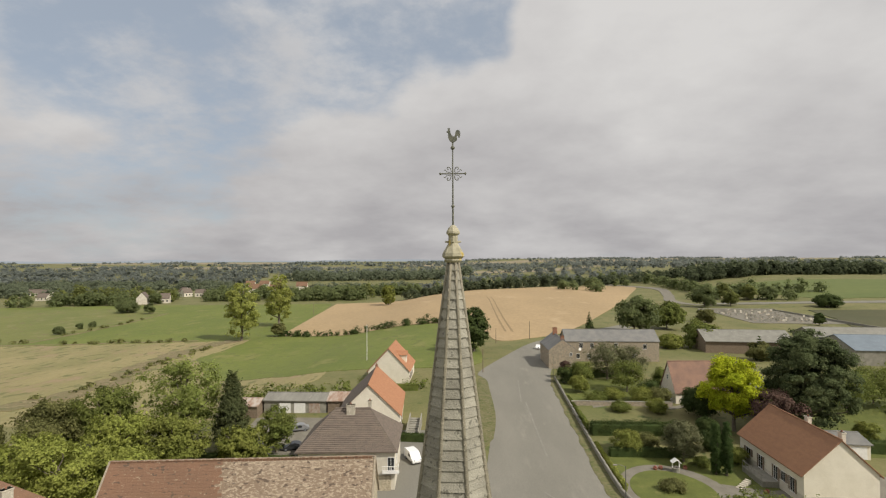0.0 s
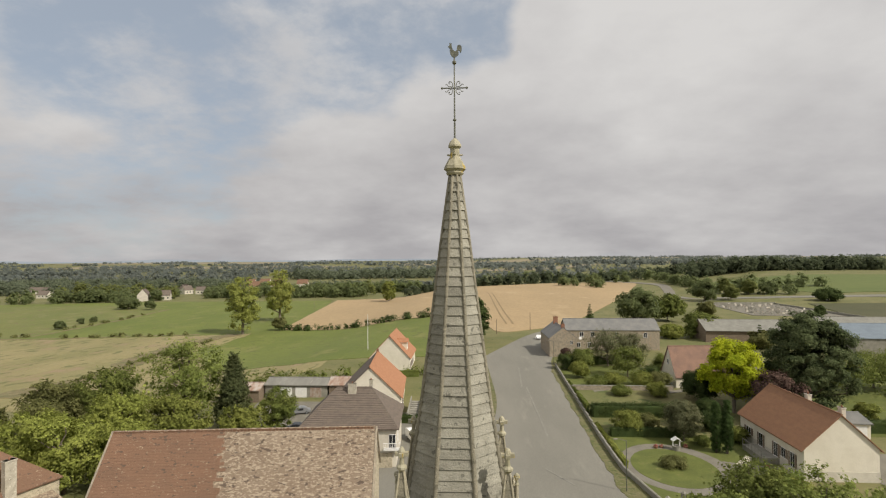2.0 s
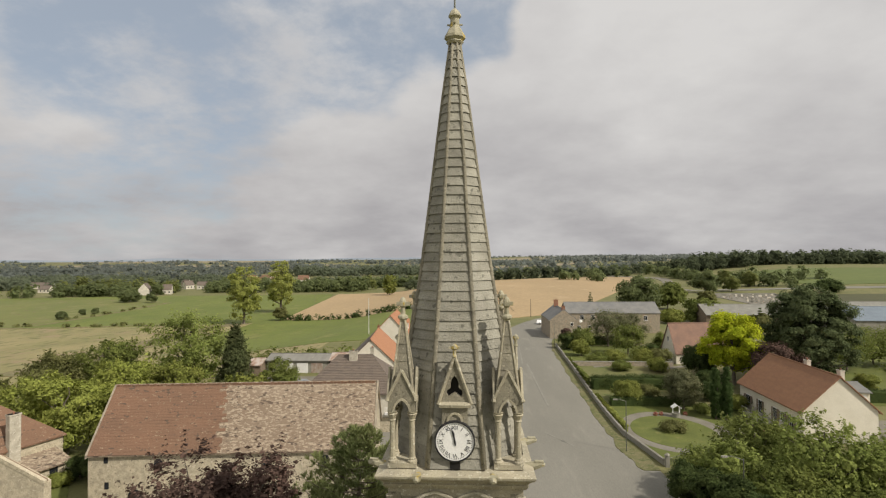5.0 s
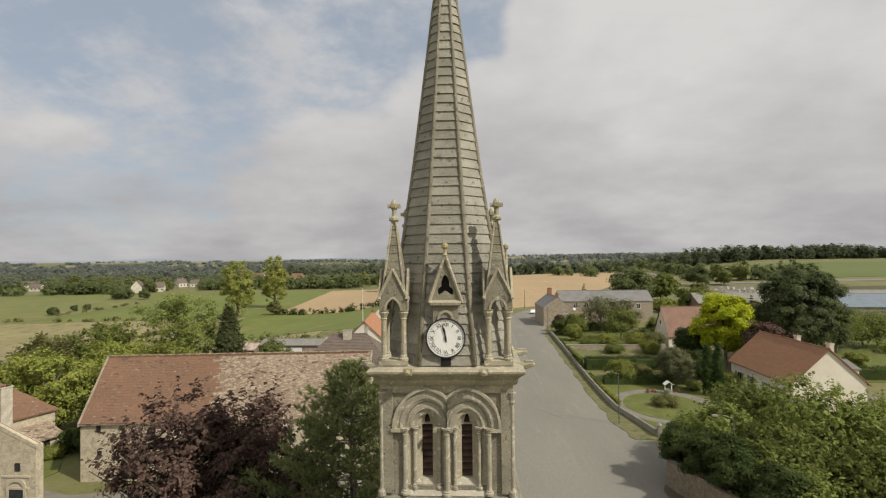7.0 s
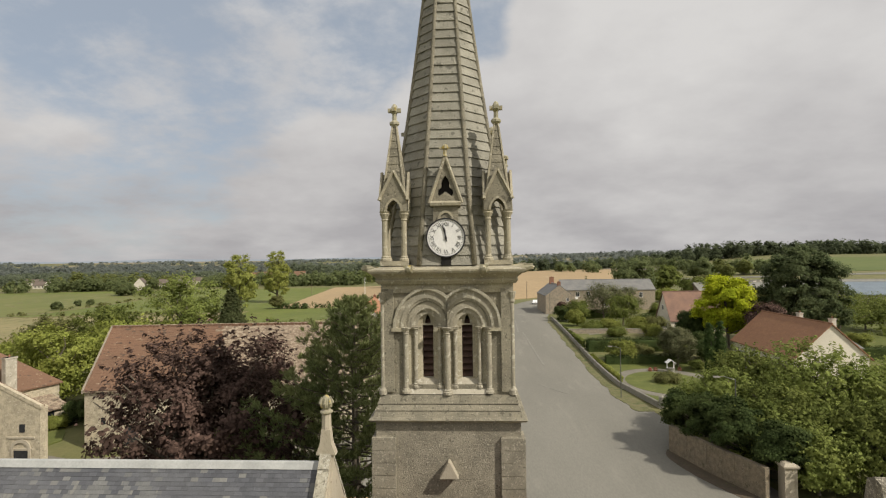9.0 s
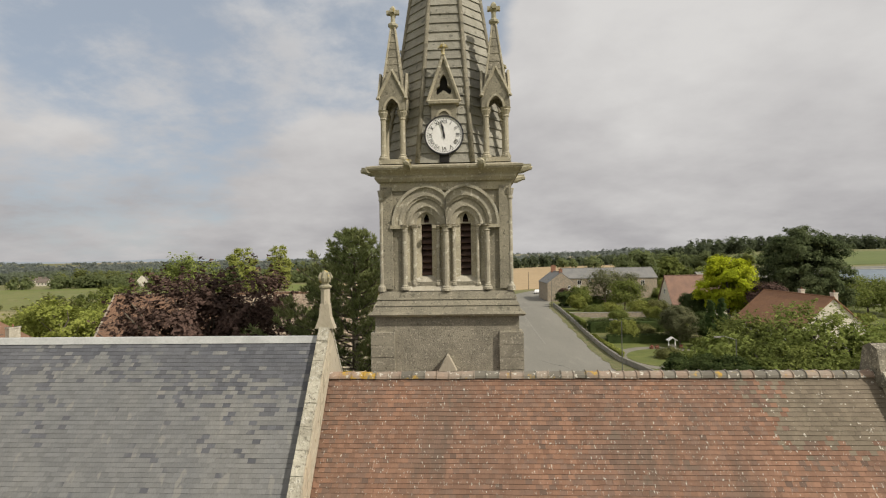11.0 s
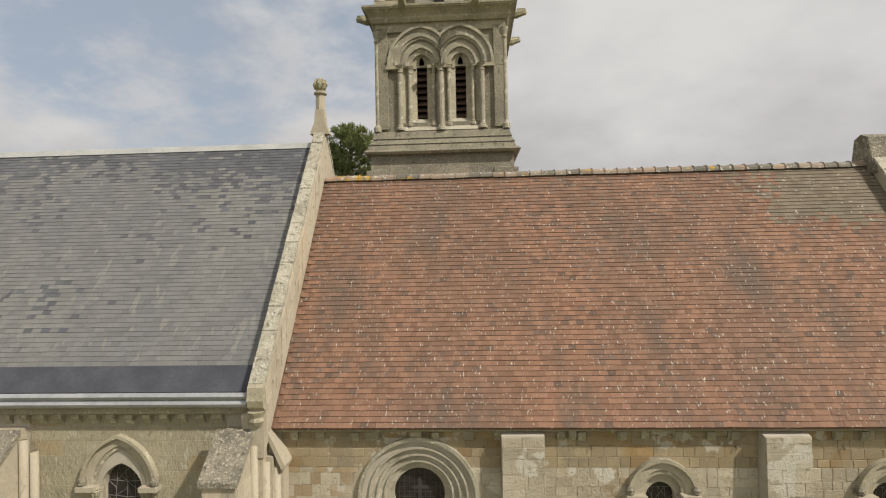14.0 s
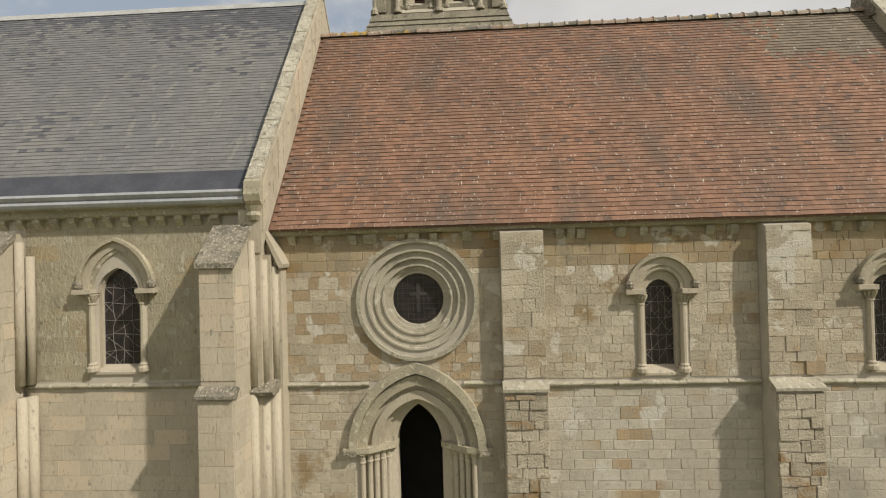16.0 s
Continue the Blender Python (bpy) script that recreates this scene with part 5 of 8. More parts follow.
# eaves: cornice with corbels
part("eaves_cornice", Builder().prism([(NY - 0.10, 7.00), (NY - 0.16, 7.03), (NY - 0.17, 7.105), (NY + 0.5, 7.105), (NY + 0.5, 6.99), (NY - 0.04, 6.99)], -3.9, 12.0, "x"), M["moulding"], church, "stone cornice under the tiles")
corbel = Builder().prism([(NY - 0.09, 6.90), (NY - 0.09, 6.99), (NY + 0.05, 6.99), (NY + 0.05, 6.78), (NY - 0.03, 6.79)], -0.08, 0.08, "x").mesh("corbel", M["moulding"])
for k in range(39):
    piece("corbel", corbel, church, pose(-3.5 + 0.40 * k, 0.02 * math.sin(3.1 * k), 0.012 * math.sin(7.7 * k), 0, 2.0 * math.sin(2.3 * k), 0))
prof = [(10.14, 7.50), (10.12, 7.52), (10.12, 7.64), (10.04, 7.68), (10.03, 7.72), (10.08, 7.86), (CY + 0.4, 7.86), (CY + 0.4, 7.48), (CY - 0.06, 7.48)]
part("choir_cornice", Builder().prism(prof, -16, -4.22, "x"), M["moulding"], church, "moulded choir cornice on carved corbels")
corbel = Builder().prism([(10.13, 7.41), (10.13, 7.495), (CY + 0.1, 7.495), (CY + 0.1, 7.27), (CY - 0.02, 7.28), (CY - 0.07, 7.36)], -0.085, 0.085, "x").mesh("corbel", M["moulding"])
for k in range(28):
    piece("corbel", corbel, church, pose(-5.02 - 0.395 * k, 0, 0))
gut = part("gutter", Builder().prism([(9.98, 7.68), (9.93, 7.71), (9.90, 7.77), (9.93, 7.82), (9.97, 7.84), (9.93, 7.87), (9.89, 7.93), (9.92, 7.985), (10.0, 7.99), (10.06, 7.95), (10.06, 7.68)], -16, -4.30, "x"), M["gutter"], church, "grey zinc roof gutter")

# roofs: boards under the tiles and slates
NAVE_R, NAVE_E = (14.87, 13.21), (10.36, 7.135)
CHOIR_R, CHOIR_E = (14.97, 14.28), (10.16, 7.97)


def roof_deck(name, ridge, eave, x0, x1, t, material, label):
    back = 2 * ridge[0] - eave[0]
    prof = [eave, ridge, (back, eave[1]), (back, eave[1] - t), (ridge[0], ridge[1] - 1.6 * t), (eave[0], eave[1] - t)]
    return part(name, Builder().prism(prof, x0, x1, "x"), material, church, label)


nave_roof = roof_deck("nave_roof", NAVE_R, NAVE_E, -4.3, 11.7, 0.05, M["tile_joined"], "steep roof of weathered red clay tiles")
choir_roof = roof_deck("choir_roof", CHOIR_R, CHOIR_E, -16, -4.19, 0.14, M["slate_joined"], "steep grey slate choir roof")
k = (CHOIR_R[1] - CHOIR_E[1]) / (CHOIR_R[0] - CHOIR_E[0])
part("lead_strip", Builder().prism([(10.11, 7.98), (10.46, 7.98 + k * 0.35 + 0.035), (10.48, 7.96 + k * 0.35), (10.16, 7.93)], -16, -4.22, "x"), M["lead"], choir_roof, "dark lead strip along the eaves")
part("ridge_cap", Builder().prism([(14.80, 14.13), (14.90, 14.31), (14.97, 14.33), (15.04, 14.31), (15.14, 14.13)], -16, -4.22, "x"), M["zinc_pale"], choir_roof, "pale zinc ridge capping")


def gable_coping(x0, x1, ridge, low, lift, parent, name, label):
    """A gable wall that stands above the roof, with a stone coping."""
    k = (ridge[1] - low[1]) / (ridge[0] - low[0])
    back = 2 * ridge[0] - low[0]
    ob = part(name, Builder().prism([(low[0], low[1] - 1.2), (low[0], low[1] + lift), (ridge[0], ridge[1] + lift), (back, low[1] + lift), (back, low[1] - 1.2), (ridge[0], ridge[1] - 1.2)], x0, x1, "x"), M["ashlar"], parent, label)
    n = 13
    for s in (1, -1):
        for i in range(n):
            f0, f1 = i / n + 0.0004, (i + 1) / n - 0.0004
            p0 = (low[0] + (ridge[0] - low[0]) * f0, low[1] + lift + (ridge[1] - low[1]) * f0)
            p1 = (low[0] + (ridge[0] - low[0]) * f1, low[1] + lift + (ridge[1] - low[1]) * f1)
            if s < 0:
                p0, p1 = (2 * ridge[0] - p0[0], p0[1]), (2 * ridge[0] - p1[0], p1[1])
            h = 0.09 + 0.007 * math.sin(4.3 * i + s)
            part("coping_stone", Builder().prism([p0, p1, (p1[0] - s * 0.03, p1[1] + h), (p0[0] - s * 0.03, p0[1] + h + 0.012)], x0 - 0.04, x1 + 0.015 + 0.006 * math.sin(2.9 * i), "x"), M["coping"], ob)
    return ob


gable = gable_coping(-4.20, -3.93, (14.97, 14.40), (9.93, 7.85), 0.24, church, "gable_parapet", "pale stone gable parapet between the two roofs")
for i in range(16):
    f0, f1 = i / 16 + 0.0015, (i + 1) / 16 - 0.0015
    q = [(9.95 + 5.0 * f, 7.85 + 6.5 * f) for f in (f0, f1)]
    part("facing_stone", Builder().prism([(q[0][0], q[0][1] - 0.75), (q[0][0], q[0][1] + 0.22), (q[1][0], q[1][1] + 0.22), (q[1][0], q[1][1] - 0.75)], -3.93, -3.885 + 0.010 * math.sin(5 * i), "x"), M["ashlar_piece"], gable)
    part("flashing_step", Builder().prism([(q[0][0] + 0.05, q[0][1] - 0.16), (q[0][0] + 0.05, q[0][1] - 0.10), (q[1][0] - 0.02, q[1][1] - 0.30), (q[1][0] - 0.02, q[1][1] - 0.36)], -3.885, -3.862, "x"), M["ashlar"], gable)
part("kneeler", Builder().prism([(9.84, 7.72), (9.80, 7.86), (9.84, 8.12), (10.02, 8.30), (10.3, 8.5), (10.3, 7.6), (9.98, 7.6)], -4.24, -3.90, "x"), M["moulding"], gable, "moulded kneeler stone")
part("kneeler_bracket", Builder().lathe([(0.10, 0), (0.16, 0.10), (0.13, 0.18), (0.2, 0.30)], (-4.08, 9.94, 7.32), 8), M["moulding"], gable)
fz = 14.9
part("finial_shaft", Builder().prism([(-0.30, 0), (-0.17, 0.35), (-0.13, 0.75), (0.13, 0.75), (0.17, 0.35), (0.30, 0)], -0.14, 0.14, "y", pose(-4.07, 14.97, 14.55)).lathe([(0.15, 0), (0.14, 0.62)], (-4.07, 14.97, 15.25), 8), M["ashlar"], gable)
fin = part("finial", Builder().lathe([(0.13, 0), (0.20, 0.04), (0.20, 0.08), (0.11, 0.12), (0.11, 0.16), (0.17, 0.22), (0.19, 0.30), (0.16, 0.42), (0.08, 0.52), (0.02, 0.56)], (-4.07, 14.97, 15.75), 10), M["lichen_stone"], gable, "carved leafy finial")
for i in range(8):
    a = math.pi * i / 4
    c, s = math.cos(a), math.sin(a)
    part("leaf", Builder().tube([(-4.07 + 0.15 * c, 14.97 + 0.15 * s, 15.95), (-4.07 + 0.20 * c, 14.97 + 0.20 * s, 16.08), (-4.07 + 0.14 * c, 14.97 + 0.14 * s, 16.24)], [0.03, 0.04, 0.02], 5), M["lichen_stone"], fin)
gable2 = gable_coping(11.75, 12.25, (14.87, 13.40), (10.2, 7.2), 0.30, church, "gable_parapet", "grey stone gable parapet at the end of the nave")
part("apex_stone", Builder().prism([(14.38, 12.86), (14.6, 13.90), (14.87, 14.02), (15.14, 13.90), (15.36, 12.86)], 11.66, 12.34, "x"), M["rough_grey"], gable2)

# ridge tiles of the nave
rt = Builder()
n = 7
for k in range(n):
    a0, a1 = math.pi * k / n, math.pi * (k + 1) / n
    p = [(0, 0.19 * math.cos(a), 0.16 * math.sin(a)) for a in (a0, a1)] + [(0.36, 0.205 * math.cos(a), 0.175 * math.sin(a)) for a in (a1, a0)]
    rt.add(p, [(0, 1, 2, 3)])
rt.add([(0.355, 0.205 * math.cos(math.pi * k / n), 0.175 * math.sin(math.pi * k / n)) for k in range(n + 1)], [tuple(range(n + 1))])
for k in range(n):
    a0, a1 = math.pi * k / n, math.pi * (k + 1) / n
    rt.add([(q, r * math.cos(a), 0.86 * r * math.sin(a)) for q, r in ((0.342, 0.203), (0.344, 0.230), (0.368, 0.230), (0.370, 0.203)) for a in (a0, a1)], [(0, 1, 3, 2), (2, 3, 5, 4), (4, 5, 7, 6)])
rt = rt.mesh("ridge_tile", M["ridge_tile"])
x = -4.3
while x < 11.4:
    piece("ridge_tile", rt, nave_roof, pose(x, NAVE_R[0], NAVE_R[1] - 0.13 + 0.02 * noise.noise(Vector((x, 0, 0))), 0.8 * math.sin(7 * x), 0, 0.8 * math.sin(5 * x)))
    x += 0.362


# ---- church: bell tower ----
TX, TY = -0.56, 20.88
tower = thing("bell_tower", (TX, TY, 0), "grey limestone bell tower with an octagonal stone spire and clock", "tower")
H1, H2, HC = 2.75, 2.42, 2.48  # half widths of the lower stage, of the belfry and under the cornice
F1, F2 = -H1, -H2              # their front faces, in the tower's own axes
lower = part("lower_stage", Builder().box(-H1 + 0.14, H1 - 0.14, -H1 + 0.14, H1 - 0.14, -0.3, 14.55), M["tower_lower"], tower, "rough grey lower stage of the tower")
for sx in (-1, 1):
    for sy in (-1, 1):
        x0, x1 = sorted((sx * (H1 - 0.86), sx * H1))
        y0, y1 = sorted((sy * (H1 - 0.86), sy * H1))
        z = 9.0
        while z < 13.6:
            part("quoin", Builder().box(x0, x1, y0, y1, z + 0.012, z + 0.44), M["tower_lower"], lower)
            z += 0.45
        part("quoin_cap", Builder().add([(x0, y0, 13.5), (x1, y0, 13.5), (x1, y1, 13.5), (x0, y1, 13.5), (x0 + 0.2, y0 + 0.2, 14.2), (x1 - 0.2, y0 + 0.2, 14.2), (x1 - 0.2, y1 - 0.2, 14.2), (x0 + 0.2, y1 - 0.2, 14.2)],
             [(0, 1, 5, 4), (1, 2, 6, 5), (2, 3, 7, 6), (3, 0, 4, 7), (4, 5, 6, 7), (0, 3, 2, 1)]), M["tower_lower"], lower)
part("small_gable", Builder().prism([(-0.30, 12.6), (0.0, 13.16), (0.06, 13.16), (0.36, 12.6)], F1 - 0.25, F1 + 0.2), M["ashlar"], lower, "small pale pointed stone gable")


def pyramid_band(b, h0, z0, h1, z1):
    p = [(sx * h, sy * h, z) for h, z in ((h0, z0), (h1, z1)) for sx, sy in ((-1, -1), (1, -1), (1, 1), (-1, 1))]
    return b.add(p, [(0, 1, 5, 4), (1, 2, 6, 5), (2, 3, 7, 6), (3, 0, 4, 7), (4, 5, 6, 7), (3, 2, 1, 0)])


base = part("set_off", pyramid_band(Builder(), H1 + 0.02, 14.52, H1 + 0.10, 14.60), M["moulding"], tower, "sloping weathered set-off below the belfry")
for k, (h0, z0, h1, z1) in enumerate([(H1 + 0.10, 14.60, H1 + 0.02, 14.68), (H1 - 0.03, 14.66, H1 - 0.14, 14.90), (H1 - 0.10, 14.90, H1 - 0.24, 15.12), (H1 - 0.19, 15.12, H2 + 0.03, 15.40)]):
    part("sloping_course", pyramid_band(Builder(), h0, z0, h1, z1), M["tower"], base)

# belfry stage with twin pointed openings on each face
WX, WS = 0.73, 17.88
belfry = part("belfry", Builder().box(-H2, H2, H2 - 0.5, H2, 15.4, 19.5).box(-H2, -H2 + 0.5, -H2 + 0.62, H2 - 0.5, 15.4, 19.5).box(H2 - 0.5, H2, -H2 + 0.62, H2 - 0.5, 15.4, 19.5), M["tower"], tower, "belfry stage with twin louvred openings")
part("front_wall", wall_with_holes(Builder(), -H2, H2, F2 + 0.10, F2 + 0.62, 15.4, 19.5, [arch_hole(c, 0.72, 0.80, 15.75, WS + 0.10) for c in (-WX, WX)]), M["tower"], belfry)
me = bpy.data.objects["front_wall"].data
bm = bmesh.new()
bm.from_mesh(me)
bmesh.ops.remove_doubles(bm, verts=bm.verts, dist=1e-4)
bm.to_mesh(me)
bm.free()
for x0, x1 in ((-H2, -H2 + 0.46), (H2 - 0.46, H2)):
    z = 15.5
    while z < 18.9:
        part("quoin", Builder().bevel_box(x0, x1, F2, F2 + 0.12, z + 0.0015, z + 0.3745, 0.004), M["tower"], belfry)
        z += 0.376
part("frieze", Builder().box(-H2, H2, F2 + 0.02, F2 + 0.12, 19.12, 19.5), M["moulding"], belfry)
for c in (-WX, WX):
    zb, side = WS + 0.04, -1 if c < 0 else 1

    def halved(b):
        """Cut off at the line between the two openings."""
        b.v = [(side * max(side * x, 0.003), y, z) for x, y, z in b.v]
        return b
    op = part("belfry_opening", halved(Builder().band(arch(1.24, 1.43, zb, c, drop=0.12), arch(1.14, 1.32, zb, c, drop=0.12), F2 - 0.06, F2 + 0.14)), M["weathered_ring"], belfry, "pointed louvred opening in moulded stone orders")
    for w0, w1, y in ((1.14, 0.98, 0.03), (0.98, 0.88, 0.0), (0.88, 0.80, 0.05), (0.80, 0.62, 0.12), (0.62, 0.54, 0.10), (0.54, 0.36, 0.19)):
        part("arch_order", halved(Builder().band(arch(w0, w0 * 1.155, zb, c, drop=0.10), arch(w1, w1 * 1.155, zb, c, drop=0.10), F2 + y, F2 + 0.55)), M["shaft_stone"], op)
    part("arch_order", Builder().band(arch(0.37, 0.58, zb, c, drop=0.1), arch(0.20, 0.52, zb, c, drop=0.1), F2 + 0.30, F2 + 0.6), M["moulding"], op)
    part("tracery", Builder().band(arch(0.205, 0.525, zb, c, drop=0.02), arch(0.10, 0.27, zb + 0.10, c, drop=0.08), F2 + 0.37, F2 + 0.46).box(c - 0.205, c + 0.205, F2 + 0.36, F2 + 0.46, zb - 0.02, zb + 0.035), M["shaft_stone"], op, "small cusped stone tracery in the arch head")
    for s in (-1, 1):
        part("jamb", Builder().prism([(c + s * 0.195, F2 + 0.38), (c + s * 0.74, F2 + 0.14), (c + s * 0.74, F2 + 0.6), (c + s * 0.195, F2 + 0.6)], 15.6, WS, "z"), M["moulding"], op)
        if s * c > 0:
            shaft(c + s * 0.79, F2 + 0.06, 15.46, WS - 0.02, 0.095, op, M["shaft_stone"])
        shaft(c + s * 0.44, F2 + 0.18, 15.62, WS - 0.02, 0.075, op, M["shaft_stone"])
    part("sloping_sill", Builder().prism([(F2 - 0.02, 15.43), (F2 + 0.34, 15.93), (F2 + 0.6, 16.0), (F2 + 0.6, 15.4)], c - 0.66, c + 0.66, "x"), M["ring_stone"], op, "pale sloping sill")
    # near-black panel drawn as the shade behind the louvres
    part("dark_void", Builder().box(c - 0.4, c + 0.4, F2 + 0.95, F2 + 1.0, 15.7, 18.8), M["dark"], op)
    z = 16.02
    while z < 17.95:
        part("louvre", Builder().prism([(F2 + 0.42, z), (F2 + 0.44, z - 0.03), (F2 + 0.66, z + 0.17), (F2 + 0.64, z + 0.20)], c - 0.23, c + 0.23, "x"), M["louvre"], op)
        z += 0.235
    for s in (-1, 1):
        part("impost", Builder().box(c + s * 1.02 - (0.28 if s * c > 0 else 0.2), c + s * 1.02 + (0.22 if s * c > 0 else -0.06), F2 - 0.07 + 0.004 * (s * c > 0), F2 + 0.1, WS - 0.16, WS - 0.04), M["moulding"], op)
shaft(0.0, F2 + 0.04, 15.42, WS - 0.02, 0.105, belfry, M["shaft_stone"])
for sx in (-1, 1):
    for sy in (-1, 1):
        part("corner_shaft", Builder().lathe([(0.15, 0), (0.15, 0.16), (0.10, 0.22), (0.08, 0.28), (0.075, 3.3), (0.11, 3.36), (0.09, 3.45), (0.15, 3.72)], (sx * (H2 - 0.05), sy * (H2 - 0.05), 15.42), 10), M["shaft_stone"], belfry)

# cornice with gargoyles
corn = part("cornice", pyramid_band(Builder(), HC + 0.02, 19.44, HC + 0.10, 19.56), M["moulding"], tower, "heavy moulded stone cornice")
for h0, z0, h1, z1 in ((HC + 0.10, 19.56, HC + 0.11, 19.62), (HC + 0.07, 19.62, HC + 0.12, 19.70), (HC + 0.12, 19.70, HC + 0.27, 19.84), (HC + 0.31, 19.84, HC + 0.32, 19.90), (HC + 0.35, 19.90, HC + 0.36, 19.97), (HC + 0.36, 19.97, HC - 0.30, 20.15)):
    part("moulding", pyramid_band(Builder(), h0, z0, h1, z1), M["moulding"], corn)
for x, y, dx, dy in ((-1.32, -HC - 0.30, 0, -1), (1.34, -HC - 0.30, 0, -1), (HC + 0.30, -1.6, 1, 0), (HC + 0.30, 1.0, 1, 0), (-HC - 0.30, -1.6, -1, 0)):
    g = Builder().tube([(x - 0.2 * dx, y - 0.2 * dy, 19.92), (x + 0.12 * dx, y + 0.12 * dy, 19.95), (x + 0.38 * dx, y + 0.38 * dy, 20.02), (x + 0.50 * dx, y + 0.5 * dy, 19.98)], [0.15, 0.16, 0.12, 0.07], 7)
    g.box(x + 0.3 * dx - 0.16, x + 0.3 * dx + 0.16, y + 0.3 * dy - 0.09, y + 0.3 * dy + 0.09, 20.05, 20.14)
    part("gargoyle", g, M["lichen_stone"], corn, "worn stone waterspout")

# spire: eight faces of lapped stone courses with ribs on the edges
SB, ST, SX = 20.12, 36.42, 0.02   # bottom, top, and the spire's shift off the tower's middle
PROFILE = ((SB, 2.42), (22.6, 2.03), (25.3, 1.62), (27.6, 1.29), (30.4, 0.94), (34.0, 0.50), (ST, 0.18))


def apothem(z):
    for (z0, a0), (z1, a1) in zip(PROFILE, PROFILE[1:]):
        if z <= z1:
            return a0 + (a1 - a0) * (z - z0) / (z1 - z0)
    return PROFILE[-1][1]


spire = part("spire", Builder().lathe([(a * 1.05, z) for z, a in PROFILE], (0, 0, 0), 8, Matrix.Translation((SX, 0, 0)) @ Matrix.Rotation(radians(22.5), 4, "Z")), M["tower"], tower, "tall octagonal spire of lapped weathered stone courses")
NC = 44
tan8 = math.tan(math.pi / 8)
hidden = Builder()
for k in range(NC):
    z0, z1 = SB + (ST - SB) * k / NC, SB + (ST - SB) * (k + 1) / NC
    a0, a1 = apothem(z0) + 0.058, apothem(z1) + 0.012
    w0, w1 = a0 * tan8, a1 * tan8
    verts = [(-w0, -a0, z0), (w0, -a0, z0), (w1, -a1, z1 - 0.004), (-w1, -a1, z1 - 0.004), (-w0, -a0 + 0.16, z0), (w0, -a0 + 0.16, z0), (w1, -a1 + 0.1, z1), (-w1, -a1 + 0.1, z1)]
    faces = [(0, 1, 2, 3), (0, 4, 5, 1), (0, 3, 7, 4), (1, 5, 6, 2), (3, 2, 6, 7)]
    me = Builder().add(verts, faces).mesh("spire_course", M["spire"])
    for side in range(8):
        turn = Matrix.Translation((SX, 0, 0)) @ Matrix.Rotation(math.pi / 4 * side + 0.004 * math.sin(k * 2.3 + side), 4, "Z")
        if side in (0, 1, 2, 6, 7):
            piece("spire_course", me, spire, turn)
        else:
            hidden.add([turn @ Vector(v) for v in verts], faces)
part("rear_courses", hidden, M["tower"], spire)
for side in range(8):
    a = math.pi / 4 * side - math.pi / 2 + math.pi / 8
    pts = [((r + 0.02) / math.cos(math.pi / 8), z) for z, r in PROFILE]
    part("rib", Builder().tube([(SX + r * math.cos(a), r * math.sin(a), z) for r, z in pts], [0.10, 0.095, 0.09, 0.085, 0.075, 0.065, 0.055], 8), M["tower"], spire, smooth=True)

# finial, cross and weathervane
crownp = part("spire_cap", Builder().lathe([(0.30, 36.36), (0.36, 36.44), (0.33, 36.50), (0.44, 36.60), (0.42, 36.72), (0.27, 36.98), (0.19, 37.12), (0.18, 37.42), (0.27, 37.50), (0.26, 37.58), (0.17, 37.74), (0.06, 37.84)], (SX, 0, 0), 8), M["lichen_stone"], tower, "moulded yellow-lichened stone cap")
for i in range(4):
    a = math.pi / 2 * i
    part("knob", Builder().tube([(SX + 0.15 * math.cos(a), 0.15 * math.sin(a), 37.16), (SX + 0.32 * math.cos(a), 0.32 * math.sin(a), 37.18)], [0.05, 0.03], 6), M["lichen_stone"], crownp)
vane = part("vane_rod", Builder().tube([(0, 0, 37.8), (0, 0, 39.2), (0, 0, 41.3)], [0.038, 0.03, 0.022], 8).lathe([(0.02, 0), (0.07, 0.05), (0.07, 0.09), (0.02, 0.14)], (0, 0, 38.52), 10).lathe([(0.02, 0), (0.085, 0.06), (0.085, 0.12), (0.02, 0.18)], (0, 0, 40.82), 10), M["iron"], tower, "thin iron rod with a cross and weathervane")
cz = 39.88
b = Builder().tube([(-0.50, 0, cz), (0.50, 0, cz)], 0.026, 6).tube([(0, 0, cz - 0.36), (0, 0, cz + 0.42)], 0.03, 6)
for s in (-1, 1):
    b.lathe([(0.02, -0.05), (0.05, 0), (0.02, 0.05)], (s * 0.5, 0, cz), 6)
    for q in (-1, 1):
        b.tube(curve_line([(s * 0.06, 0, cz + q * 0.06), (s * 0.10, 0, cz + q * 0.22), (s * 0.20, 0, cz + q * 0.26), (s * 0.22, 0, cz + q * 0.18), (s * 0.17, 0, cz + q * 0.17)], 4), 0.017, 5)
        b.tube(curve_line([(s * 0.08, 0, cz + q * 0.05), (s * 0.24, 0, cz + q * 0.08), (s * 0.30, 0, cz + q * 0.16), (s * 0.36, 0, cz + q * 0.12)], 4), 0.014, 5)
part("cross", b, M["iron"], vane, "wrought iron cross with scrolls")
body = curve_line([(-0.25, 41.56), (-0.19, 41.60), (-0.20, 41.70), (-0.15, 41.68), (-0.11, 41.70), (-0.10, 41.60), (-0.06, 41.44), (0.04, 41.36), (0.10, 41.42), (0.12, 41.56), (0.20, 41.62), (0.29, 41.56), (0.30, 41.42), (0.25, 41.30), (0.20, 41.40), (0.16, 41.36), (0.18, 41.26), (0.10, 41.16), (0.0, 41.12), (-0.10, 41.17), (-0.17, 41.30), (-0.18, 41.48)], 3)
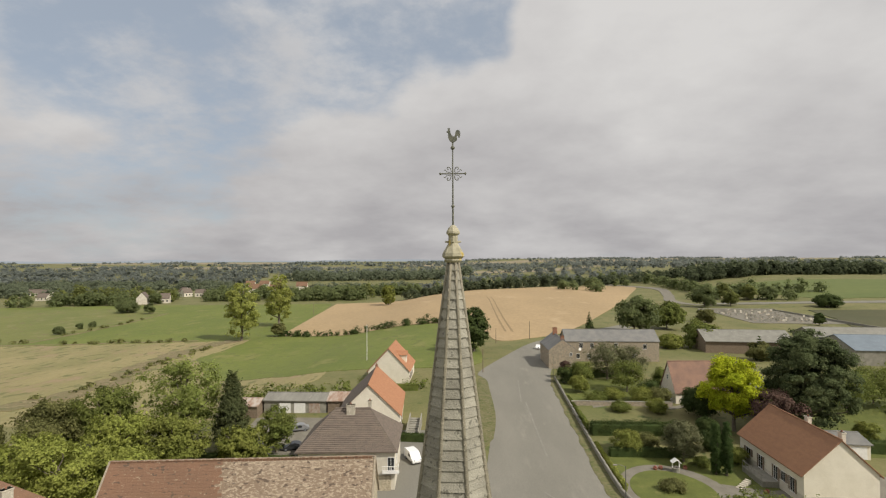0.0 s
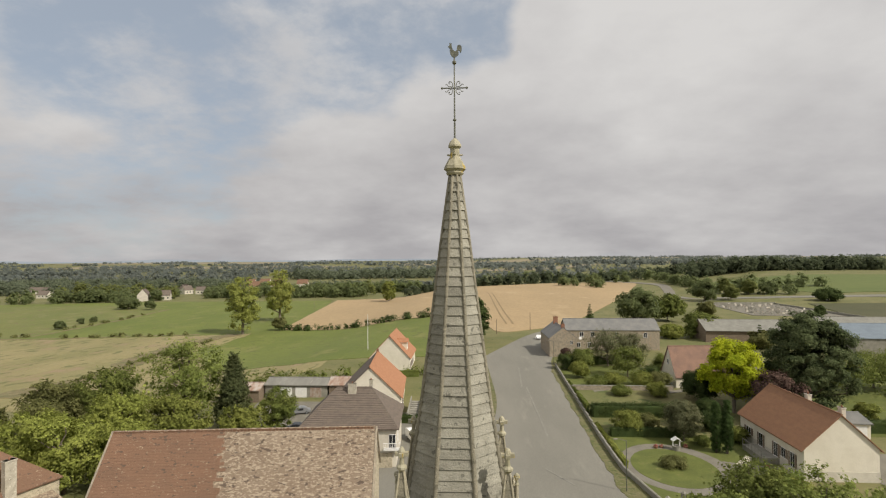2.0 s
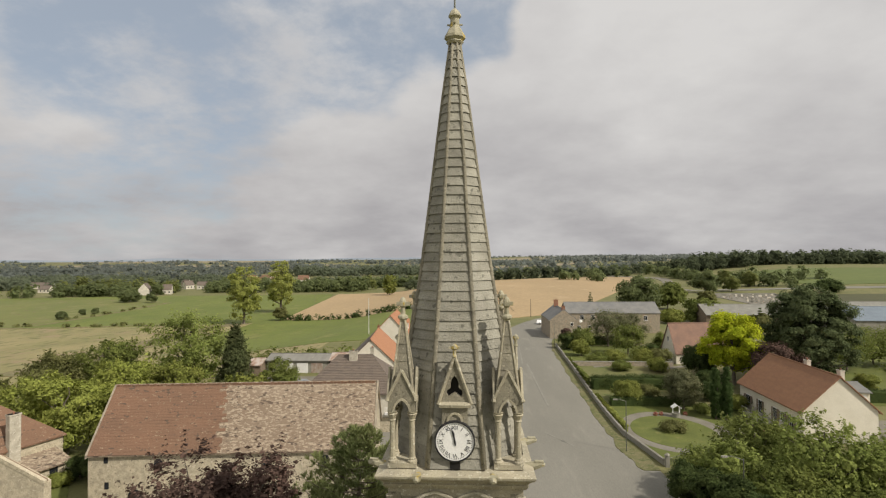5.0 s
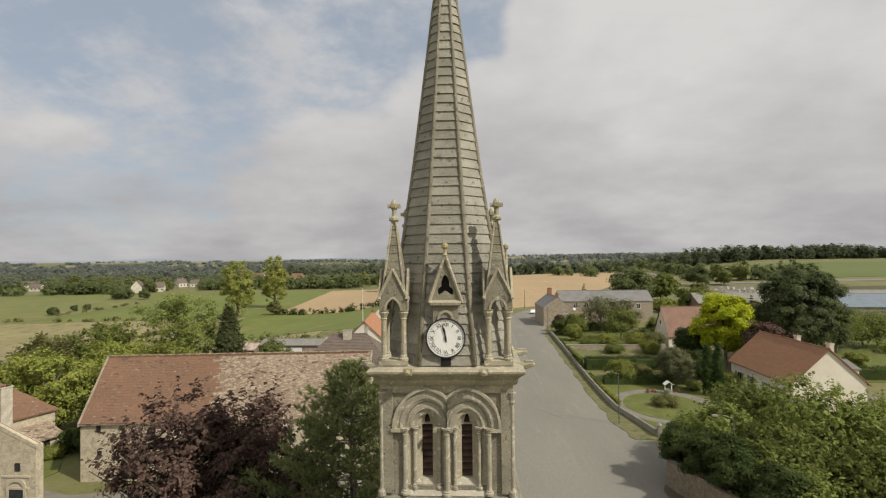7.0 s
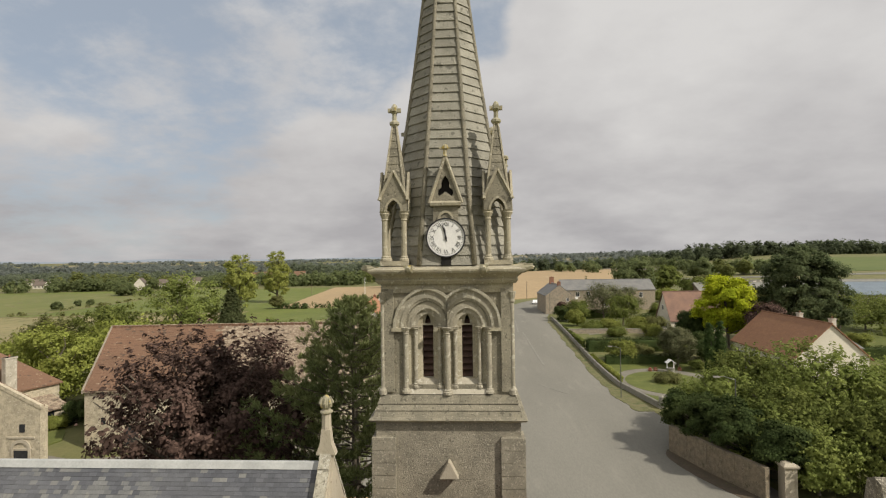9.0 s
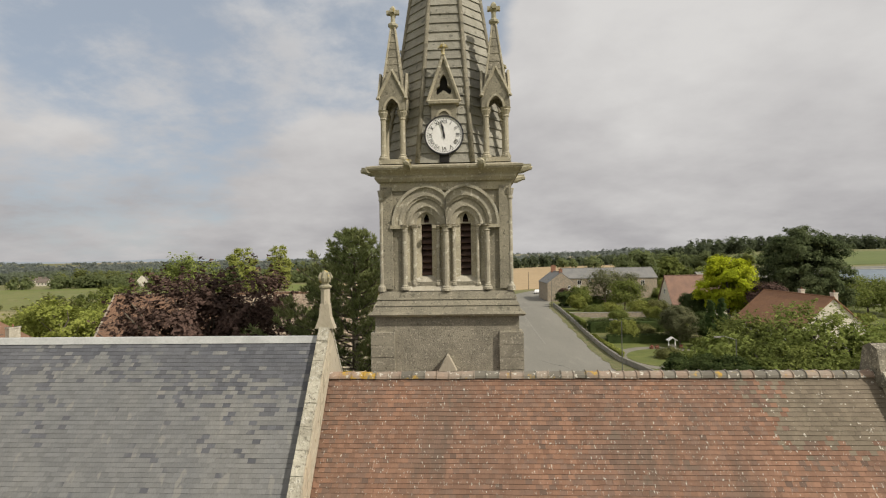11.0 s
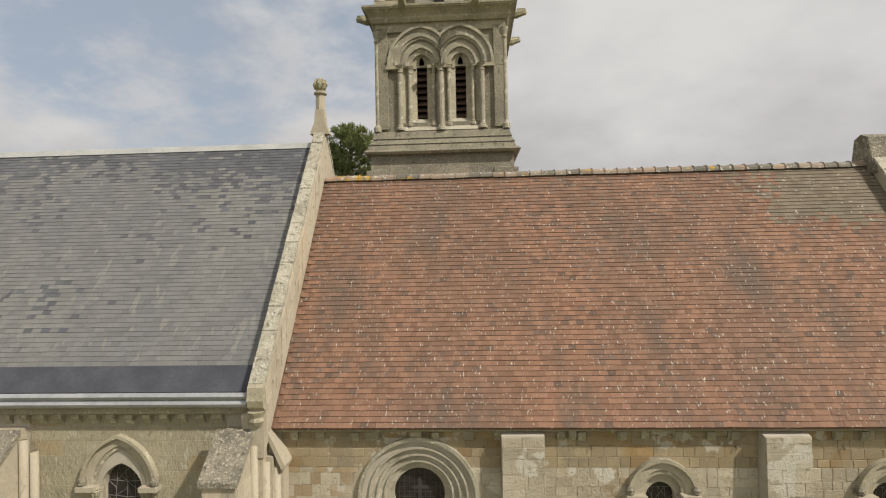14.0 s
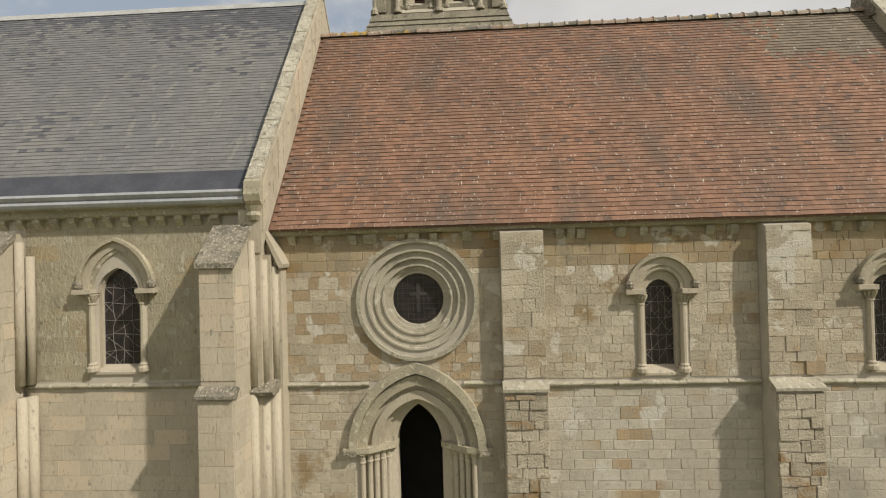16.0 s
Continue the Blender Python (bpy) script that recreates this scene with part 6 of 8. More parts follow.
part("vane_figure", Builder().prism(body, -0.03, 0.03).prism([(-0.03, 40.96), (0.03, 40.96), (0.03, 41.16), (-0.03, 41.16)], -0.02, 0.02), M["iron"], vane, "flat greenish metal weathervane figure")


for ob in (vane,):
    ob.location.x = SX

# corner pinnacles
def pinnacle(x, y):
    p = part("pinnacle", Builder().box(x - 0.52, x + 0.52, y - 0.52, y + 0.52, 20.12, 20.29), M["moulding"], tower, "open stone pinnacle with columns, gables and a spirelet")
    for sx in (-1, 1):
        for sy in (-1, 1):
            part("column", Builder().lathe([(0.18, 0), (0.18, 0.07), (0.13, 0.12), (0.14, 0.15), (0.105, 0.2), (0.10, 1.48), (0.13, 1.51), (0.11, 1.56), (0.15, 1.66), (0.19, 1.74), (0.16, 1.77), (0.20, 1.83)], (x + sx * 0.36, y + sy * 0.36, 20.29), 10), M["moulding"], p)
    for turn in range(4):
        m = Matrix.Translation((x, y, 0)) @ Matrix.Rotation(math.pi / 2 * turn, 4, "Z")
        o, i = arch(0.5, 0.5, 22.12, 0, 8), arch(0.26, 0.42, 22.12, 0, 8)
        rake = [(-0.5 + 0.5 * k / 7, 22.62 + 0.93 * k / 7) for k in range(7)]
        g = Builder().band(o[:1] + rake + [(0, 23.55)] + [(-q, z) for q, z in reversed(rake)] + o[-1:], i, -0.50, -0.30)
        squeeze = 0.985 if turn % 2 else 1.0
        g.v = [m @ Vector((v[0] * squeeze, v[1], v[2])) for v in g.v]
        part("gable", g, M["tower"], p)
        c = Builder().tube([(-0.56, -0.50, 22.52), (0, -0.50, 23.62)], 0.06, 5).tube([(0.56, -0.50, 22.52), (0, -0.50, 23.62)], 0.06, 5).band(arch(0.34, 0.50, 22.12, 0, 8), arch(0.26, 0.42, 22.12, 0, 8), -0.54, -0.48)
        c.v = [m @ Vector(v) for v in c.v]
        part("gable_moulding", c, M["moulding"], p)
    part("ceiling", Builder().box(x - 0.42, x + 0.42, y - 0.42, y + 0.42, 22.62, 22.72), M["tower"], p)
    for k in range(9):
        z0, z1 = 22.7 + 0.30 * k, 22.7 + 0.30 * (k + 1)
        h0, h1 = 0.42 - 0.038 * k, 0.42 - 0.038 * (k + 1) - 0.018
        b = pyramid_band(Builder(), h0, z0, h1, z1)
        b.v = [(vx + x, vy + y, vz) for vx, vy, vz in b.v]
        part("spirelet_course", b, M["tower"], p)
    for sx in (-1, 1):
        for sy in (-1, 1):
            part("spirelet_rib", Builder().tube([(x + sx * 0.41, y + sy * 0.41, 22.7), (x + sx * 0.07, y + sy * 0.07, 25.4)], [0.05, 0.035], 5), M["moulding"], p)
    part("spirelet_cap", Builder().lathe([(0.09, 25.34), (0.19, 25.44), (0.19, 25.52), (0.09, 25.60), (0.08, 25.82), (0.13, 25.90), (0.13, 26.06), (0.09, 26.16), (0.04, 26.22)], (x, y, 0), 8).box(x - 0.24, x + 0.24, y - 0.08, y + 0.08, 25.90, 26.04).box(x - 0.08, x + 0.08, y - 0.24, y + 0.24, 25.90, 26.04), M["lichen_stone"], p, "lichened cross-shaped finial")


for sx in (-1, 1):
    for sy in (-1, 1):
        pinnacle(sx * 1.91, sy * 1.93)

# gabled dormers, the front one above the clock
dy = -HC + 0.10


def dormer(turn):
    m = Matrix.Rotation(radians(turn), 4, "Z")

    def dpart(name, b, material, parent, label=""):
        b.v = [m @ Vector(v) for v in b.v]
        return part(name, b, material, parent, label)
    dorm = dpart("spire_dormer", Builder().box(-0.46, 0.46, dy, dy + 1.0, 20.1, 22.35), M["tower"], tower, "gabled stone dormer with a trefoil opening")
    dpart("dormer_ledge", Builder().prism([(dy - 0.12, 22.30), (dy - 0.14, 22.40), (dy + 0.1, 22.52), (dy + 0.8, 22.52), (dy + 0.8, 22.28)], -0.56, 0.56, "x"), M["moulding"], dorm)
    tri_o = [(-0.54, 22.46)] + [(-0.54 + 0.54 * k / 6, 22.46 + 1.6 * k / 6) for k in range(1, 6)] + [(0, 24.06)] + [(0.54 * k / 6, 24.06 - 1.6 * k / 6) for k in range(1, 6)] + [(0.54, 22.46)]
    tri_i = [(-0.24, 22.66), (-0.29, 22.76), (-0.26, 22.90), (-0.15, 22.98), (-0.15, 23.14), (-0.09, 23.30), (0, 23.42), (0.09, 23.30), (0.15, 23.14), (0.15, 22.98), (0.26, 22.90), (0.29, 22.76), (0.24, 22.66)]
    dpart("dormer_gable", Builder().band(tri_o, tri_i, dy + 0.02, dy + 0.3).prism([(-0.54, 22.46), (0.54, 22.46), (0.2, 22.68), (0, 22.82), (-0.2, 22.68)], dy + 0.02, dy + 0.2), M["tower"], dorm)
    # near-black panel drawn as the shade in the trefoil opening
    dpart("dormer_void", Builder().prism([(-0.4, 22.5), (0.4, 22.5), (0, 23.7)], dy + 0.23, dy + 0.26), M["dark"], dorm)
    dpart("dormer_roof", Builder().prism([(-0.52, 22.46), (0, 24.04), (0.52, 22.46), (0.46, 22.46), (0, 23.9), (-0.46, 22.46)], dy + 0.3, dy + 1.2), M["tower"], dorm)
    dpart("gable_moulding", Builder().tube([(-0.60, dy, 22.40), (0, dy, 24.14)], 0.065, 6).tube([(0.60, dy, 22.40), (0, dy, 24.14)], 0.065, 6), M["moulding"], dorm)
    dpart("dormer_finial", Builder().lathe([(0.05, 24.05), (0.10, 24.12), (0.06, 24.2), (0.06, 24.34), (0.12, 24.40), (0.11, 24.50), (0.04, 24.56)], (0, dy, 0), 8).box(-0.2, 0.2, dy - 0.05, dy + 0.05, 24.38, 24.46), M["lichen_stone"], dorm)
    dpart("blind_arch", Builder().band(arch(0.30, 0.34, 21.78, 0), arch(0.22, 0.26, 21.78, 0), dy - 0.05, dy + 0.05), M["moulding"], dorm)
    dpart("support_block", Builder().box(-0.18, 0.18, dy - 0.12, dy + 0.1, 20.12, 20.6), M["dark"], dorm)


for turn in (0, 90, -90):
    dormer(turn)

# clock
clock = thing("tower_clock", (TX, TY - HC - 0.02, 21.12), "round white clock dial with black roman numerals", "clock")
R = 0.70


def disc(r, y0, y1):
    return Builder().prism(circle(r, 0, 0, 48), y0, y1)


part("dial", disc(R - 0.02, -0.03, 0.10), M["dial"], clock, "white enamel dial")
part("rim", Builder().band(circle(R + 0.02, 0, 0, 48), circle(R - 0.025, 0, 0, 48), -0.06, 0.10, True), M["black"], clock, "dark metal rim")
marks = [Builder().box(-w, w, -0.036, -0.029, R - 0.105, R - 0.075).mesh("minute_mark", M["black"]) for w in (0.010, 0.018)]
for k in range(60):
    piece("minute_mark", marks[k % 5 == 0], clock, Matrix.Rotation(2 * math.pi * k / 60, 4, "Y"))
for k, text in enumerate("XII I II III IIII V VI VII VIII IX X XI".split()):
    cu = bpy.data.curves.new("numeral", "FONT")
    cu.body, cu.size, cu.align_x, cu.align_y, cu.extrude, cu.offset = text, 0.195, "CENTER", "CENTER", 0.003, 0.0
    cu.materials.append(M["black"])
    ob = new("numeral", cu)
    a = 2 * math.pi * k / 12
    ob.parent = clock
    ob.matrix_basis = Matrix.Translation((0.49 * math.sin(a), -0.036, 0.49 * math.cos(a))) @ Matrix.Rotation(a, 4, "Y") @ Matrix.Rotation(math.pi / 2, 4, "X")
for name, ang, length, w in (("hour_pointer", 352, 0.40, 0.035), ("minute_pointer", 346, 0.56, 0.026)):
    m = Matrix.Rotation(radians(ang), 4, "Y")
    y = -0.05 if name[0] == "h" else -0.06
    part(name, Builder().prism([(-w * 0.5, -0.14), (-w, -0.02), (-w * 0.9, 0.05), (-w * 0.55, 0.10), (-w * 0.9, length * 0.7), (0, length), (w * 0.9, length * 0.7), (w * 0.55, 0.10), (w * 0.9, 0.05), (w, -0.02), (w * 0.5, -0.14)], y, y + 0.008, "y", m), M["black"], clock)
part("hub", disc(0.04, -0.075, -0.03), M["black"], clock)


# ---- village ----
def house(name, x, y, ang, L, W, eave, rise, wall, roof, label, category="house", over=0.35, thick=0.18, z=None, hip=0.0, verge=0.25):
    """A house with its ridge along its own x axis: walls with gables, roof slabs, ridge. Returns the thing; its own axes start at one end, on the front wall's line."""
    t = thing(name, pose(x, y, height(x + 0.4 * L * math.cos(radians(ang)), y + 0.4 * L * math.sin(radians(ang))) if z is None else z, 0, 0, ang), label, category)
    b = Builder().box(0, L, 0, W, -0.6, eave)
    if not hip:
        b.prism([(0, eave), (W, eave), (W / 2, eave + rise - 0.06)], 0, 0.3, "x").prism([(0, eave), (W, eave), (W / 2, eave + rise - 0.06)], L - 0.3, L, "x")
    part("wall", b, wall, t)
    k = rise / (W / 2)
    lo = eave - k * over
    if hip:
        p = [(-over, -over, lo), (L + over, -over, lo), (L + over, W + over, lo), (-over, W + over, lo), (hip, W / 2, eave + rise), (L - hip, W / 2, eave + rise)]
        low = [(a, c, e - thick) for a, c, e in p[:4]]
        part("roof", Builder().add(p + low, [(0, 1, 5, 4), (1, 2, 5), (2, 3, 4, 5), (3, 0, 4), (6, 9, 8, 7), (0, 6, 7, 1), (1, 7, 8, 2), (2, 8, 9, 3), (3, 9, 6, 0)]), roof, t)
        part("ridge", Builder().tube([(hip, W / 2, eave + rise), (L - hip, W / 2, eave + rise)], 0.14, 6), roof, t)
    else:
        for s in (0, 1):
            y0, y1 = (-over, W / 2) if s == 0 else (W + over, W / 2)
            part("roof_slope", Builder().prism([(y0, lo), (y1, eave + rise), (y1, eave + rise + thick), (y0, lo + thick)], -verge, L + verge, "x"), roof, t)
        part("ridge", Builder().tube([(-verge, W / 2, eave + rise + thick), (L + verge, W / 2, eave + rise + thick)], 0.13, 6), roof, t)
    return t


def window(t, x, y, z, w, h, face="front", shutters=False, frame=True, W=0.0, L=0.0, arched=False):
    """A window in a wall: on the front (y) or on an end wall (x)."""
    m = {"front": Matrix.Translation((x, y, z)), "end": Matrix.Translation((x, y, z)) @ Matrix.Rotation(math.pi / 2, 4, "Z"), "start": Matrix.Translation((x, y, z)) @ Matrix.Rotation(-math.pi / 2, 4, "Z")}[face]

    def put(b):
        b.v = [m @ Vector(v) for v in b.v]
        return b
    shape = arch(w / 2, w / 2, h - w / 2, 0, 6, h - w / 2) if arched else [(-w / 2, 0), (w / 2, 0), (w / 2, h), (-w / 2, h)]
    win = part("window", put(Builder().prism(shape, -0.03, 0.03)), M["pane"], t)
    if frame:
        f = Builder().box(-w / 2 - 0.07, -w / 2, -0.07, 0.02, -0.05, h).box(w / 2, w / 2 + 0.07, -0.07, 0.02, -0.05, h).box(-w / 2, w / 2, -0.07, 0.02, h, h + 0.08).box(-w / 2 - 0.1, w / 2 + 0.1, -0.12, 0.02, -0.1, 0.0).box(-0.03, 0.03, -0.05, 0.0, 0, h)
        part("window_frame", put(f), M["white"], win)
    if shutters:
        for s in (-1, 1):
            x0, x1 = sorted((s * (w / 2 + 0.05), s * (w + 0.02)))
            part("shutter", put(Builder().box(x0, x1, -0.08, -0.02, 0, h)), M["wood"], win)
    return win


def chimney(t, x, y, z0, z1, w=0.55, d=0.45, material=None):
    c = part("chimney", Builder().box(x - w / 2, x + w / 2, y - d / 2, y + d / 2, z0, z1).box(x - w / 2 - 0.06, x + w / 2 + 0.06, y - d / 2 - 0.06, y + d / 2 + 0.06, z1 - 0.18, z1), material or M["render_pale"], t)
    part("chimney_pot", Builder().lathe([(0.12, 0), (0.10, 0.3)], (x, y, z1), 8), M["brick"], c)
    return c


# great barn
barn = house("barn", -42.1, 55.2, 6.0, 31.0, 10.8, 6.45, 5.95, M["rubble"], M["roof_old"], "long old stone barn under a steep mossy tiled roof", "barn", over=0.32, verge=0.0, z=0.1)
for o in [o for o in barn.children if o.name.startswith("roof_slope")]:
    o.data.materials[0] = M["roof_old"]
k = 5.95 / 5.4
rng = random.Random(3)
n = 24
for i in range(n):
    f0, f1 = i / n, (i + 1) / n
    p0, p1 = ((-0.34 + 5.74 * f, 6.45 - k * 0.34 + 0.175 + (5.95 + k * 0.34) * f) for f in (f0, f1))
    part("roof_section", Builder().prism([p0, p1, (p1[0] - 0.01, p1[1] + 0.03), (p0[0] - 0.02, p0[1] + 0.04)], 0.1, 13.6 - 1.5 * f0 + 1.3 * rng.random(), "x"), M["roof_oldred"], barn)
for x in (-0.25, 30.95):
    part("gable_coping", Builder().prism([(-0.38, 5.98), (5.4, 12.30), (11.18, 5.98), (11.18, 6.30), (5.4, 12.66), (-0.38, 6.30)], x + 0.12, x + 0.32, "x"), M["rubble_grey"], barn, "pale stone gable coping")
for x, z, w, h in ((7.5, 4.3, 0.85, 1.4), (19.3, 4.3, 0.85, 1.4), (25.7, 4.3, 0.85, 1.4)):
    window(barn, x, -0.0, z, w, h, arched=True, frame=False)
for x, z in ((1.9, 5.3), (2.0, 2.5)):
    window(barn, x, 0.0, z, 0.45, 0.75, frame=False)
window(barn, 5.0, 0.0, 0.1, 1.5, 2.3, arched=True, frame=False)
b = Builder()
x = 0.2
while x < 30.6:
    b.box(x, x + 0.36, 5.2, 5.6, 12.33, 12.63 + 0.03 * math.sin(9 * x))
    x += 0.42
part("ridge_tiles", b, M["roof_oldred"], barn)

# manor house at the yard's edge
manor = house("manor_house", -61.1, 48.2, 71, 20.0, 8.0, 4.9, 4.65, M["rubble"], M["roof_oldred"], "old stone house with a steep hipped tile roof", over=0.3, hip=5.5, z=0.0)
chimney(manor, 14.0, -0.25, 2.9, 8.9, 1.25, 0.8, M["render_aged"])
wing = house("stone_wing", -40.2, 47.0, 90, 0.9, 9.2, 6.6, 2.2, M["rubble"], M["roof_oldred"], "stone outbuilding with an arched doorway in its gable", "outbuilding", over=0.0, verge=-0.35, z=0.2)
part("gable_coping", Builder().prism([(-0.08, 6.45), (4.6, 8.72), (9.28, 6.45), (9.28, 6.80), (4.6, 9.08), (-0.08, 6.80)], -0.05, 0.34, "x"), M["rubble"], wing, "rough pale stone gable coping")
window(wing, -0.03, 1.85, 0.3, 1.42, 2.3, "start", frame=False)
part("door_surround", Builder().band([(y, z) for y, z in [(-0.95, 0.1), (-0.95, 2.9)] + [(-0.95 * math.cos(math.pi * k / 10), 2.9 + 0.75 * math.sin(math.pi * k / 10)) for k in range(1, 10)] + [(0.95, 2.9), (0.95, 0.1)]], [(y, z) for y, z in [(-0.72, 0.1), (-0.72, 2.75)] + [(-0.72 * math.cos(math.pi * k / 10), 2.75 + 0.6 * math.sin(math.pi * k / 10)) for k in range(1, 10)] + [(0.72, 2.75), (0.72, 0.1)]], -0.1, 0.1), M["ashlar"], wing, "pale cut-stone door surround").matrix_local = Matrix.Translation((-0.02, 1.85, 0)) @ Matrix.Rotation(-math.pi / 2, 4, "Z")
part("lintel", Builder().box(-0.08, 0.02, 0.7, 3.0, 2.62, 2.80).box(-0.10, 0.02, 0.5, 3.2, 3.75, 3.9), M["ashlar"], wing)
window(wing, -0.03, 1.75, 4.3, 0.5, 0.75, "start", frame=False)
lean = thing("lean_to", pose(-61.1, 48.2, 0, 0, 0, 71), "low stone lean-to with a mossy tile roof", "outbuilding")
part("wall", Builder().box(6.2, 18.8, -3.15, -0.05, -0.5, 1.95), M["rubble"], lean)
part("roof", Builder().prism([(-3.55, 1.86), (-0.02, 3.05), (-0.02, 3.22), (-3.55, 2.03)], 6.0, 19.1, "x"), M["roof_old"], lean)
window(lean, 16.9, -3.17, 0.1, 0.95, 1.75, frame=False)

# hipped house in front of the orange roofs
hip = house("bungalow", -27.4, 82.6, 4.0, 15.2, 13.0, 6.5, 4.6, M["render_pale"], M["roof_brown"], "house with a dark brown hipped tile roof", hip=4.6, over=0.5, z=0.0)
chimney(hip, 7.4, 5.6, 10.0, 12.0, 1.4, 0.6, M["render_aged"])
chimney(hip, 10.4, 7.2, 9.6, 12.2, 0.6, 0.6, M["render_aged"])
for x in (10.2, 11.0, 11.8):
    window(hip, x, -0.01, 4.9, 0.55, 0.5)
balcony = part("balcony", Builder().box(13.3, 15.9, -1.0, 0.0, 2.9, 3.08), M["white"], hip, "white balcony with railings")
for k in range(10):
    part("baluster", Builder().box(13.32 + 0.28 * k, 13.37 + 0.28 * k, -0.99, -0.94, 3.08, 4.0), M["white"], balcony)
part("balcony_rail", Builder().box(13.3, 15.9, -1.0, -0.92, 4.0, 4.08), M["white"], balcony)
part("balcony_rail", Builder().box(15.82, 15.9, -0.92, 0.0, 4.0, 4.08), M["white"], balcony)
window(hip, 14.6, -0.02, 3.1, 1.0, 2.0)
window(hip, 15.22, 3.0, 3.3, 0.9, 2.0, "end")
part("stone_base", Builder().box(11.6, 14.6, -0.3, -0.004, -0.3, 2.3), M["rubble"], hip)
# rows of tiles on the front slope
b = Builder()
lo = 6.5 - 0.5 * 4.6 / 6.5
for k in range(24):
    f0, f1 = k / 24, (k + 1) / 24
    x0, x1, y0, z0 = -0.5 + 5.1 * f0, 15.7 - 5.1 * f0, -0.5 + 7.0 * f0, lo + (11.1 - lo) * f0
    x2, x3, y1, z1 = -0.5 + 5.1 * f1, 15.7 - 5.1 * f1, -0.5 + 7.0 * f1, lo + (11.1 - lo) * f1
    b.add([(x0, y0, z0), (x1, y0, z0), (x3, y1, z1 + 0.005), (x2, y1, z1 + 0.005), (x0, y0 - 0.02, z0 + 0.06), (x1, y0 - 0.02, z0 + 0.06)], [(4, 5, 2, 3), (0, 1, 5, 4)])
tagged(part("tile_rows", b, M["roof_brown"], hip), "rows of dark brown roof tiles", kind="stuff")

# two houses with new orange roofs
for x, y, L, W, e, rise, tag in ((-27.2, 106.6, 18.5, 12.6, 3.9, 6.0, "near"), (-28.6, 145.0, 15.5, 11.2, 3.5, 5.9, "far")):
    t = house("house", x + W, y, 95 if tag == "near" else 91, L, W, e, rise, M["render_white"], M["roof_orange"], "cream rendered house with a new bright orange tile roof" if tag == "near" else "cream house with an orange tile roof and dormer", over=0.4)
    if tag == "far":
        d = part("dormer", Builder().box(4.0, 6.0, 1.2, 4.4, 4.6, 7.2), M["render_white"], t)
        part("dormer_roof", Builder().prism([(3.7, 7.1), (5.0, 8.2), (6.3, 7.1)], 0.8, 4.8), M["roof_orange"], d)
        window(t, -0.02, 7.0, 0.4, 1.2, 2.0, "start")
        window(t, 5.0, 1.18, 5.6, 1.0, 1.2)
    else:
        chimney(t, 17.4, 6.3, 8.8, 10.6, 0.6, 0.5, M["brick"])
        # left slope in brown: its unlit look is put into the colour
        [o for o in t.children if o.name.startswith("roof_slope")][1].data.materials[0] = M["roof_brown"]
    for k in (2.2, 5.4, 8.6):
        window(t, k, -0.02, 0.5, 1.1, 1.6, shutters=True)
steps = thing("garden_steps", (-13.2, 112, height(-13, 112)), "white garden stair and terrace rail beside the house", "stairs")
for k in range(8):
    part("step", Builder().box(0, 2.4, -0.9 * k, -0.9 * k + 0.9, -0.4, 1.6 - 0.2 * k), M["concrete"], steps)
for s in (0, 2.4):
    part("rail_wall", Builder().prism([(-6.4, -0.3), (0.9, -0.3), (0.9, 2.6), (-6.4, 1.0)], s - 0.1, s + 0.1, "x"), M["concrete"], steps)

# garages
gar = house("garage_row", -47.6, 119.0, 0.5, 14.4, 6.5, 2.7, 0.9, M["concrete"], M["fibre_grey"], "row of low garages with a grey sheet roof", "garage", z=1.6)
for k in range(3):
    part("garage_door", Builder().box(3.6 + 3.4 * k, 6.2 + 3.4 * k, -0.08, 0.02, -0.2, 2.2), M["white"] if k < 2 else M["rust"], gar)
house("shed", -32.8, 119.0, 1.5, 4.4, 6.0, 2.8, 1.1, M["wood"], M["rust"], "open shed with a rusty sheet roof", "shed", z=1.6)
house("shed", -56.5, 115.7, 2.0, 8.6, 6.0, 2.6, 0.9, M["wood"], M["rust"], "old shed with a rusty sheet roof", "shed", z=1.2)
house("lean_to", -22.0, 70.3, 13, 6.0, 3.0, 2.4, 0.8, M["rubble"], M["rust"], "low lean-to with a rusty roof behind the barn", "shed")

# stone farmhouse by the bend of the road
farm = house("farmhouse", 31.0, 178.0, 0, 30.4, 11.0, 6.8, 3.1, M["rubble_grey"], M["roof_slate"], "long stone farmhouse with a grey slate roof", over=0.2, z=2.2)
wingf = house("farmhouse_wing", 32.2, 166.0, 92, 16.5, 8.5, 5.9, 3.3, M["rubble_grey"], M["roof_slate"], "stone gabled end of the farmhouse", over=0.15, verge=0.0, z=2.2)
for x, z in ((5.0, 4.7), (8.6, 4.7), (16.4, 4.7), (25.8, 4.4), (4.0, 1.2), (7.6, 1.2), (14.4, 1.2), (22.4, 1.2)):
    window(farm, x, -0.02, z, 1.1, 1.5)
window(wingf, -0.02, 1.7, 4.2, 0.7, 0.9, "start")
chimney(wingf, 12.5, 4.25, 8.8, 11.3, 0.8, 1.4, M["brick"])
chimney(wingf, 0.5, 4.25, 8.6, 10.3, 0.7, 1.0, M["brick"])
dish = thing("satellite_dish", (35.5, 177.5, 6.4), "white satellite dish on the farmhouse wall", "dish")
part("reflector", Builder().lathe([(0.05, 0.0), (0.35, 0.1), (0.48, 0.22)], (0, 0, 0), 12, Matrix.Rotation(radians(70), 4, "X")), M["white"], dish)
part("bracket", Builder().tube([(0, 0.1, -0.1), (0, 0.5, -0.4)], 0.03, 5), M["iron"], dish)
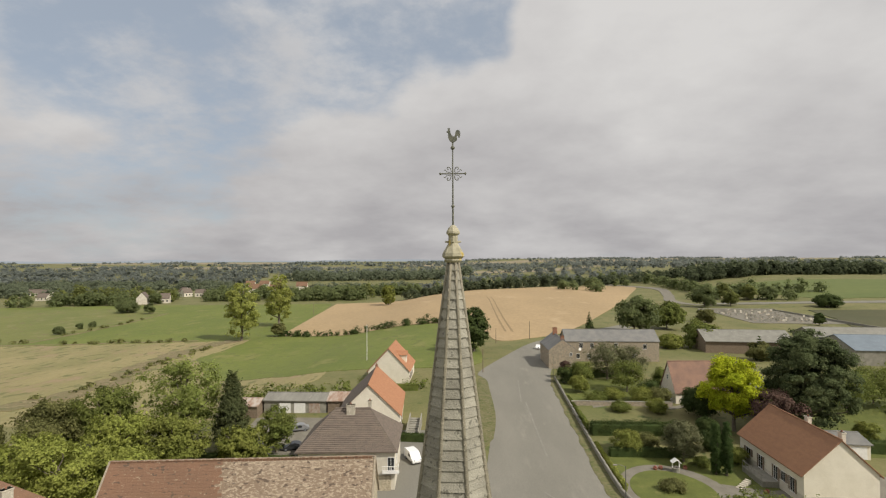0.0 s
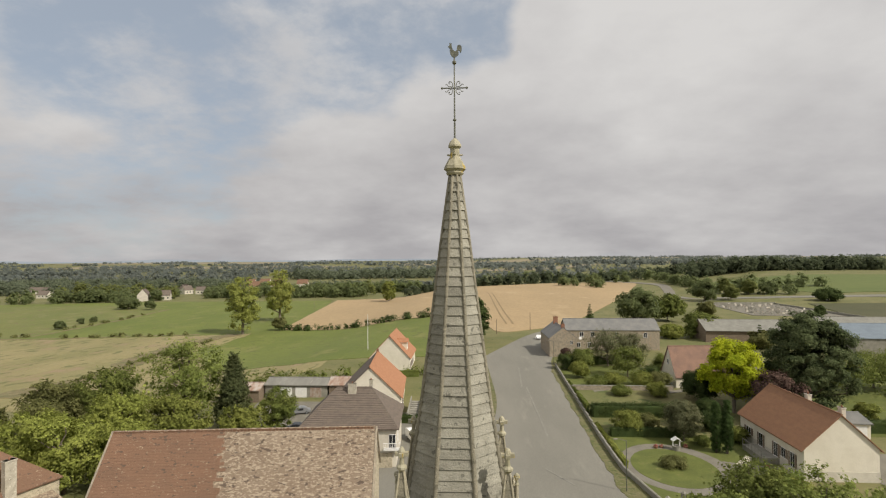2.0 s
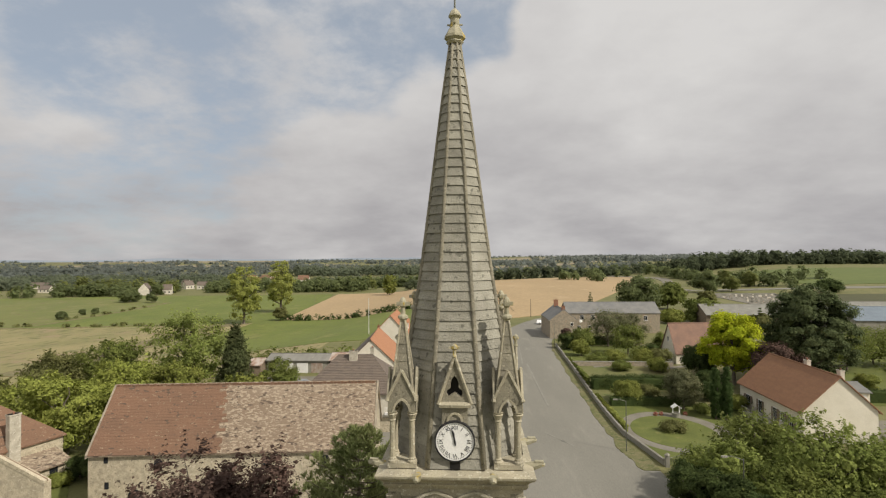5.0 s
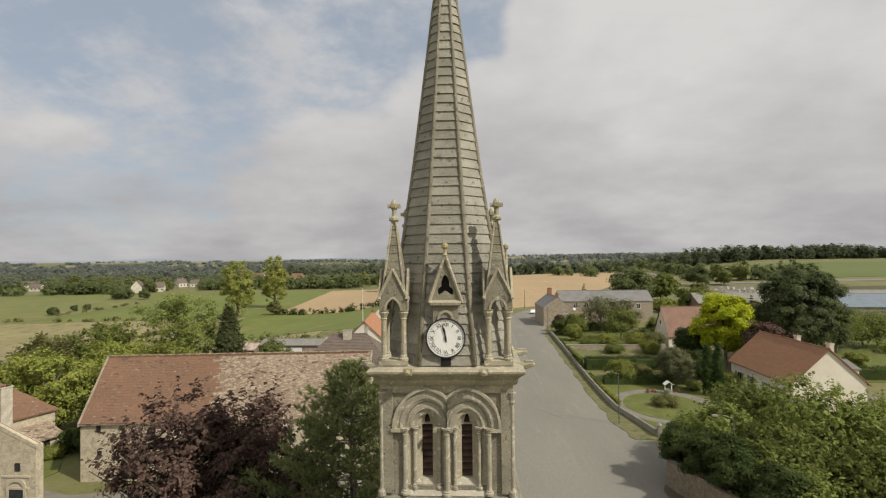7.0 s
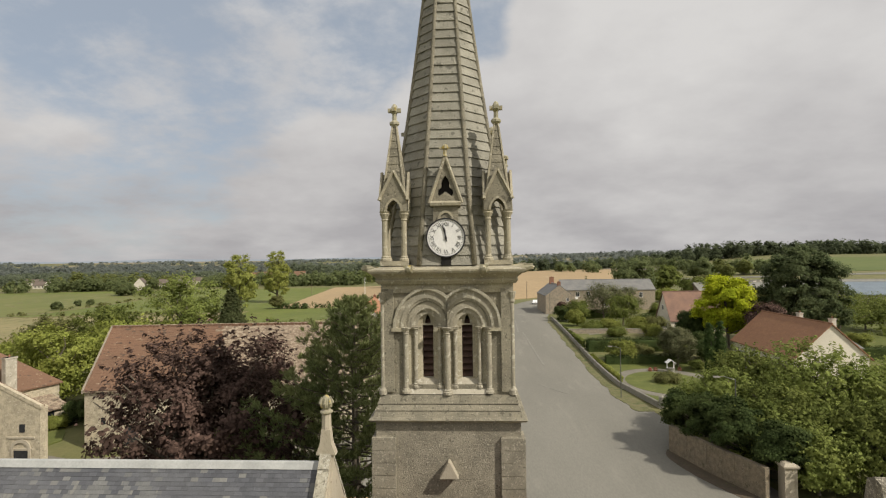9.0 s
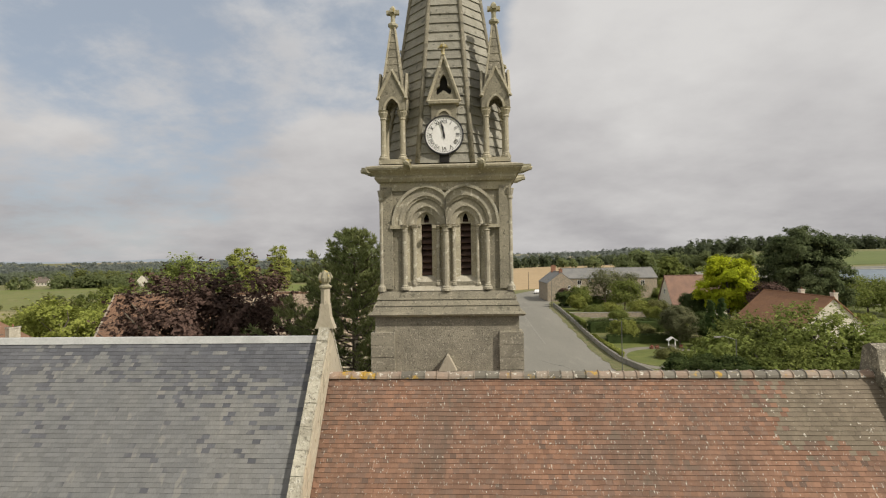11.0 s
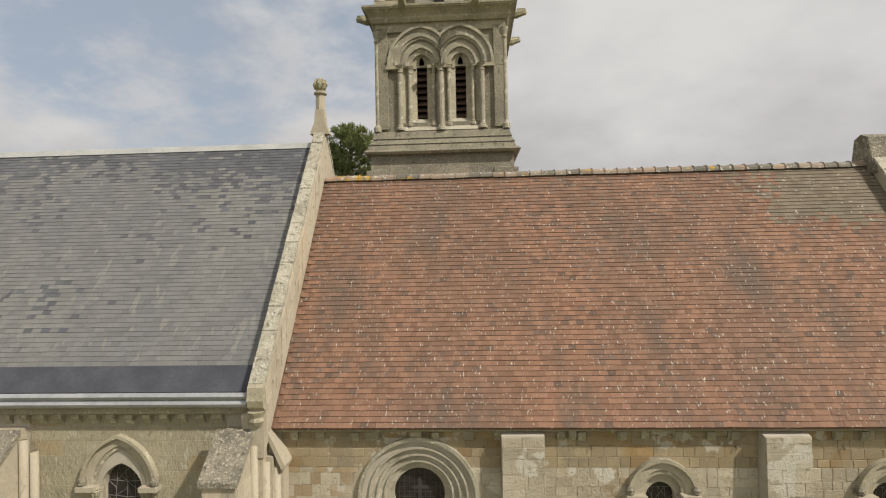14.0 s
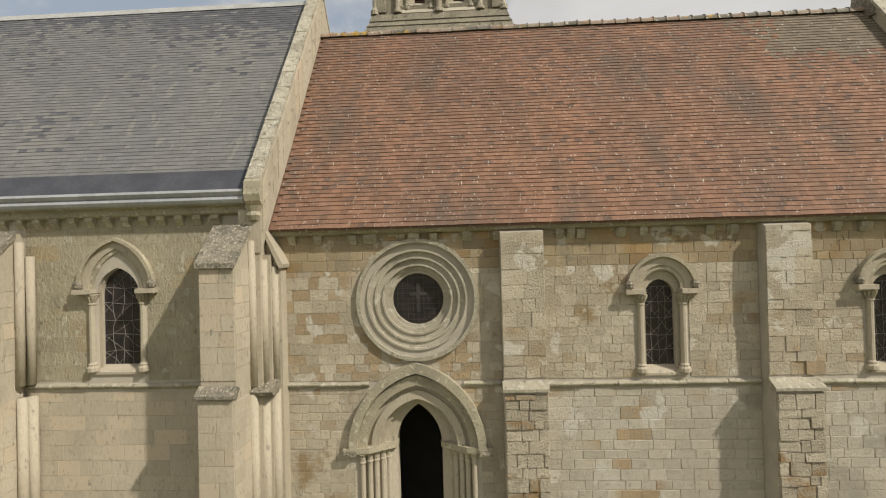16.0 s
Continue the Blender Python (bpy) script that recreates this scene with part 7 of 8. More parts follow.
house("outbuilding", 58.0, 150.0, 60, 9.0, 5.0, 2.6, 1.8, M["rubble_grey"], M["roof_oldred"], "low outbuilding with a red tile roof", "outbuilding", z=2.0)

# white cottage behind the garden
cot = house("cottage", 48.0, 128.2, 4, 13.0, 8.0, 3.1, 6.3, M["render_white"], M["roof_plum"], "white cottage with a faded red tile roof", over=0.3, z=1.8)
window(cot, -0.02, 4.2, 5.2, 0.7, 1.1, "start")
window(cot, -0.02, 2.6, 0.8, 0.9, 1.3, "start")
window(cot, 3.2, -0.02, 0.2, 1.2, 2.0)
window(cot, 6.6, -0.02, 0.2, 1.4, 2.0)

# red-roofed house beside the garden
red = house("house", 48.7, 99.6, -90.5, 18.8, 10.6, 4.55, 4.9, M["render_white"], M["roof_red"], "cream rendered house with a red-brown tile roof", over=0.5, z=0.25)
part("plinth", Builder().box(-0.04, 18.84, -0.04, 10.64, -0.6, 1.25), M["render_pale"], red)
chimney(red, 9.6, 6.2, 8.4, 10.3, 0.9, 0.6, M["render_pale"])
chimney(red, 17.0, 6.6, 8.0, 10.2, 0.9, 0.6, M["render_pale"])
for k, (x, z, w, h) in enumerate(((3.0, 1.6, 1.4, 1.2), (7.0, 0.8, 1.1, 2.1), (11.5, 0.8, 1.0, 2.1), (13.6, 1.4, 1.1, 1.4), (16.0, 0.8, 1.0, 2.1))):
    win = window(red, x, -0.02, z, w, h, shutters=True)
terr = part("terrace", Builder().box(6.0, 12.5, -2.6, 0, -0.4, 0.75), M["concrete"], red)
for k in range(7):
    part("terrace_rail", Builder().box(6.0 + k, 6.06 + k, -2.6, -2.54, 0.75, 1.7), M["concrete"], terr)
part("terrace_rail", Builder().box(6.0, 12.5, -2.62, -2.52, 1.66, 1.74), M["concrete"], terr)
stair = thing("garden_stair", pose(42.4, 86.0, 0.15, 0, 0, 40), "short flight of white garden steps to the terrace", "stairs")
for k in range(6):
    part("step", Builder().box(0.62 * k, 0.62 * k + 0.26, 0.2, 1.1, -0.1, 0.06 + 0.09 * k), M["render_white"], stair)
gar2 = house("garage", 63.0, 99.5, -4, 8.0, 7.5, 2.6, 0.9, M["render_white"], M["roof_slate"], "small white garage with a grey sheet roof", "garage", z=0.4)
part("garage_door", Builder().box(4.0, 7.4, -0.08, 0.02, 0, 2.2), M["white"], gar2)

# farm sheds and the hall with the blue roof
shed = house("farm_shed", 84.0, 196.0, -5, 30.0, 16.0, 4.6, 3.0, M["wood"], M["fibre"], "open farm shed with a pale sheet roof", "shed", z=2.0, over=0.6)
house("farm_hall", 122.0, 176.0, -4, 42.0, 22.0, 4.6, 3.4, M["concrete"], M["bluesheet"], "wide farm hall with a pale blue sheet roof", "shed", z=2.2)
house("farm_hall", 124.0, 200.0, -4, 42.0, 14.0, 5.4, 2.6, M["concrete"], M["fibre"], "long farm hall with a grey sheet roof", "shed", z=2.2)

# walls, gates and posts along the road
def low_wall(x0, y0, x1, y1, h, t, material, label, cap=True):
    L, a = math.hypot(x1 - x0, y1 - y0), math.degrees(math.atan2(y1 - y0, x1 - x0))
    w = thing("garden_wall", pose(x0, y0, 0, 0, 0, a), label, "wall", kind="structure")
    n = max(2, int(L / 3))
    for k in range(n):
        f0, f1 = k / n, (k + 1) / n
        z = height(x0 + (x1 - x0) * (f0 + f1) / 2, y0 + (y1 - y0) * (f0 + f1) / 2)
        part("wall_panel", Builder().box(L * f0 + 0.02, L * f1 - 0.02, -t / 2, t / 2, z - 0.4, z + h), material, w)
        if cap:
            part("wall_cap", Builder().prism([(-t / 2 - 0.06, z + h), (0, z + h + 0.1), (t / 2 + 0.06, z + h)], L * f0, L * f1, "x"), M["concrete"], w)
    return w


low_wall(23.1, 84, 22.9, 107, 0.9, 0.25, M["concrete"], "low grey concrete garden wall along the road")
low_wall(22.9, 107, 22.7, 132, 0.9, 0.25, M["concrete"], "low grey concrete garden wall along the road")
low_wall(22.7, 132, 23.2, 151, 0.9, 0.25, M["concrete"], "low grey garden wall along the road")
low_wall(23.1, 84, 25.2, 71.5, 0.8, 0.25, M["concrete"], "low garden wall curving to the gate")
low_wall(23.2, 126.2, 46.5, 126.0, 1.1, 0.3, M["rubble_grey"], "low grey retaining wall across the garden")
low_wall(20.9, 55.6, 22.4, 50.2, 2.7, 0.45, M["rubble_brown"], "high old rubble wall under the trees", False)
low_wall(22.4, 50.2, 24.6, 44.4, 2.7, 0.45, M["rubble_brown"], "high old rubble wall under the trees", False)
patch("verge", curve_line([(20.7, 56.0), (19.9, 54.0), (20.4, 50.5), (21.6, 47.0), (23.4, 43.6), (24.4, 44.2), (22.3, 50.0)], 4), 0.08, M["earth"], "strip of bare dark earth along the rubble wall", "verge")
gate = thing("garden_gate", (25.4, 71.0, height(25, 71)), "low garden gate between two stone posts", "gate")
for x in (0.0, 2.6):
    p = part("gate_post", Builder().box(x - 0.25, x + 0.25, -0.25 + 0.6 * x, 0.25 + 0.6 * x, -0.2, 1.5), M["concrete"], gate)
    part("post_cap", Builder().lathe([(0.40, 1.5), (0.40, 1.56), (0.1, 1.8)], (x, 0.6 * x, 0), 4), M["concrete"], p)
for k in range(7):
    f = 0.3 + 0.33 * k
    part("gate_bar", Builder().box(f - 0.03, f + 0.03, 0.6 * f - 0.03, 0.6 * f + 0.03, 0.15, 1.1), M["iron"], gate)
part("gate_rail", Builder().tube([(0.2, 0.12, 1.05), (2.4, 1.44, 1.05)], 0.04, 5), M["iron"], gate)
pier = thing("gate_pier", (26.2, 44.4, height(26.2, 44.4)), "square pale stone gate pier with a flat cap", "pier")
part("shaft", Builder().box(-0.5, 0.5, -0.5, 0.5, -0.2, 2.8), M["ashlar"], pier)
part("cap", Builder().lathe([(0.80, 2.8), (0.92, 2.92), (0.92, 3.02), (0.70, 3.14), (0.5, 3.22)], (0, 0, 0), 4, Matrix.Rotation(math.pi / 4, 4, "Z")), M["ashlar"], pier)


def pole(name, x, y, h, r, material, label, category="pole", arm=0.0):
    p = thing(name, (x, y, height(x, y)), label, category)
    part("mast", Builder().tube([(0, 0, -0.2), (0, 0, h)], [r * 1.2, r * 0.8], 8), material, p)
    if arm:
        part("arm", Builder().tube([(0, 0, h - 0.1), (-arm * 0.7, 0, h + 0.25), (-arm, 0, h + 0.2)], 0.035, 6), material, p)
        part("lamp_head", Builder().box(-arm - 0.45, -arm + 0.1, -0.12, 0.12, h + 0.12, h + 0.26), M["concrete"], p)
    return p


pole("flagpole", -36.5, 182, 12.5, 0.09, M["white"], "tall white pole in the pasture")
for x, y, h in ((24.2, 226, 7.5), (9.5, 215, 6.0), (3.2, 160, 7.0), (110, 350, 8.0), (-128, 420, 9.0)):
    pole("utility_pole", x, y, h, 0.12, M["wood"], "weathered wooden utility pole", "pole")
pole("street_lamp", 21.6, 76.2, 7.2, 0.07, M["iron"], "slim grey street lamp beside the garden wall", "lamp", 1.3)
pole("street_lamp", 22.4, 148.5, 7.5, 0.07, M["iron"], "slim street lamp by the farmhouse", "lamp", 1.3)
pole("street_lamp", 25.6, 51.5, 8.4, 0.07, M["iron"], "slim street lamp among the trees", "lamp", 1.6)

# wishing well and flower pots in the garden
well = thing("garden_well", Matrix.Translation((34.6, 92.6, height(34.6, 92.6))) @ Matrix.Scale(0.8, 4), "white ornamental garden well with a small gabled roof", "well")
part("basin", Builder().lathe([(0.8, 0), (0.8, 0.95), (0.9, 0.95), (0.9, 1.05), (0.6, 1.05), (0.6, 0.5)], (0, 0, 0), 16), M["concrete"], well)
for s in (-0.7, 0.7):
    part("post", Builder().box(s - 0.09, s + 0.09, -0.09, 0.09, 0.9, 2.3), M["white"], well)
part("roof", Builder().prism([(-1.0, 2.15), (0, 2.9), (1.0, 2.15), (0.9, 2.1), (0, 2.72), (-0.9, 2.1)], -0.7, 0.7), M["white"], well)
for x, y in ((31.4, 93.4), (32.4, 93.6), (36.6, 93.8), (45.5, 85), (47.5, 80)):
    f = thing("flower_pot", (x, y, height(x, y)), "pot of red flowers in the garden", "flower pot", "flower pots in the garden")
    part("pot", Builder().lathe([(0.3, 0), (0.42, 0.4)], (0, 0, 0), 10), M["brick"], f)
    part("flowers", leaf_mesh("flowers", [(0, 0, 0.42)], [0.32], 90, 0.11, M["red"], int(10 * x)), M["red"], f)


def car(name, x, y, ang, L, W, H, paint, label, van=False):
    t = thing(name, pose(x, y, height(x, y) + 0.06, 0, 0, ang), label, "van" if van else "car")
    if van:
        side = curve_line([(0.1, 0.35), (0.1, 0.75), (0.85, 1.0), (1.5, 1.68), (2.0, 1.82), (L - 0.25, 1.86), (L - 0.05, 1.6), (L - 0.02, 0.4)], 3)
    else:
        side = curve_line([(0.05, 0.35), (0.1, 0.7), (1.05, 0.85), (1.75, H), (3.0, H), (L - 0.5, 0.95), (L - 0.05, 0.85), (L - 0.03, 0.4)], 3)
    body = part("body", Builder().prism(side, -W / 2, W / 2), paint, t)
    zs = (1.02, 1.62) if van else (0.86, H - 0.06)
    x0, x1 = (0.95, 1.5) if van else (1.15, 1.75)
    part("windscreen", Builder().add([(x0 - 0.03, -W / 2 + 0.14, zs[0]), (x0 - 0.03, W / 2 - 0.14, zs[0]), (x1 - 0.05, W / 2 - 0.2, zs[1]), (x1 - 0.05, -W / 2 + 0.2, zs[1]), (x0 + 0.02, -W / 2 + 0.14, zs[0]), (x0 + 0.02, W / 2 - 0.14, zs[0]), (x1, W / 2 - 0.2, zs[1]), (x1, -W / 2 + 0.2, zs[1])], [(0, 1, 2, 3), (4, 7, 6, 5), (0, 3, 7, 4), (1, 5, 6, 2), (2, 6, 7, 3), (0, 4, 5, 1)]), M["pane"], body)
    for s in (-1, 1):
        y0 = s * (W / 2)
        part("side_window", Builder().prism([(x1 - 0.25, zs[0] + 0.02), (x1 + 0.05, zs[1] - 0.06), (x1 + 0.95, zs[1] - 0.06), (x1 + 0.95, zs[0] + 0.02)], y0 - 0.012, y0 + 0.012), M["pane"], body)
        for xw in (0.8, L - 0.85):
            w = part("tyre", Builder().lathe([(0.22, -0.1), (0.31, -0.09), (0.31, 0.09), (0.22, 0.1)], (0, 0, 0), 14, Matrix.Translation((xw, y0 - s * 0.08, 0.31)) @ Matrix.Rotation(math.pi / 2, 4, "X")), M["rubber"], t)
            part("rim", Builder().lathe([(0.05, -0.11), (0.2, -0.105), (0.2, 0.105), (0.05, 0.11)], (0, 0, 0), 10, Matrix.Translation((xw, y0 - s * 0.08, 0.31)) @ Matrix.Rotation(math.pi / 2, 4, "X")), M["zinc"], w)
        part("headlight", Builder().box(0.08, 0.2, s * (W / 2 - 0.35) - 0.12, s * (W / 2 - 0.35) + 0.12, 0.68, 0.84), M["zinc"], body)
    return t


car("van", -9.6, 93.5, 118, 4.4, 1.8, 1.86, M["carpaint_white"], "white delivery van parked beside the houses", True)
car("car", 24.2, 200.0, 70, 4.2, 1.7, 1.42, M["carpaint_white"], "white car on the road beyond the farmhouse")
car("car", -36, 99, 10, 4.2, 1.7, 1.42, M["carpaint_black"], "dark car parked in the gravel yard")
car("car", -38, 108, 20, 4.2, 1.7, 1.42, M["carpaint_grey"], "silver car parked before the garages")
car("car", 62.5, 76.0, 100, 4.2, 1.7, 1.42, M["carpaint_grey"], "silver car parked beside the white house")

# far white houses
FAR_HOUSES = ((-342, 526, -70, 14, 10, 6, 6), (-336, 623, 10, 13, 9, 5, 4), (-350, 624, 60, 11, 9, 5, 5), (-303, 700, 5, 18, 10, 6, 6), (-282, 720, 10, 14, 9, 6, 5), (-261, 770, 8, 16, 9, 6, 6), (-484, 560, 5, 12, 9, 4, 4), (-383, 872, 8, 15, 10, 5, 5), (-362, 880, 4, 16, 10, 5, 5), (-340, 884, 10, 14, 10, 5, 5), (-566, 642, 12, 15, 9, 4, 4), (-548, 640, -6, 13, 9, 4, 4), (-366, 640, -30, 12, 9, 6, 5), (-322, 528, 20, 9, 8, 5, 5))
for x, y, ang, L, W, e, r in FAR_HOUSES:
    far = y > 680
    t = house("distant_house", x, y, ang, L, W, e, r, M["render_pale"], M["roof_brown"] if not far else M["roof_oldred"], "distant pale house among the trees")
    for k in (3, 7, 11):
        window(t, k, -0.02, 1.5, 1.3, 1.6, frame=False)
# cemetery by the main road
cem = thing("cemetery_wall", (150, 352, height(170, 340)), "low grey wall round a distant cemetery", "wall")
part("wall_panel", Builder().box(-4, 44, -0.2, 0.2, -1, 1.6), M["concrete"], cem)
part("wall_panel", Builder().box(43.6, 44, -95, -0.2, -2, 1.2), M["concrete"], cem)
rng = random.Random(5)
for k in range(130):
    x, y = 152 + 38 * rng.random(), 290 + 58 * rng.random()
    x = min(x, 192)
    g = thing("gravestone", pose(x, y, height(x, y) + 0.05, 0, 0, -8 + 16 * rng.random()), "pale gravestone in the distant cemetery", "gravestone", "gravestones in the cemetery")
    part("slab", Builder().box(-0.5, 0.5, -1.0, 1.0, -0.1, 0.4), M["concrete"] if k % 3 else M["rubble_grey"], g)
    part("headstone", Builder().box(-0.5, 0.5, 0.9, 1.1, 0, 0.9 + 0.9 * rng.random()), M["concrete"] if k % 4 else M["render_pale"], g)


# ---- trees ----
tree("copper_beech", -14.9, 29.3, 13.8, 17.2, M["leaf_copper"], "large copper beech with dark purple leaves", shape="lobed", z0=1.5, n=620, clump=0.72, count=70000, size=0.142, seed=15, limbs=160, flat=0.72, sprays=2)
pine("pine_tree", -6.3, 28.7, 21.0, 18.4, M["leaf_needle"], "tall dark green pine beside the tower", 12)
for k, (x, y, w, h) in enumerate([(27.2, 56.5, 8.5, 8.3), (32.0, 62.0, 9, 9.9), (35.2, 55.0, 10.5, 11.6), (40.5, 53, 9.5, 9.4), (29.5, 50.5, 9.5, 8.0), (46, 58, 9, 8.6), (48, 50, 9, 8.5), (38.5, 60.0, 7, 6.4), (53, 56, 9, 8.4), (26.4, 62.0, 6, 5.2), (34.5, 45.5, 9, 7.6), (27.4, 49.6, 6.5, 6.6), (29.4, 45.6, 6.0, 5.6)]):
    tree("garden_tree", x, y, w, h, (M["leaf_garden"], M["leaf"], M["leaf_garden"])[k % 3], "leafy green tree in full summer leaf behind a wall", n=300, z0=0.3, clump=0.62, count=19500, size=0.172, seed=20 + k, shape="lobed", limbs=60, flat=0.6, sprays=3)
for k, (x, y, w, h, m) in enumerate([(-47.0, 63.4, 4, 3.4, "leaf_dark"), (-50.8, 61.8, 2.6, 1.6, "leaf_light"), (-49.8, 64.0, 3.6, 3.0, "leaf_dark"), (-52.4, 58.4, 2.2, 1.5, "leaf_light")]):
    tree("garden_bush", x, y, w, h, M[m], "leafy shrub beside the lean-to", "shrub", n=40, z0=0.05, clump=0.5, count=6000, size=0.15, seed=35 + k)
for k, (x, y, w, h) in enumerate([(22.8, 56.4, 4.8, 6.2), (23.9, 52.8, 5.6, 7.2), (25.0, 49.2, 5.6, 7.2), (26.6, 45.8, 5.0, 6.2)]):
    tree("laurel", x, y, w, h, M["leaf_dark"], "dense dark evergreen hanging over the rubble wall", n=150, z0=1.9, clump=0.6, count=18000, size=0.15, seed=230 + k, shape="lobed", limbs=30, flat=0.7)
tree("garden_tree", 40.5, 71.5, 7.5, 5.0, M["leaf_light"], "spreading light green shrub tree", n=50, z0=0.4, clump=0.9, count=8000, size=0.2, seed=31)
# trees behind the barn
for k, (x, y, w, h, m, z0) in enumerate([(-55, 99, 18, 19.0, "leaf_garden", 2), (-70, 99, 14, 13.5, "leaf", 1), (-80, 97, 12, 11, "leaf_olive", 1), (-58, 72, 14, 11.8, "leaf_bright", 0.5), (-49, 73.5, 12, 10.5, "leaf_bright", 0.5), (-60, 87, 12, 11.5, "leaf_bright", 0.5), (-51, 88, 12, 10.5, "leaf_light", 0.5), (-68, 78, 12, 10, "leaf_bright", 0.5), (-73, 88, 12, 9.5, "leaf_olive", 0.5), (-67, 68, 9, 8.5, "leaf_bright", 0.5), (-84, 84, 11, 7.5, "leaf_light", 0.5), (-86, 106, 10, 7, "leaf_olive", 0.3), (-40, 90, 9, 7.5, "leaf_light", 0.4), (-95, 96, 11, 6, "leaf_olive", 0.3)]):
    tree("orchard_tree", x, y, w, h, M[m], "broad green tree behind the barn", n=200, z0=z0, clump=0.08 * w, count=13500, size=0.245, seed=40 + k, shape="lobed", flat=0.7, sprays=2)
tree("fir_tree", -45.2, 98.0, 8.6, 15.4, M["leaf_fir"], "dense conical olive-green fir tree behind the barn", shape="cone", n=170, z0=0.3, clump=1.0, count=24000, size=0.24, seed=60, flat=1.1, sprays=2)
tree("garden_tree", -36.8, 98, 7.4, 8.8, M["leaf"], "compact round green tree", n=60, z0=0.6, clump=0.9, count=9000, size=0.24, seed=61)
# garden trees right of the road
tree("golden_tree", 53.5, 112.0, 11.4, 16.6, M["leaf_yellow"], "tree with bright yellow-green leaves", n=240, z0=1.2, clump=1.15, count=28000, size=0.30, seed=70, shape="lobed")
tree("cedar_tree", 67.4, 111.0, 17.4, 23.2, M["leaf_cedar"], "massive dark green cedar", shape="lobed", n=420, z0=0.6, clump=1.2, count=50000, size=0.29, seed=71, flat=0.85)
tree("plum_tree", 58.6, 106.0, 11.0, 10.4, M["leaf_copper"], "dark purple-leaved plum tree", n=60, z0=0.8, clump=1.2, count=10000, size=0.26, seed=72)
tree("garden_tree", 50.0, 119.5, 9.0, 7.0, M["leaf_dark"], "dark green garden tree", n=50, z0=0.3, clump=1.2, count=9000, size=0.26, seed=73)
tree("garden_tree", 37.6, 97.0, 7.0, 7.4, M["leaf_grey"], "grey-green garden tree with fine leaves", n=60, z0=0.8, clump=0.9, count=10000, size=0.19, seed=74)
tree("garden_tree", 28.4, 100.6, 6.4, 4.1, M["leaf_light"], "low weeping light green garden tree", n=50, z0=0.4, clump=0.8, count=7000, size=0.18, seed=77)
for k, (x, y, h) in enumerate([(40.9, 91.8, 9.2), (42.5, 91.4, 9.5)]):
    tree("cypress", x, y, 2.5, h, M["leaf_cypress"], "slim dark columnar cypress", shape="column", n=190, z0=-0.1, clump=0.46, count=12000, size=0.13, seed=75 + k, limbs=0)
for k, (x, y, w, h, m) in enumerate([(29.5, 146, 8.5, 6.0, "leaf"), (39.5, 138, 10.5, 8.2, "leaf"), (38, 152, 14, 10.5, "leaf_grey"), (45, 154, 11, 9.0, "leaf_grey"), (25.6, 147, 5, 4.5, "leaf_dark"), (27.5, 137, 5.5, 4.4, "leaf_light"), (34, 131, 6, 2.6, "leaf_light"), (29.5, 129, 6, 2.2, "leaf"), (40.5, 129.5, 7, 3.4, "leaf_light"), (44.5, 128.5, 6, 3.8, "leaf_olive"), (33.5, 122.5, 5, 2.0, "leaf"), (41.5, 122, 6, 2.8, "leaf_light"), (33, 103, 5, 2.6, "leaf_olive"), (40, 104.5, 5, 3.4, "leaf"), (44.5, 102, 5, 3.8, "leaf_dark"), (84, 124, 14, 9.5, "leaf"), (94, 130, 14, 9.0, "leaf"), (76, 107, 5, 4.0, "leaf_light"), (88, 99, 8, 5.0, "leaf"), (26.5, 153.2, 4.0, 5.0, "leaf_copper"), (31.8, 85.5, 4.6, 1.3, "leaf_olive"), (40, 95, 3, 1.6, "leaf"), (46.8, 96.5, 4, 2.8, "leaf_light"), (50, 142, 6, 5.5, "leaf"), (62, 120, 6, 5, "leaf"), (46.0, 107, 5, 4.4, "leaf_dark")]):
    tree("garden_bush" if h < 4.2 else "garden_tree", x, y, w, h, M[m], "clipped green garden shrub" if h < 4.2 else "green garden tree beside the lawn", "shrub" if h < 4.2 else "tree", n=40, z0=0.08 * h, clump=0.15 * w, count=4800, size=0.18 if h < 4.2 else 0.24, seed=90 + k, trunk=h > 2.2)
hedge(24.0, 109.4, 41.5, 109.6, 2.6, 2.3, "clipped dark green garden hedge", M["leaf_dark"], 120, 12000)
hedge(25.0, 98.8, 40.0, 98.8, 1.2, 1.7, "clipped dark hedge behind the lawn", M["leaf_dark"], 121, 5000)
hedge(23.9, 84.5, 23.7, 104, 0.9, 1.1, "low light green hedge along the garden wall", M["leaf_light"], 122, 5000)
hedge(23.6, 110.5, 23.4, 132, 0.9, 1.2, "low hedge along the garden wall", M["leaf"], 123, 4500)
hedge(42, 134, 47.5, 141, 2.4, 2.4, "clipped dark hedge beside the cottage", M["leaf_dark"], 125, 4500)
hedge(64, 103, 96, 101, 2.0, 2.2, "long dark hedge behind the lawn", M["leaf_dark"], 126, 8000)
hedge(30, 153, 42, 156, 1.6, 2.4, "dark hedge before the farmhouse", M["leaf_dark"], 130, 5000)
hedge(-14.5, 104.5, -6.5, 104.0, 1.2, 1.6, "clipped dark hedge by the lane", M["leaf_dark"], 127, 2500)
hedge(-50, 93, -30, 92, 1.4, 1.8, "dark hedge behind the barn", M["leaf_dark"], 128, 4000)
hedge(-27, 136.0, -14, 137.5, 0.8, 1.8, "hedge between the two houses", M["leaf"], 129, 2500)
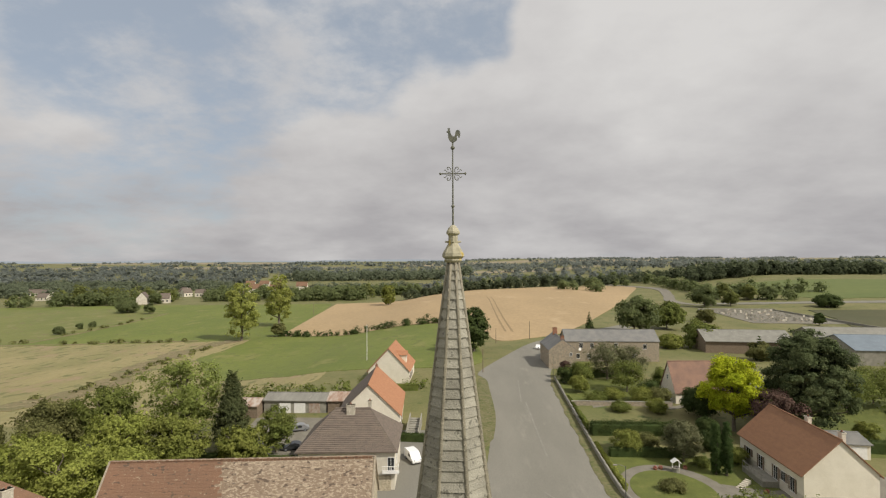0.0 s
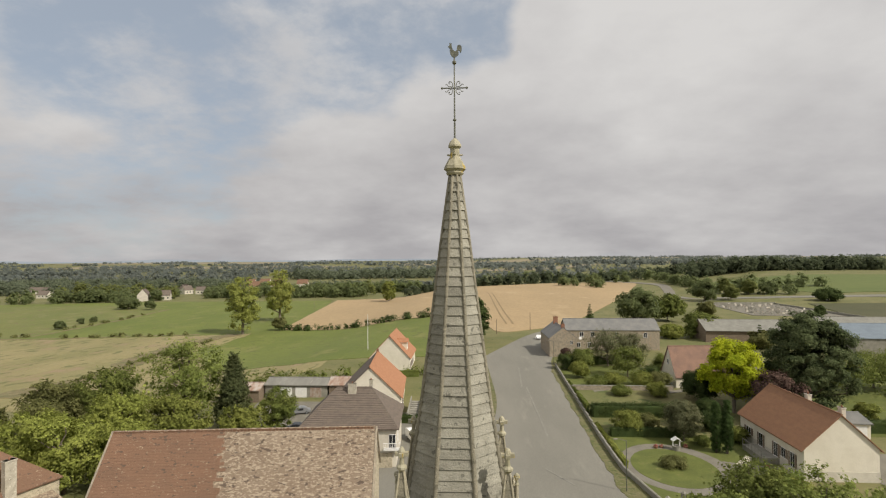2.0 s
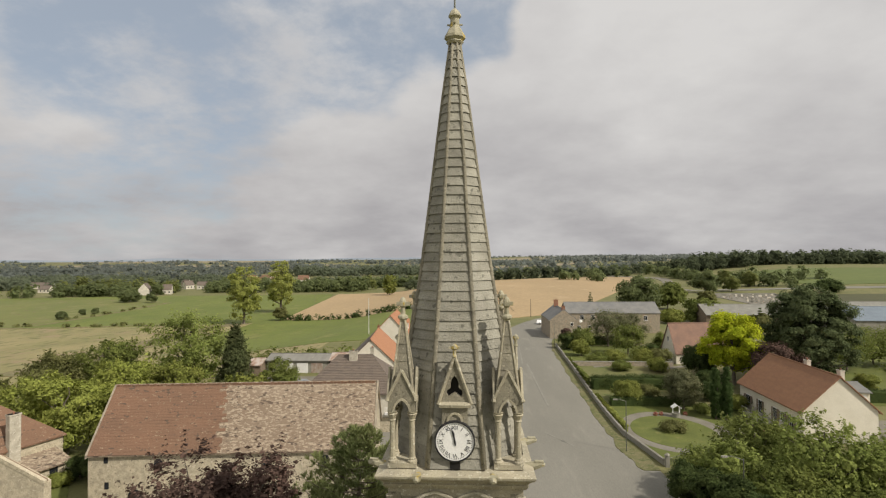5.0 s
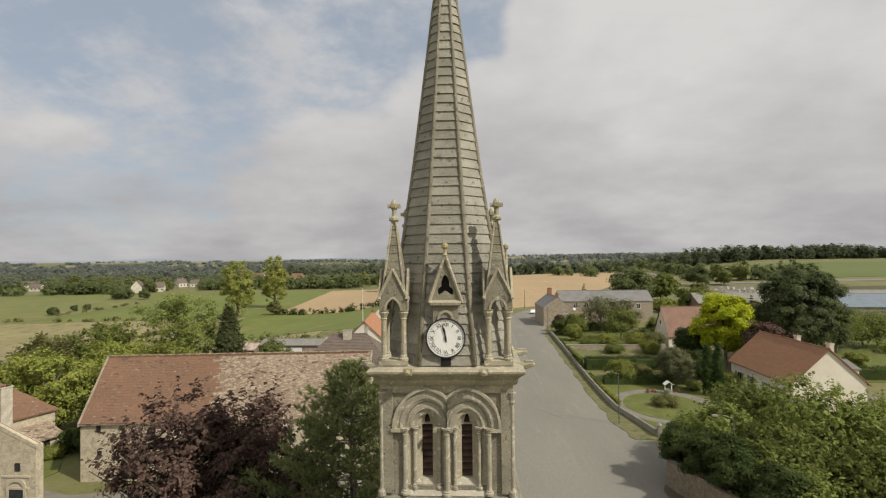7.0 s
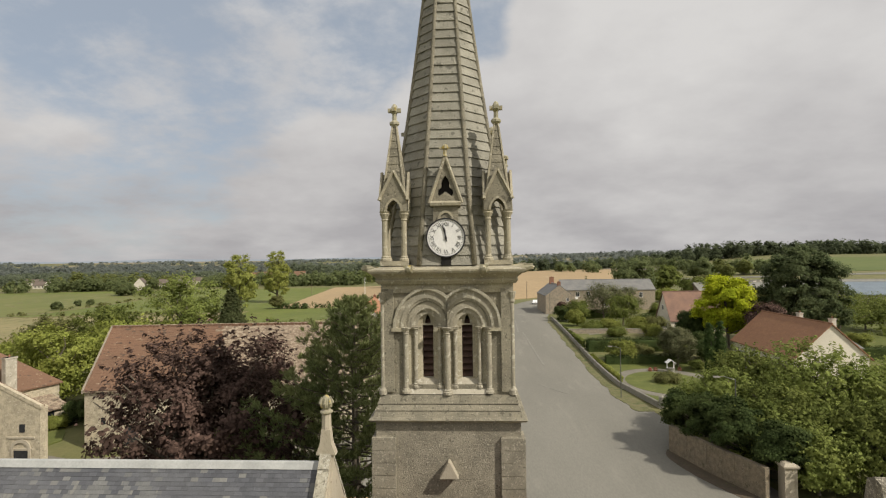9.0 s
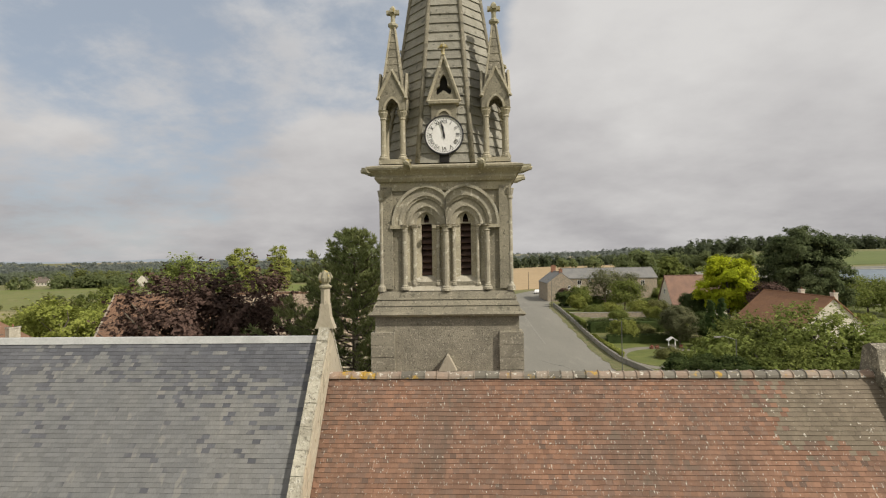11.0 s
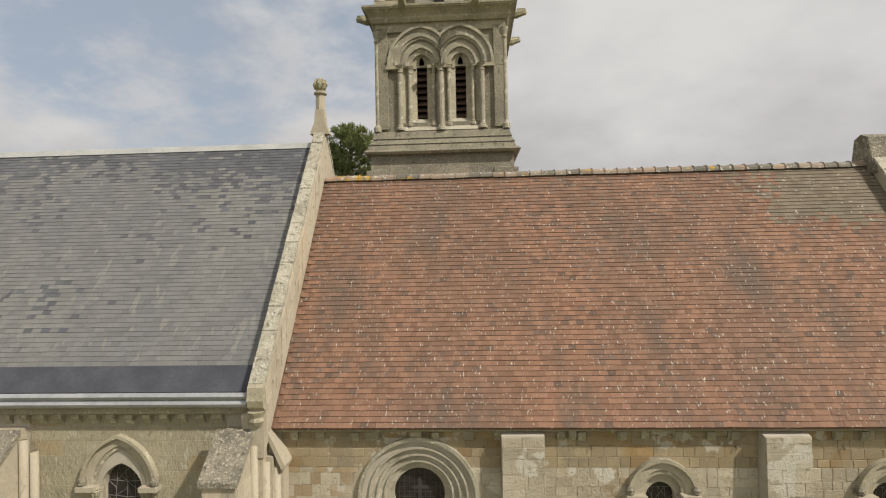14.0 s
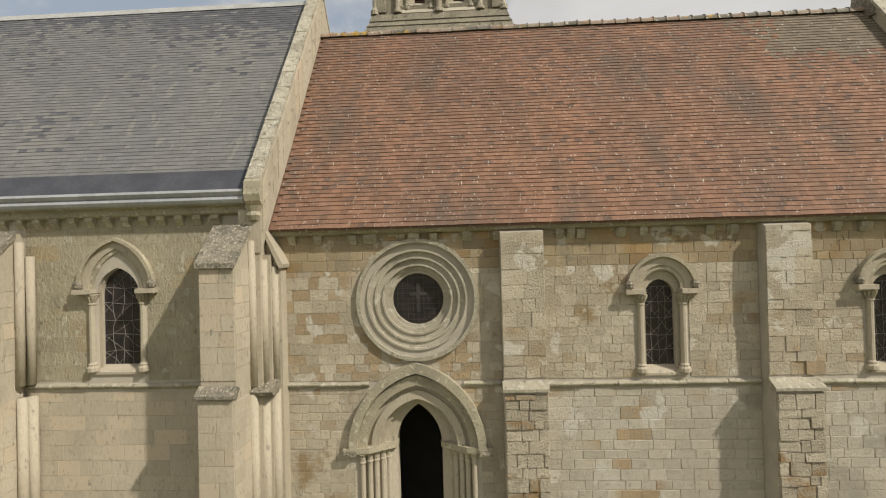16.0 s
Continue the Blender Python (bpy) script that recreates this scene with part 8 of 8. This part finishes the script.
# roadside tree behind the spire and trees in the fields
for k, (x, y, w, h, m) in enumerate([(0.5, 196, 13, 17, "leaf_dark"), (-3, 208, 10, 13, "leaf"), (75, 250, 22, 17, "leaf_mid"), (94, 262, 18, 13, "leaf"), (160, 375, 19, 16, "leaf_mid"), (180, 380, 12, 12, "leaf_light_far"), (208, 412, 13, 12, "leaf_light_far"), (196, 425, 12, 13, "leaf_light_far"), (224, 412, 15, 10, "leaf_mid"), (125, 291, 12, 7, "leaf_olive"), (236, 366, 18, 8, "leaf_dark"), (176, 279, 6, 7, "leaf_dark"), (-127, 285, 21, 33, "leaf_poplar"), (-129, 346, 20, 36, "leaf_poplar"), (-112, 301, 9, 8, "leaf_olive"), (-247, 303, 7, 5.4, "leaf_mid"), (-253, 328, 4.6, 4.4, "leaf_mid"), (-252, 338, 5.2, 3.8, "leaf_mid"), (-267, 423, 9.5, 9.0, "leaf_mid"), (-80, 500, 16, 20, "leaf_light"), (96, 182, 9, 6, "leaf_olive"), (108, 184, 8, 8, "leaf"), (88, 208, 14, 9, "leaf"), (75, 205, 10, 5, "leaf_light"), (-290, 430, 20, 10, "leaf_mid"), (-322, 520, 16, 11, "leaf_mid")]):
    tree("field_tree", x, y, w, h, M[m], "broad tree standing in the fields", n=110, z0=0.03 * h, clump=0.10 * w, count=6000, size=0.021 * w + 0.30, seed=140 + k, shape="lobed" if 0.8 * h < w < 2 * h else "round")
for k, (x, y, h) in enumerate([(57, 262, 8), (96, 183, 8)]):
    conifer("spruce", x, y, 0.5 * h, h, M["leaf_dark"], "small dark green conical spruce", 180 + k, 1800, 0.4, 10)

# hedgerows, far woods and villages' trees
rng = random.Random(8)


def row(x0, y0, x1, y1, step, w, h, jitter=2.0):
    L = math.hypot(x1 - x0, y1 - y0)
    n = max(2, int(L / step))
    return [(x0 + (x1 - x0) * (i + rng.random() * 0.6) / n + jitter * (rng.random() - 0.5), y0 + (y1 - y0) * i / n + jitter * (rng.random() - 0.5), w * (0.7 + 0.6 * rng.random()), h * (0.65 + 0.55 * rng.random())) for i in range(n + 1)]


woods("hedgerow", row(-112, 302, -66, 296, 4.0, 5.5, 3.6) + row(-70, 298, -14, 296, 4.2, 6, 4.4) + row(-20, 296, 4, 292, 4, 6, 4), M["leaf_dark"], "hedgerow of dark bushes at the wheat field's edge", 320, 200, 0.42)
woods("hedgerow", row(-36, 138, -14, 139.5, 2.4, 3.4, 2.6) + row(-56, 128, -30, 134, 2.6, 4.5, 4.0) + row(-66, 122, -50, 128, 2.6, 4, 3), M["leaf"], "bushes behind the gardens", 160, 201, 0.32)
woods("hedgerow", row(-215, 268, -160, 280, 5, 4, 1.6, 4) + row(-300, 268, -240, 270, 5, 5, 1.8, 6) + row(-246, 380, -240, 300, 9, 4, 1.5, 5) + row(-136, 262, -124, 150, 6, 3, 1.1, 8) + row(-520, 330, -360, 350, 30, 12, 6), M["leaf_olive"], "low scrub along the pasture ditches", 160, 202, 0.5)
woods("hedgerow", row(100, 240, 118, 290, 4, 5, 3) + row(80, 205, 120, 215, 4, 6, 5) + row(118, 160, 170, 162, 4, 8, 6) + row(96, 140, 125, 150, 4, 8, 7) + row(92, 124, 118, 132, 4, 8, 7), M["leaf"], "green bushes behind the farm", 160, 203, 0.45)


def grove(x0, y0, x1, y1, deep, step, w, h):
    """A belt of wood: trees scattered close together, deep metres broad."""
    out, L = [], math.hypot(x1 - x0, y1 - y0)
    for j in range(max(1, int(deep / step))):
        for i in range(max(2, int(L / step))):
            f = (i + rng.random() + 0.5 * (j % 2)) * step / L
            x, y = x0 + (x1 - x0) * f, y0 + (y1 - y0) * f + (j + rng.random() * 0.8) * step
            k = 0.80 + 0.55 * noise.noise(Vector((x / 48, y / 48, 1.5))) + 0.30 * rng.random()
            if any(abs(x / y - (hx + 6) / hy) < 0.016 and hy - 130 < y < hy + 12 for hx, hy, *_ in FAR_HOUSES):
                continue
            out.append((x, y, w * (0.75 + 0.5 * rng.random()), h * k))
    return out


def sow(leaf, label, cards, seed, size, belts):
    woods("woodland", sum((grove(*b_) for b_ in belts), []), leaf, label, cards, seed, size)


sow(M["leaf_wood"], "dark belt of trees behind the wheat field", 240, 204, 1.5, [(-70, 545, 60, 606, 20, 9, 13, 11), (60, 606, 190, 640, 20, 9, 13, 11)])
sow(M["leaf_mid"], "broad belt of mixed trees beyond the pasture", 240, 211, 1.6, [(-345, 545, -120, 560, 60, 11, 15, 13), (-440, 470, -330, 505, 34, 11, 15, 13), (-330, 600, -60, 650, 40, 12, 15, 12)])
sow(M["leaf_light_far"], "lighter green trees among the wood", 240, 212, 1.5, [(-430, 520, -300, 545, 22, 11, 15, 17), (-560, 480, -440, 500, 20, 16, 13, 9), (-150, 600, -110, 606, 14, 10, 13, 16)])
sow(M["leaf_far_hazed"], "wide dark wood beyond the meadows", 170, 213, 2.0, [(-900, 560, -430, 600, 110, 17, 19, 13), (-1000, 720, -380, 760, 90, 19, 22, 13), (-380, 700, -90, 740, 60, 17, 18, 10)])
sow(M["leaf_far_hazed"], "wooded low hill in the distance", 150, 214, 2.6, [(-400, 1080, 10, 1110, 150, 20, 24, 20)])
sow(M["leaf_distant_hazed"], "dark tree lines of the bocage countryside", 110, 205, 3.0, [(-1500, 950, -420, 980, 70, 24, 26, 14), (-1700, 1250, -420, 1300, 60, 28, 30, 15), (-60, 930, 420, 980, 34, 18, 20, 10), (-120, 760, 260, 800, 30, 15, 16, 9), (40, 1180, 640, 1250, 40, 24, 26, 11), (-300, 1700, 900, 1800, 60, 32, 34, 12), (-1900, 1700, -500, 1800, 60, 34, 36, 14), (420, 900, 900, 860, 40, 22, 24, 12)])
sow(M["leaf_wood"], "dark wood on the rising ground", 240, 206, 1.5, [(225, 560, 640, 572, 44, 9, 13, 16), (150, 640, 330, 650, 30, 11, 14, 12), (640, 570, 800, 560, 30, 12, 15, 15)])
spots = []
for x0, y0, x1, y1 in ((92, 560, 120, 520), (100, 590, 165, 600), (196, 470, 200, 625)):
    spots += row(x0, y0, x1, y1, 13, 13, 11, 5)
spots += row(196, 452, 268, 436, 8, 11, 12, 6) + row(176, 430, 232, 402, 10, 10, 8, 6)
spots += row(-70, 700, 60, 715, 17, 11, 11, 2) + row(20, 760, 200, 770, 24, 11, 11, 2)
woods("roadside_trees", spots, M["leaf_mid"], "rows of round trees along the country road", 300, 208, 1.1)
spots = []
for k in range(200):
    a, r = radians(-62 + 124 * rng.random()), 1300 + 3000 * rng.random()
    x, y = r * math.sin(a), r * math.cos(a)
    L = 60 + 300 * rng.random()
    spots += [(x + L * f, y + 20 * rng.random(), 34, 3 + 4 * rng.random()) for f in (0, 0.12, 0.25, 0.38, 0.5, 0.62, 0.75, 0.88)]
woods("woodland", spots, M["leaf_distant_hazed"], "far hedgerows and woods along the horizon", 20, 207, 7)
# hills at the end of the view, their haze a flat glow
b = Builder()
n = 90
for k in range(n + 1):
    a = radians(-75 + 150 * k / n)
    z = 30 + 16 * noise.noise(Vector((k * 0.21, 4.2, 0))) + 5 * noise.noise(Vector((k * 0.9, 1.1, 0)))
    b.v += [(4700 * math.sin(a), 4700 * math.cos(a), -40), (4700 * math.sin(a), 4700 * math.cos(a), z)]
b.f = [(2 * k, 2 * k + 2, 2 * k + 3, 2 * k + 1) for k in range(n)]
tagged(part("backdrop", b, M["haze"]), "far horizon hills, their blue-grey haze a flat glow", "backdrop", kind="structure")


# ---- pieces of walls and roofs ----
def stone_mesh(bevel, material, seed, rough=1.0):
    """A facing stone one unit wide and high, its corners knocked about a little."""
    rng = random.Random(seed)
    b = Builder().bevel_box(0, 1, 0, 0.06, 0, 1, bevel)
    b.v = [(x + 0.03 * rough * (rng.random() - 0.5), y - (0.010 * rough * rng.random() if k > 7 else 0), z + 0.045 * rough * (rng.random() - 0.5)) if k > 3 else (x, y, z) for k, (x, y, z) in enumerate(b.v)]
    return b.mesh("stone", material)


block = [stone_mesh(0.007, M["block"], 300 + k) for k in range(8)]
block_worn = [stone_mesh(0.03, M["block_buttress"], 330 + k, 2.4) for k in range(8)]
block_grey = [Builder().bevel_box(0, 1, 0, 0.06, 0, 1, 0.006).mesh("stone", M["ashlar_grey"])]
block_ashlar = [Builder().bevel_box(0, 1, 0, 0.06, 0, 1, 0.007).mesh("stone", M["ashlar_piece"])]


def courses(rng, x0, x1, z0, z1, hs, ls, holes, joint=0.0045):
    """Blocks (x, z, width, height) in courses; holes: functions that give the closed stretch (a, b) of x at a height, or None."""
    z = z0
    while z < z1 - 0.06:
        h = min(hs[0] + (hs[1] - hs[0]) * rng.random(), z1 - z)
        if z1 - z - h < 0.1:
            h = z1 - z
        gaps = sorted(g for g in (f(z, z + h) for f in holes) if g)
        spans, a = [], x0
        for g0, g1 in gaps:
            if g0 > a:
                spans.append((a, min(g0, x1)))
            a = max(a, g1)
        if a < x1:
            spans.append((a, x1))
        for s0, s1 in spans:
            x = s0
            while x < s1 - 0.02:
                w = ls[0] + (ls[1] - ls[0]) * rng.random() ** 1.4
                if s1 - x - w < 0.5 * ls[0]:
                    w = s1 - x
                yield x + joint / 2, z + joint / 2, max(w - joint, 0.02), h - joint
                x += w
        z += h


def arch_gap(cx, w, rise, sill, spring):
    def f(z0, z1):
        if z1 < sill or z0 > spring + rise:
            return None
        zz = max(z0, spring)
        if zz <= spring:
            return (cx - w, cx + w)
        lo, hi = 0.0, w
        for _ in range(20):
            mid = (lo + hi) / 2
            lo, hi = (mid, hi) if arch_top(w, rise, mid) > zz - spring else (lo, mid)
        return (cx - lo, cx + lo)
    return f


def round_gap(cx, cz, r):
    def f(z0, z1):
        d = 0 if z0 <= cz <= z1 else min(abs(z0 - cz), abs(z1 - cz))
        return None if d >= r else (cx - math.sqrt(r * r - d * d), cx + math.sqrt(r * r - d * d))
    return f


def face_blocks(parent, blocks, y, shared, joined, rng, proud=0.005, limit=300):
    """Facing stones: the first ones as pieces of their own, those past the limit joined."""
    rest = Builder()
    for k, (x, z, w, h) in enumerate(blocks):
        yy = y - proud * rng.random()
        if k < limit:
            piece("stone", shared[k % len(shared)], parent, Matrix.Translation((x, yy, z)) @ Matrix.Diagonal((w, 1, h, 1)))
        else:
            n = len(rest.v)
            rest.bevel_box(x, x + w, yy, yy + 0.06, z, z + h, 0.008)
            rest.v[n + 4:] = [(p + 0.014 * (rng.random() - 0.5), q - 0.005 * rng.random(), r + 0.014 * (rng.random() - 0.5)) for p, q, r in rest.v[n + 4:]]
    if rest.v:
        tagged(part("stones", rest, joined, parent), "facing stones of the wall", kind="stuff")


rng = random.Random(21)
nave_gaps = [round_gap(OX, OZ, 1.22), arch_gap(PX, 1.36, 1.66, -1, 2.36)] + [arch_gap(c, 0.56, 0.60, 3.8, 5.66) for c in WINDOWS]
blocks = []
for x0, x1 in ((-3.82, 0.99), (1.91, 6.35), (7.29, 12.0)):
    blocks += list(courses(rng, x0, x1, 3.82, 6.20, (0.16, 0.27), (0.18, 0.46), nave_gaps))
# top courses: stained stone with the eaves shadow also in its colour
face_blocks(nave_wall, sum((list(courses(rng, x0, x1, 6.20, 6.99, (0.17, 0.25), (0.20, 0.50), nave_gaps)) for x0, x1 in ((-3.82, 0.99), (1.91, 6.35), (7.29, 12.0))), []), NY, block, M["block_stained_shaded"], rng, limit=0)
face_blocks(nave_wall, blocks, NY, block, M["block_joined"], rng)
face_blocks(nave_wall, list(courses(rng, -3.82, 0.99, 1.0, 3.66, (0.17, 0.26), (0.20, 0.5), nave_gaps)), NY, block, M["block_joined"], rng, limit=0)
blocks = list(courses(rng, 1.91, 6.35, 1.0, 3.62, (0.19, 0.27), (0.26, 0.60), nave_gaps, 0.004)) + list(courses(rng, 7.29, 12.0, 1.0, 3.6, (0.19, 0.27), (0.26, 0.60), nave_gaps, 0.004))
face_blocks(nave_wall, blocks, NY, block, M["block_pale"], rng, 0.006, 0)
for (x0, x1, y0, ylow), ob in zip(((1.00, 1.90, NY - 0.26, NY - 0.36), (6.36, 7.28, NY - 0.28, NY - 0.50)), bt):
    face_blocks(ob, list(courses(rng, x0 + 0.005, x1 - 0.005, 3.90, 6.93, (0.20, 0.33), (0.26, 0.60), [])), y0 - 0.012, block, M["block_joined"], rng, 0.015 if x0 < 3 else 0.03)
    face_blocks(ob, list(courses(rng, x0 + 0.005, x1 - 0.005, 1.0, 3.58, (0.15, 0.30), (0.18, 0.50), [])), ylow - 0.012, block_worn, M["block_joined"], rng, 0.025 if x0 < 3 else 0.05)
choir_gaps = [arch_gap(c, 0.66, 0.9, 4.0, 5.85) for c in (-7.24, -13.0)]
face_blocks(choir_wall, list(courses(rng, -9.3, -4.88, 3.98, 7.58, (0.30, 0.34), (0.5, 0.95), choir_gaps, 0.003)), CY, block_grey, M["ashlar_grey"], rng, 0.004)
blocks = list(courses(rng, -9.3, -4.88, 1.0, 3.74, (0.30, 0.33), (0.42, 0.8), [], 0.006))
blocks += list(courses(rng, -16, -10.1, 1.0, 7.5, (0.30, 0.34), (0.5, 0.95), choir_gaps, 0.005))
face_blocks(choir_wall, blocks, CY, block_ashlar, M["ashlar"], rng, 0.006)
for ob, x0, x1 in choir_bt:
    face_blocks(ob, list(courses(rng, x0 + 0.004, x1 - 0.004, 4.18, 6.34, (0.30, 0.33), (0.34, 0.6), [], 0.005)), 9.21, block_ashlar, M["ashlar"], rng, 0.006)
    face_blocks(ob, list(courses(rng, x0 + 0.004, x1 - 0.004, 1.0, 3.82, (0.30, 0.33), (0.34, 0.6), [], 0.007)), 9.07, block_ashlar, M["ashlar"], rng, 0.006)


# stones on the buttresses' flanks
flank = Builder().bevel_box(0, 1, 0, 0.02, 0, 1, 0.006).mesh("stone", M["ashlar_piece"])
for ob, x0, x1 in choir_bt:
    z = 0.6
    while z < 6.2:
        h = 0.29 + 0.05 * rng.random()
        y0, y1 = (9.24, 9.93) if z > 3.9 else (9.10, 9.93)
        cut = y0 + (y1 - y0) * (0.35 + 0.3 * rng.random())
        if abs(z - 3.85) > 0.3:
            for a, b_ in ((y0, cut), (cut, y1)):
                piece("stone", flank, ob, Matrix.Translation((x1 + 0.012, a, z)) @ Matrix.Rotation(math.pi / 2, 4, "Z") @ Matrix.Diagonal((b_ - a - 0.006, 1, h - 0.006, 1)))
        z += h


def lay_roof(roof, ridge, eave, x0, x1, gauge, width, thick, shared_mat, joined_mat, name, seed, near, wobble, dark, worn, edge, moss_x=None):
    """Tiles in lapped rows up one slope. near: the stretch (x0, x1, rows) whose tiles are pieces of their own."""
    rng = random.Random(seed)
    dy, dz = ridge[0] - eave[0], ridge[1] - eave[1]
    L = math.hypot(dy, dz)
    u = Vector((0, dy / L, dz / L))
    nrm = Vector((0, -dz / L, dy / L))
    length = gauge * 1.25
    tilt = thick / gauge
    # one tile: its own x across, y up the slope, z off the roof
    e = 0.0016
    verts = [(e, 0, thick), (width - e, 0, thick), (width - e, length, thick - tilt * length * 0.9), (e, length, thick - tilt * length * 0.9), (e, 0, -0.004), (width - e, 0, -0.004), (width - e, length, -0.02), (e, length, -0.02)]
    faces = [(0, 1, 2, 3), (0, 4, 5, 1), (0, 3, 7, 4), (1, 5, 6, 2)]
    me = Builder().add(verts, faces).mesh(name, shared_mat)
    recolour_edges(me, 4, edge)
    rest, deep, green, made = Builder(), Builder(), Builder(), 0
    rows = int(L / gauge)
    basis = Matrix(((1, 0, 0, 0), (0, u.y, nrm.y, 0), (0, u.z, nrm.z, 0), (0, 0, 0, 1)))
    for r in range(rows):
        s = r * gauge - 0.02
        x = x0 + (0.5 * width if r % 2 else 0)
        sag = wobble * noise.noise(Vector((0, r * 0.7, seed)))
        while x < x1 - 0.3 * width:
            o = Vector((x, eave[0], eave[1])) + u * (s + sag + wobble * noise.noise(Vector((x * 0.8, r * 0.3, seed))) + 0.006 * (rng.random() - 0.5)) + nrm * (0.012 + wobble * 0.8 * noise.noise(Vector((x * 0.5, r * 0.12, 9 + seed))) + 0.004 * rng.random())
            m = Matrix.Translation(o) @ basis @ Matrix.Rotation(0.02 * (rng.random() - 0.5), 4, "Z")
            if near[0] <= x < near[1] and r < near[2] and made < 300:
                piece(name, me, roof, m)
                made += 1
            else:
                up = r / rows + 0.25 * noise.noise(Vector((x * 0.35, r * 0.05, 2)))
                old = rng.random() < worn[0] * sst(worn[1], worn[2], up) + worn[3] * sst(0.12, 0.46, noise.noise(Vector((x * 0.45, r * 0.07, 7))))
                moss = moss_x is not None and rng.random() < 1.1 * sst(moss_x, moss_x + 2.0, x + 1.5 * noise.noise(Vector((r * 0.2, x * 0.6, 5)))) * sst(0.62, 0.80, up + 0.12 * noise.noise(Vector((x * 0.9, r * 0.25, 3))))
                (green if moss else deep if old else rest).add([m @ Vector(v) for v in verts], faces)
            x += width
    for b_, material, label in ((rest, joined_mat, "laid in lapped rows up the slope"), (deep, dark, "differently weathered rows towards the ridge"), (green, M["tile_moss"], "mossy grey rows by the far end of the ridge")):
        if not b_.v:
            continue
        ob = tagged(part(name + "s", b_, material, roof), label, kind="stuff")
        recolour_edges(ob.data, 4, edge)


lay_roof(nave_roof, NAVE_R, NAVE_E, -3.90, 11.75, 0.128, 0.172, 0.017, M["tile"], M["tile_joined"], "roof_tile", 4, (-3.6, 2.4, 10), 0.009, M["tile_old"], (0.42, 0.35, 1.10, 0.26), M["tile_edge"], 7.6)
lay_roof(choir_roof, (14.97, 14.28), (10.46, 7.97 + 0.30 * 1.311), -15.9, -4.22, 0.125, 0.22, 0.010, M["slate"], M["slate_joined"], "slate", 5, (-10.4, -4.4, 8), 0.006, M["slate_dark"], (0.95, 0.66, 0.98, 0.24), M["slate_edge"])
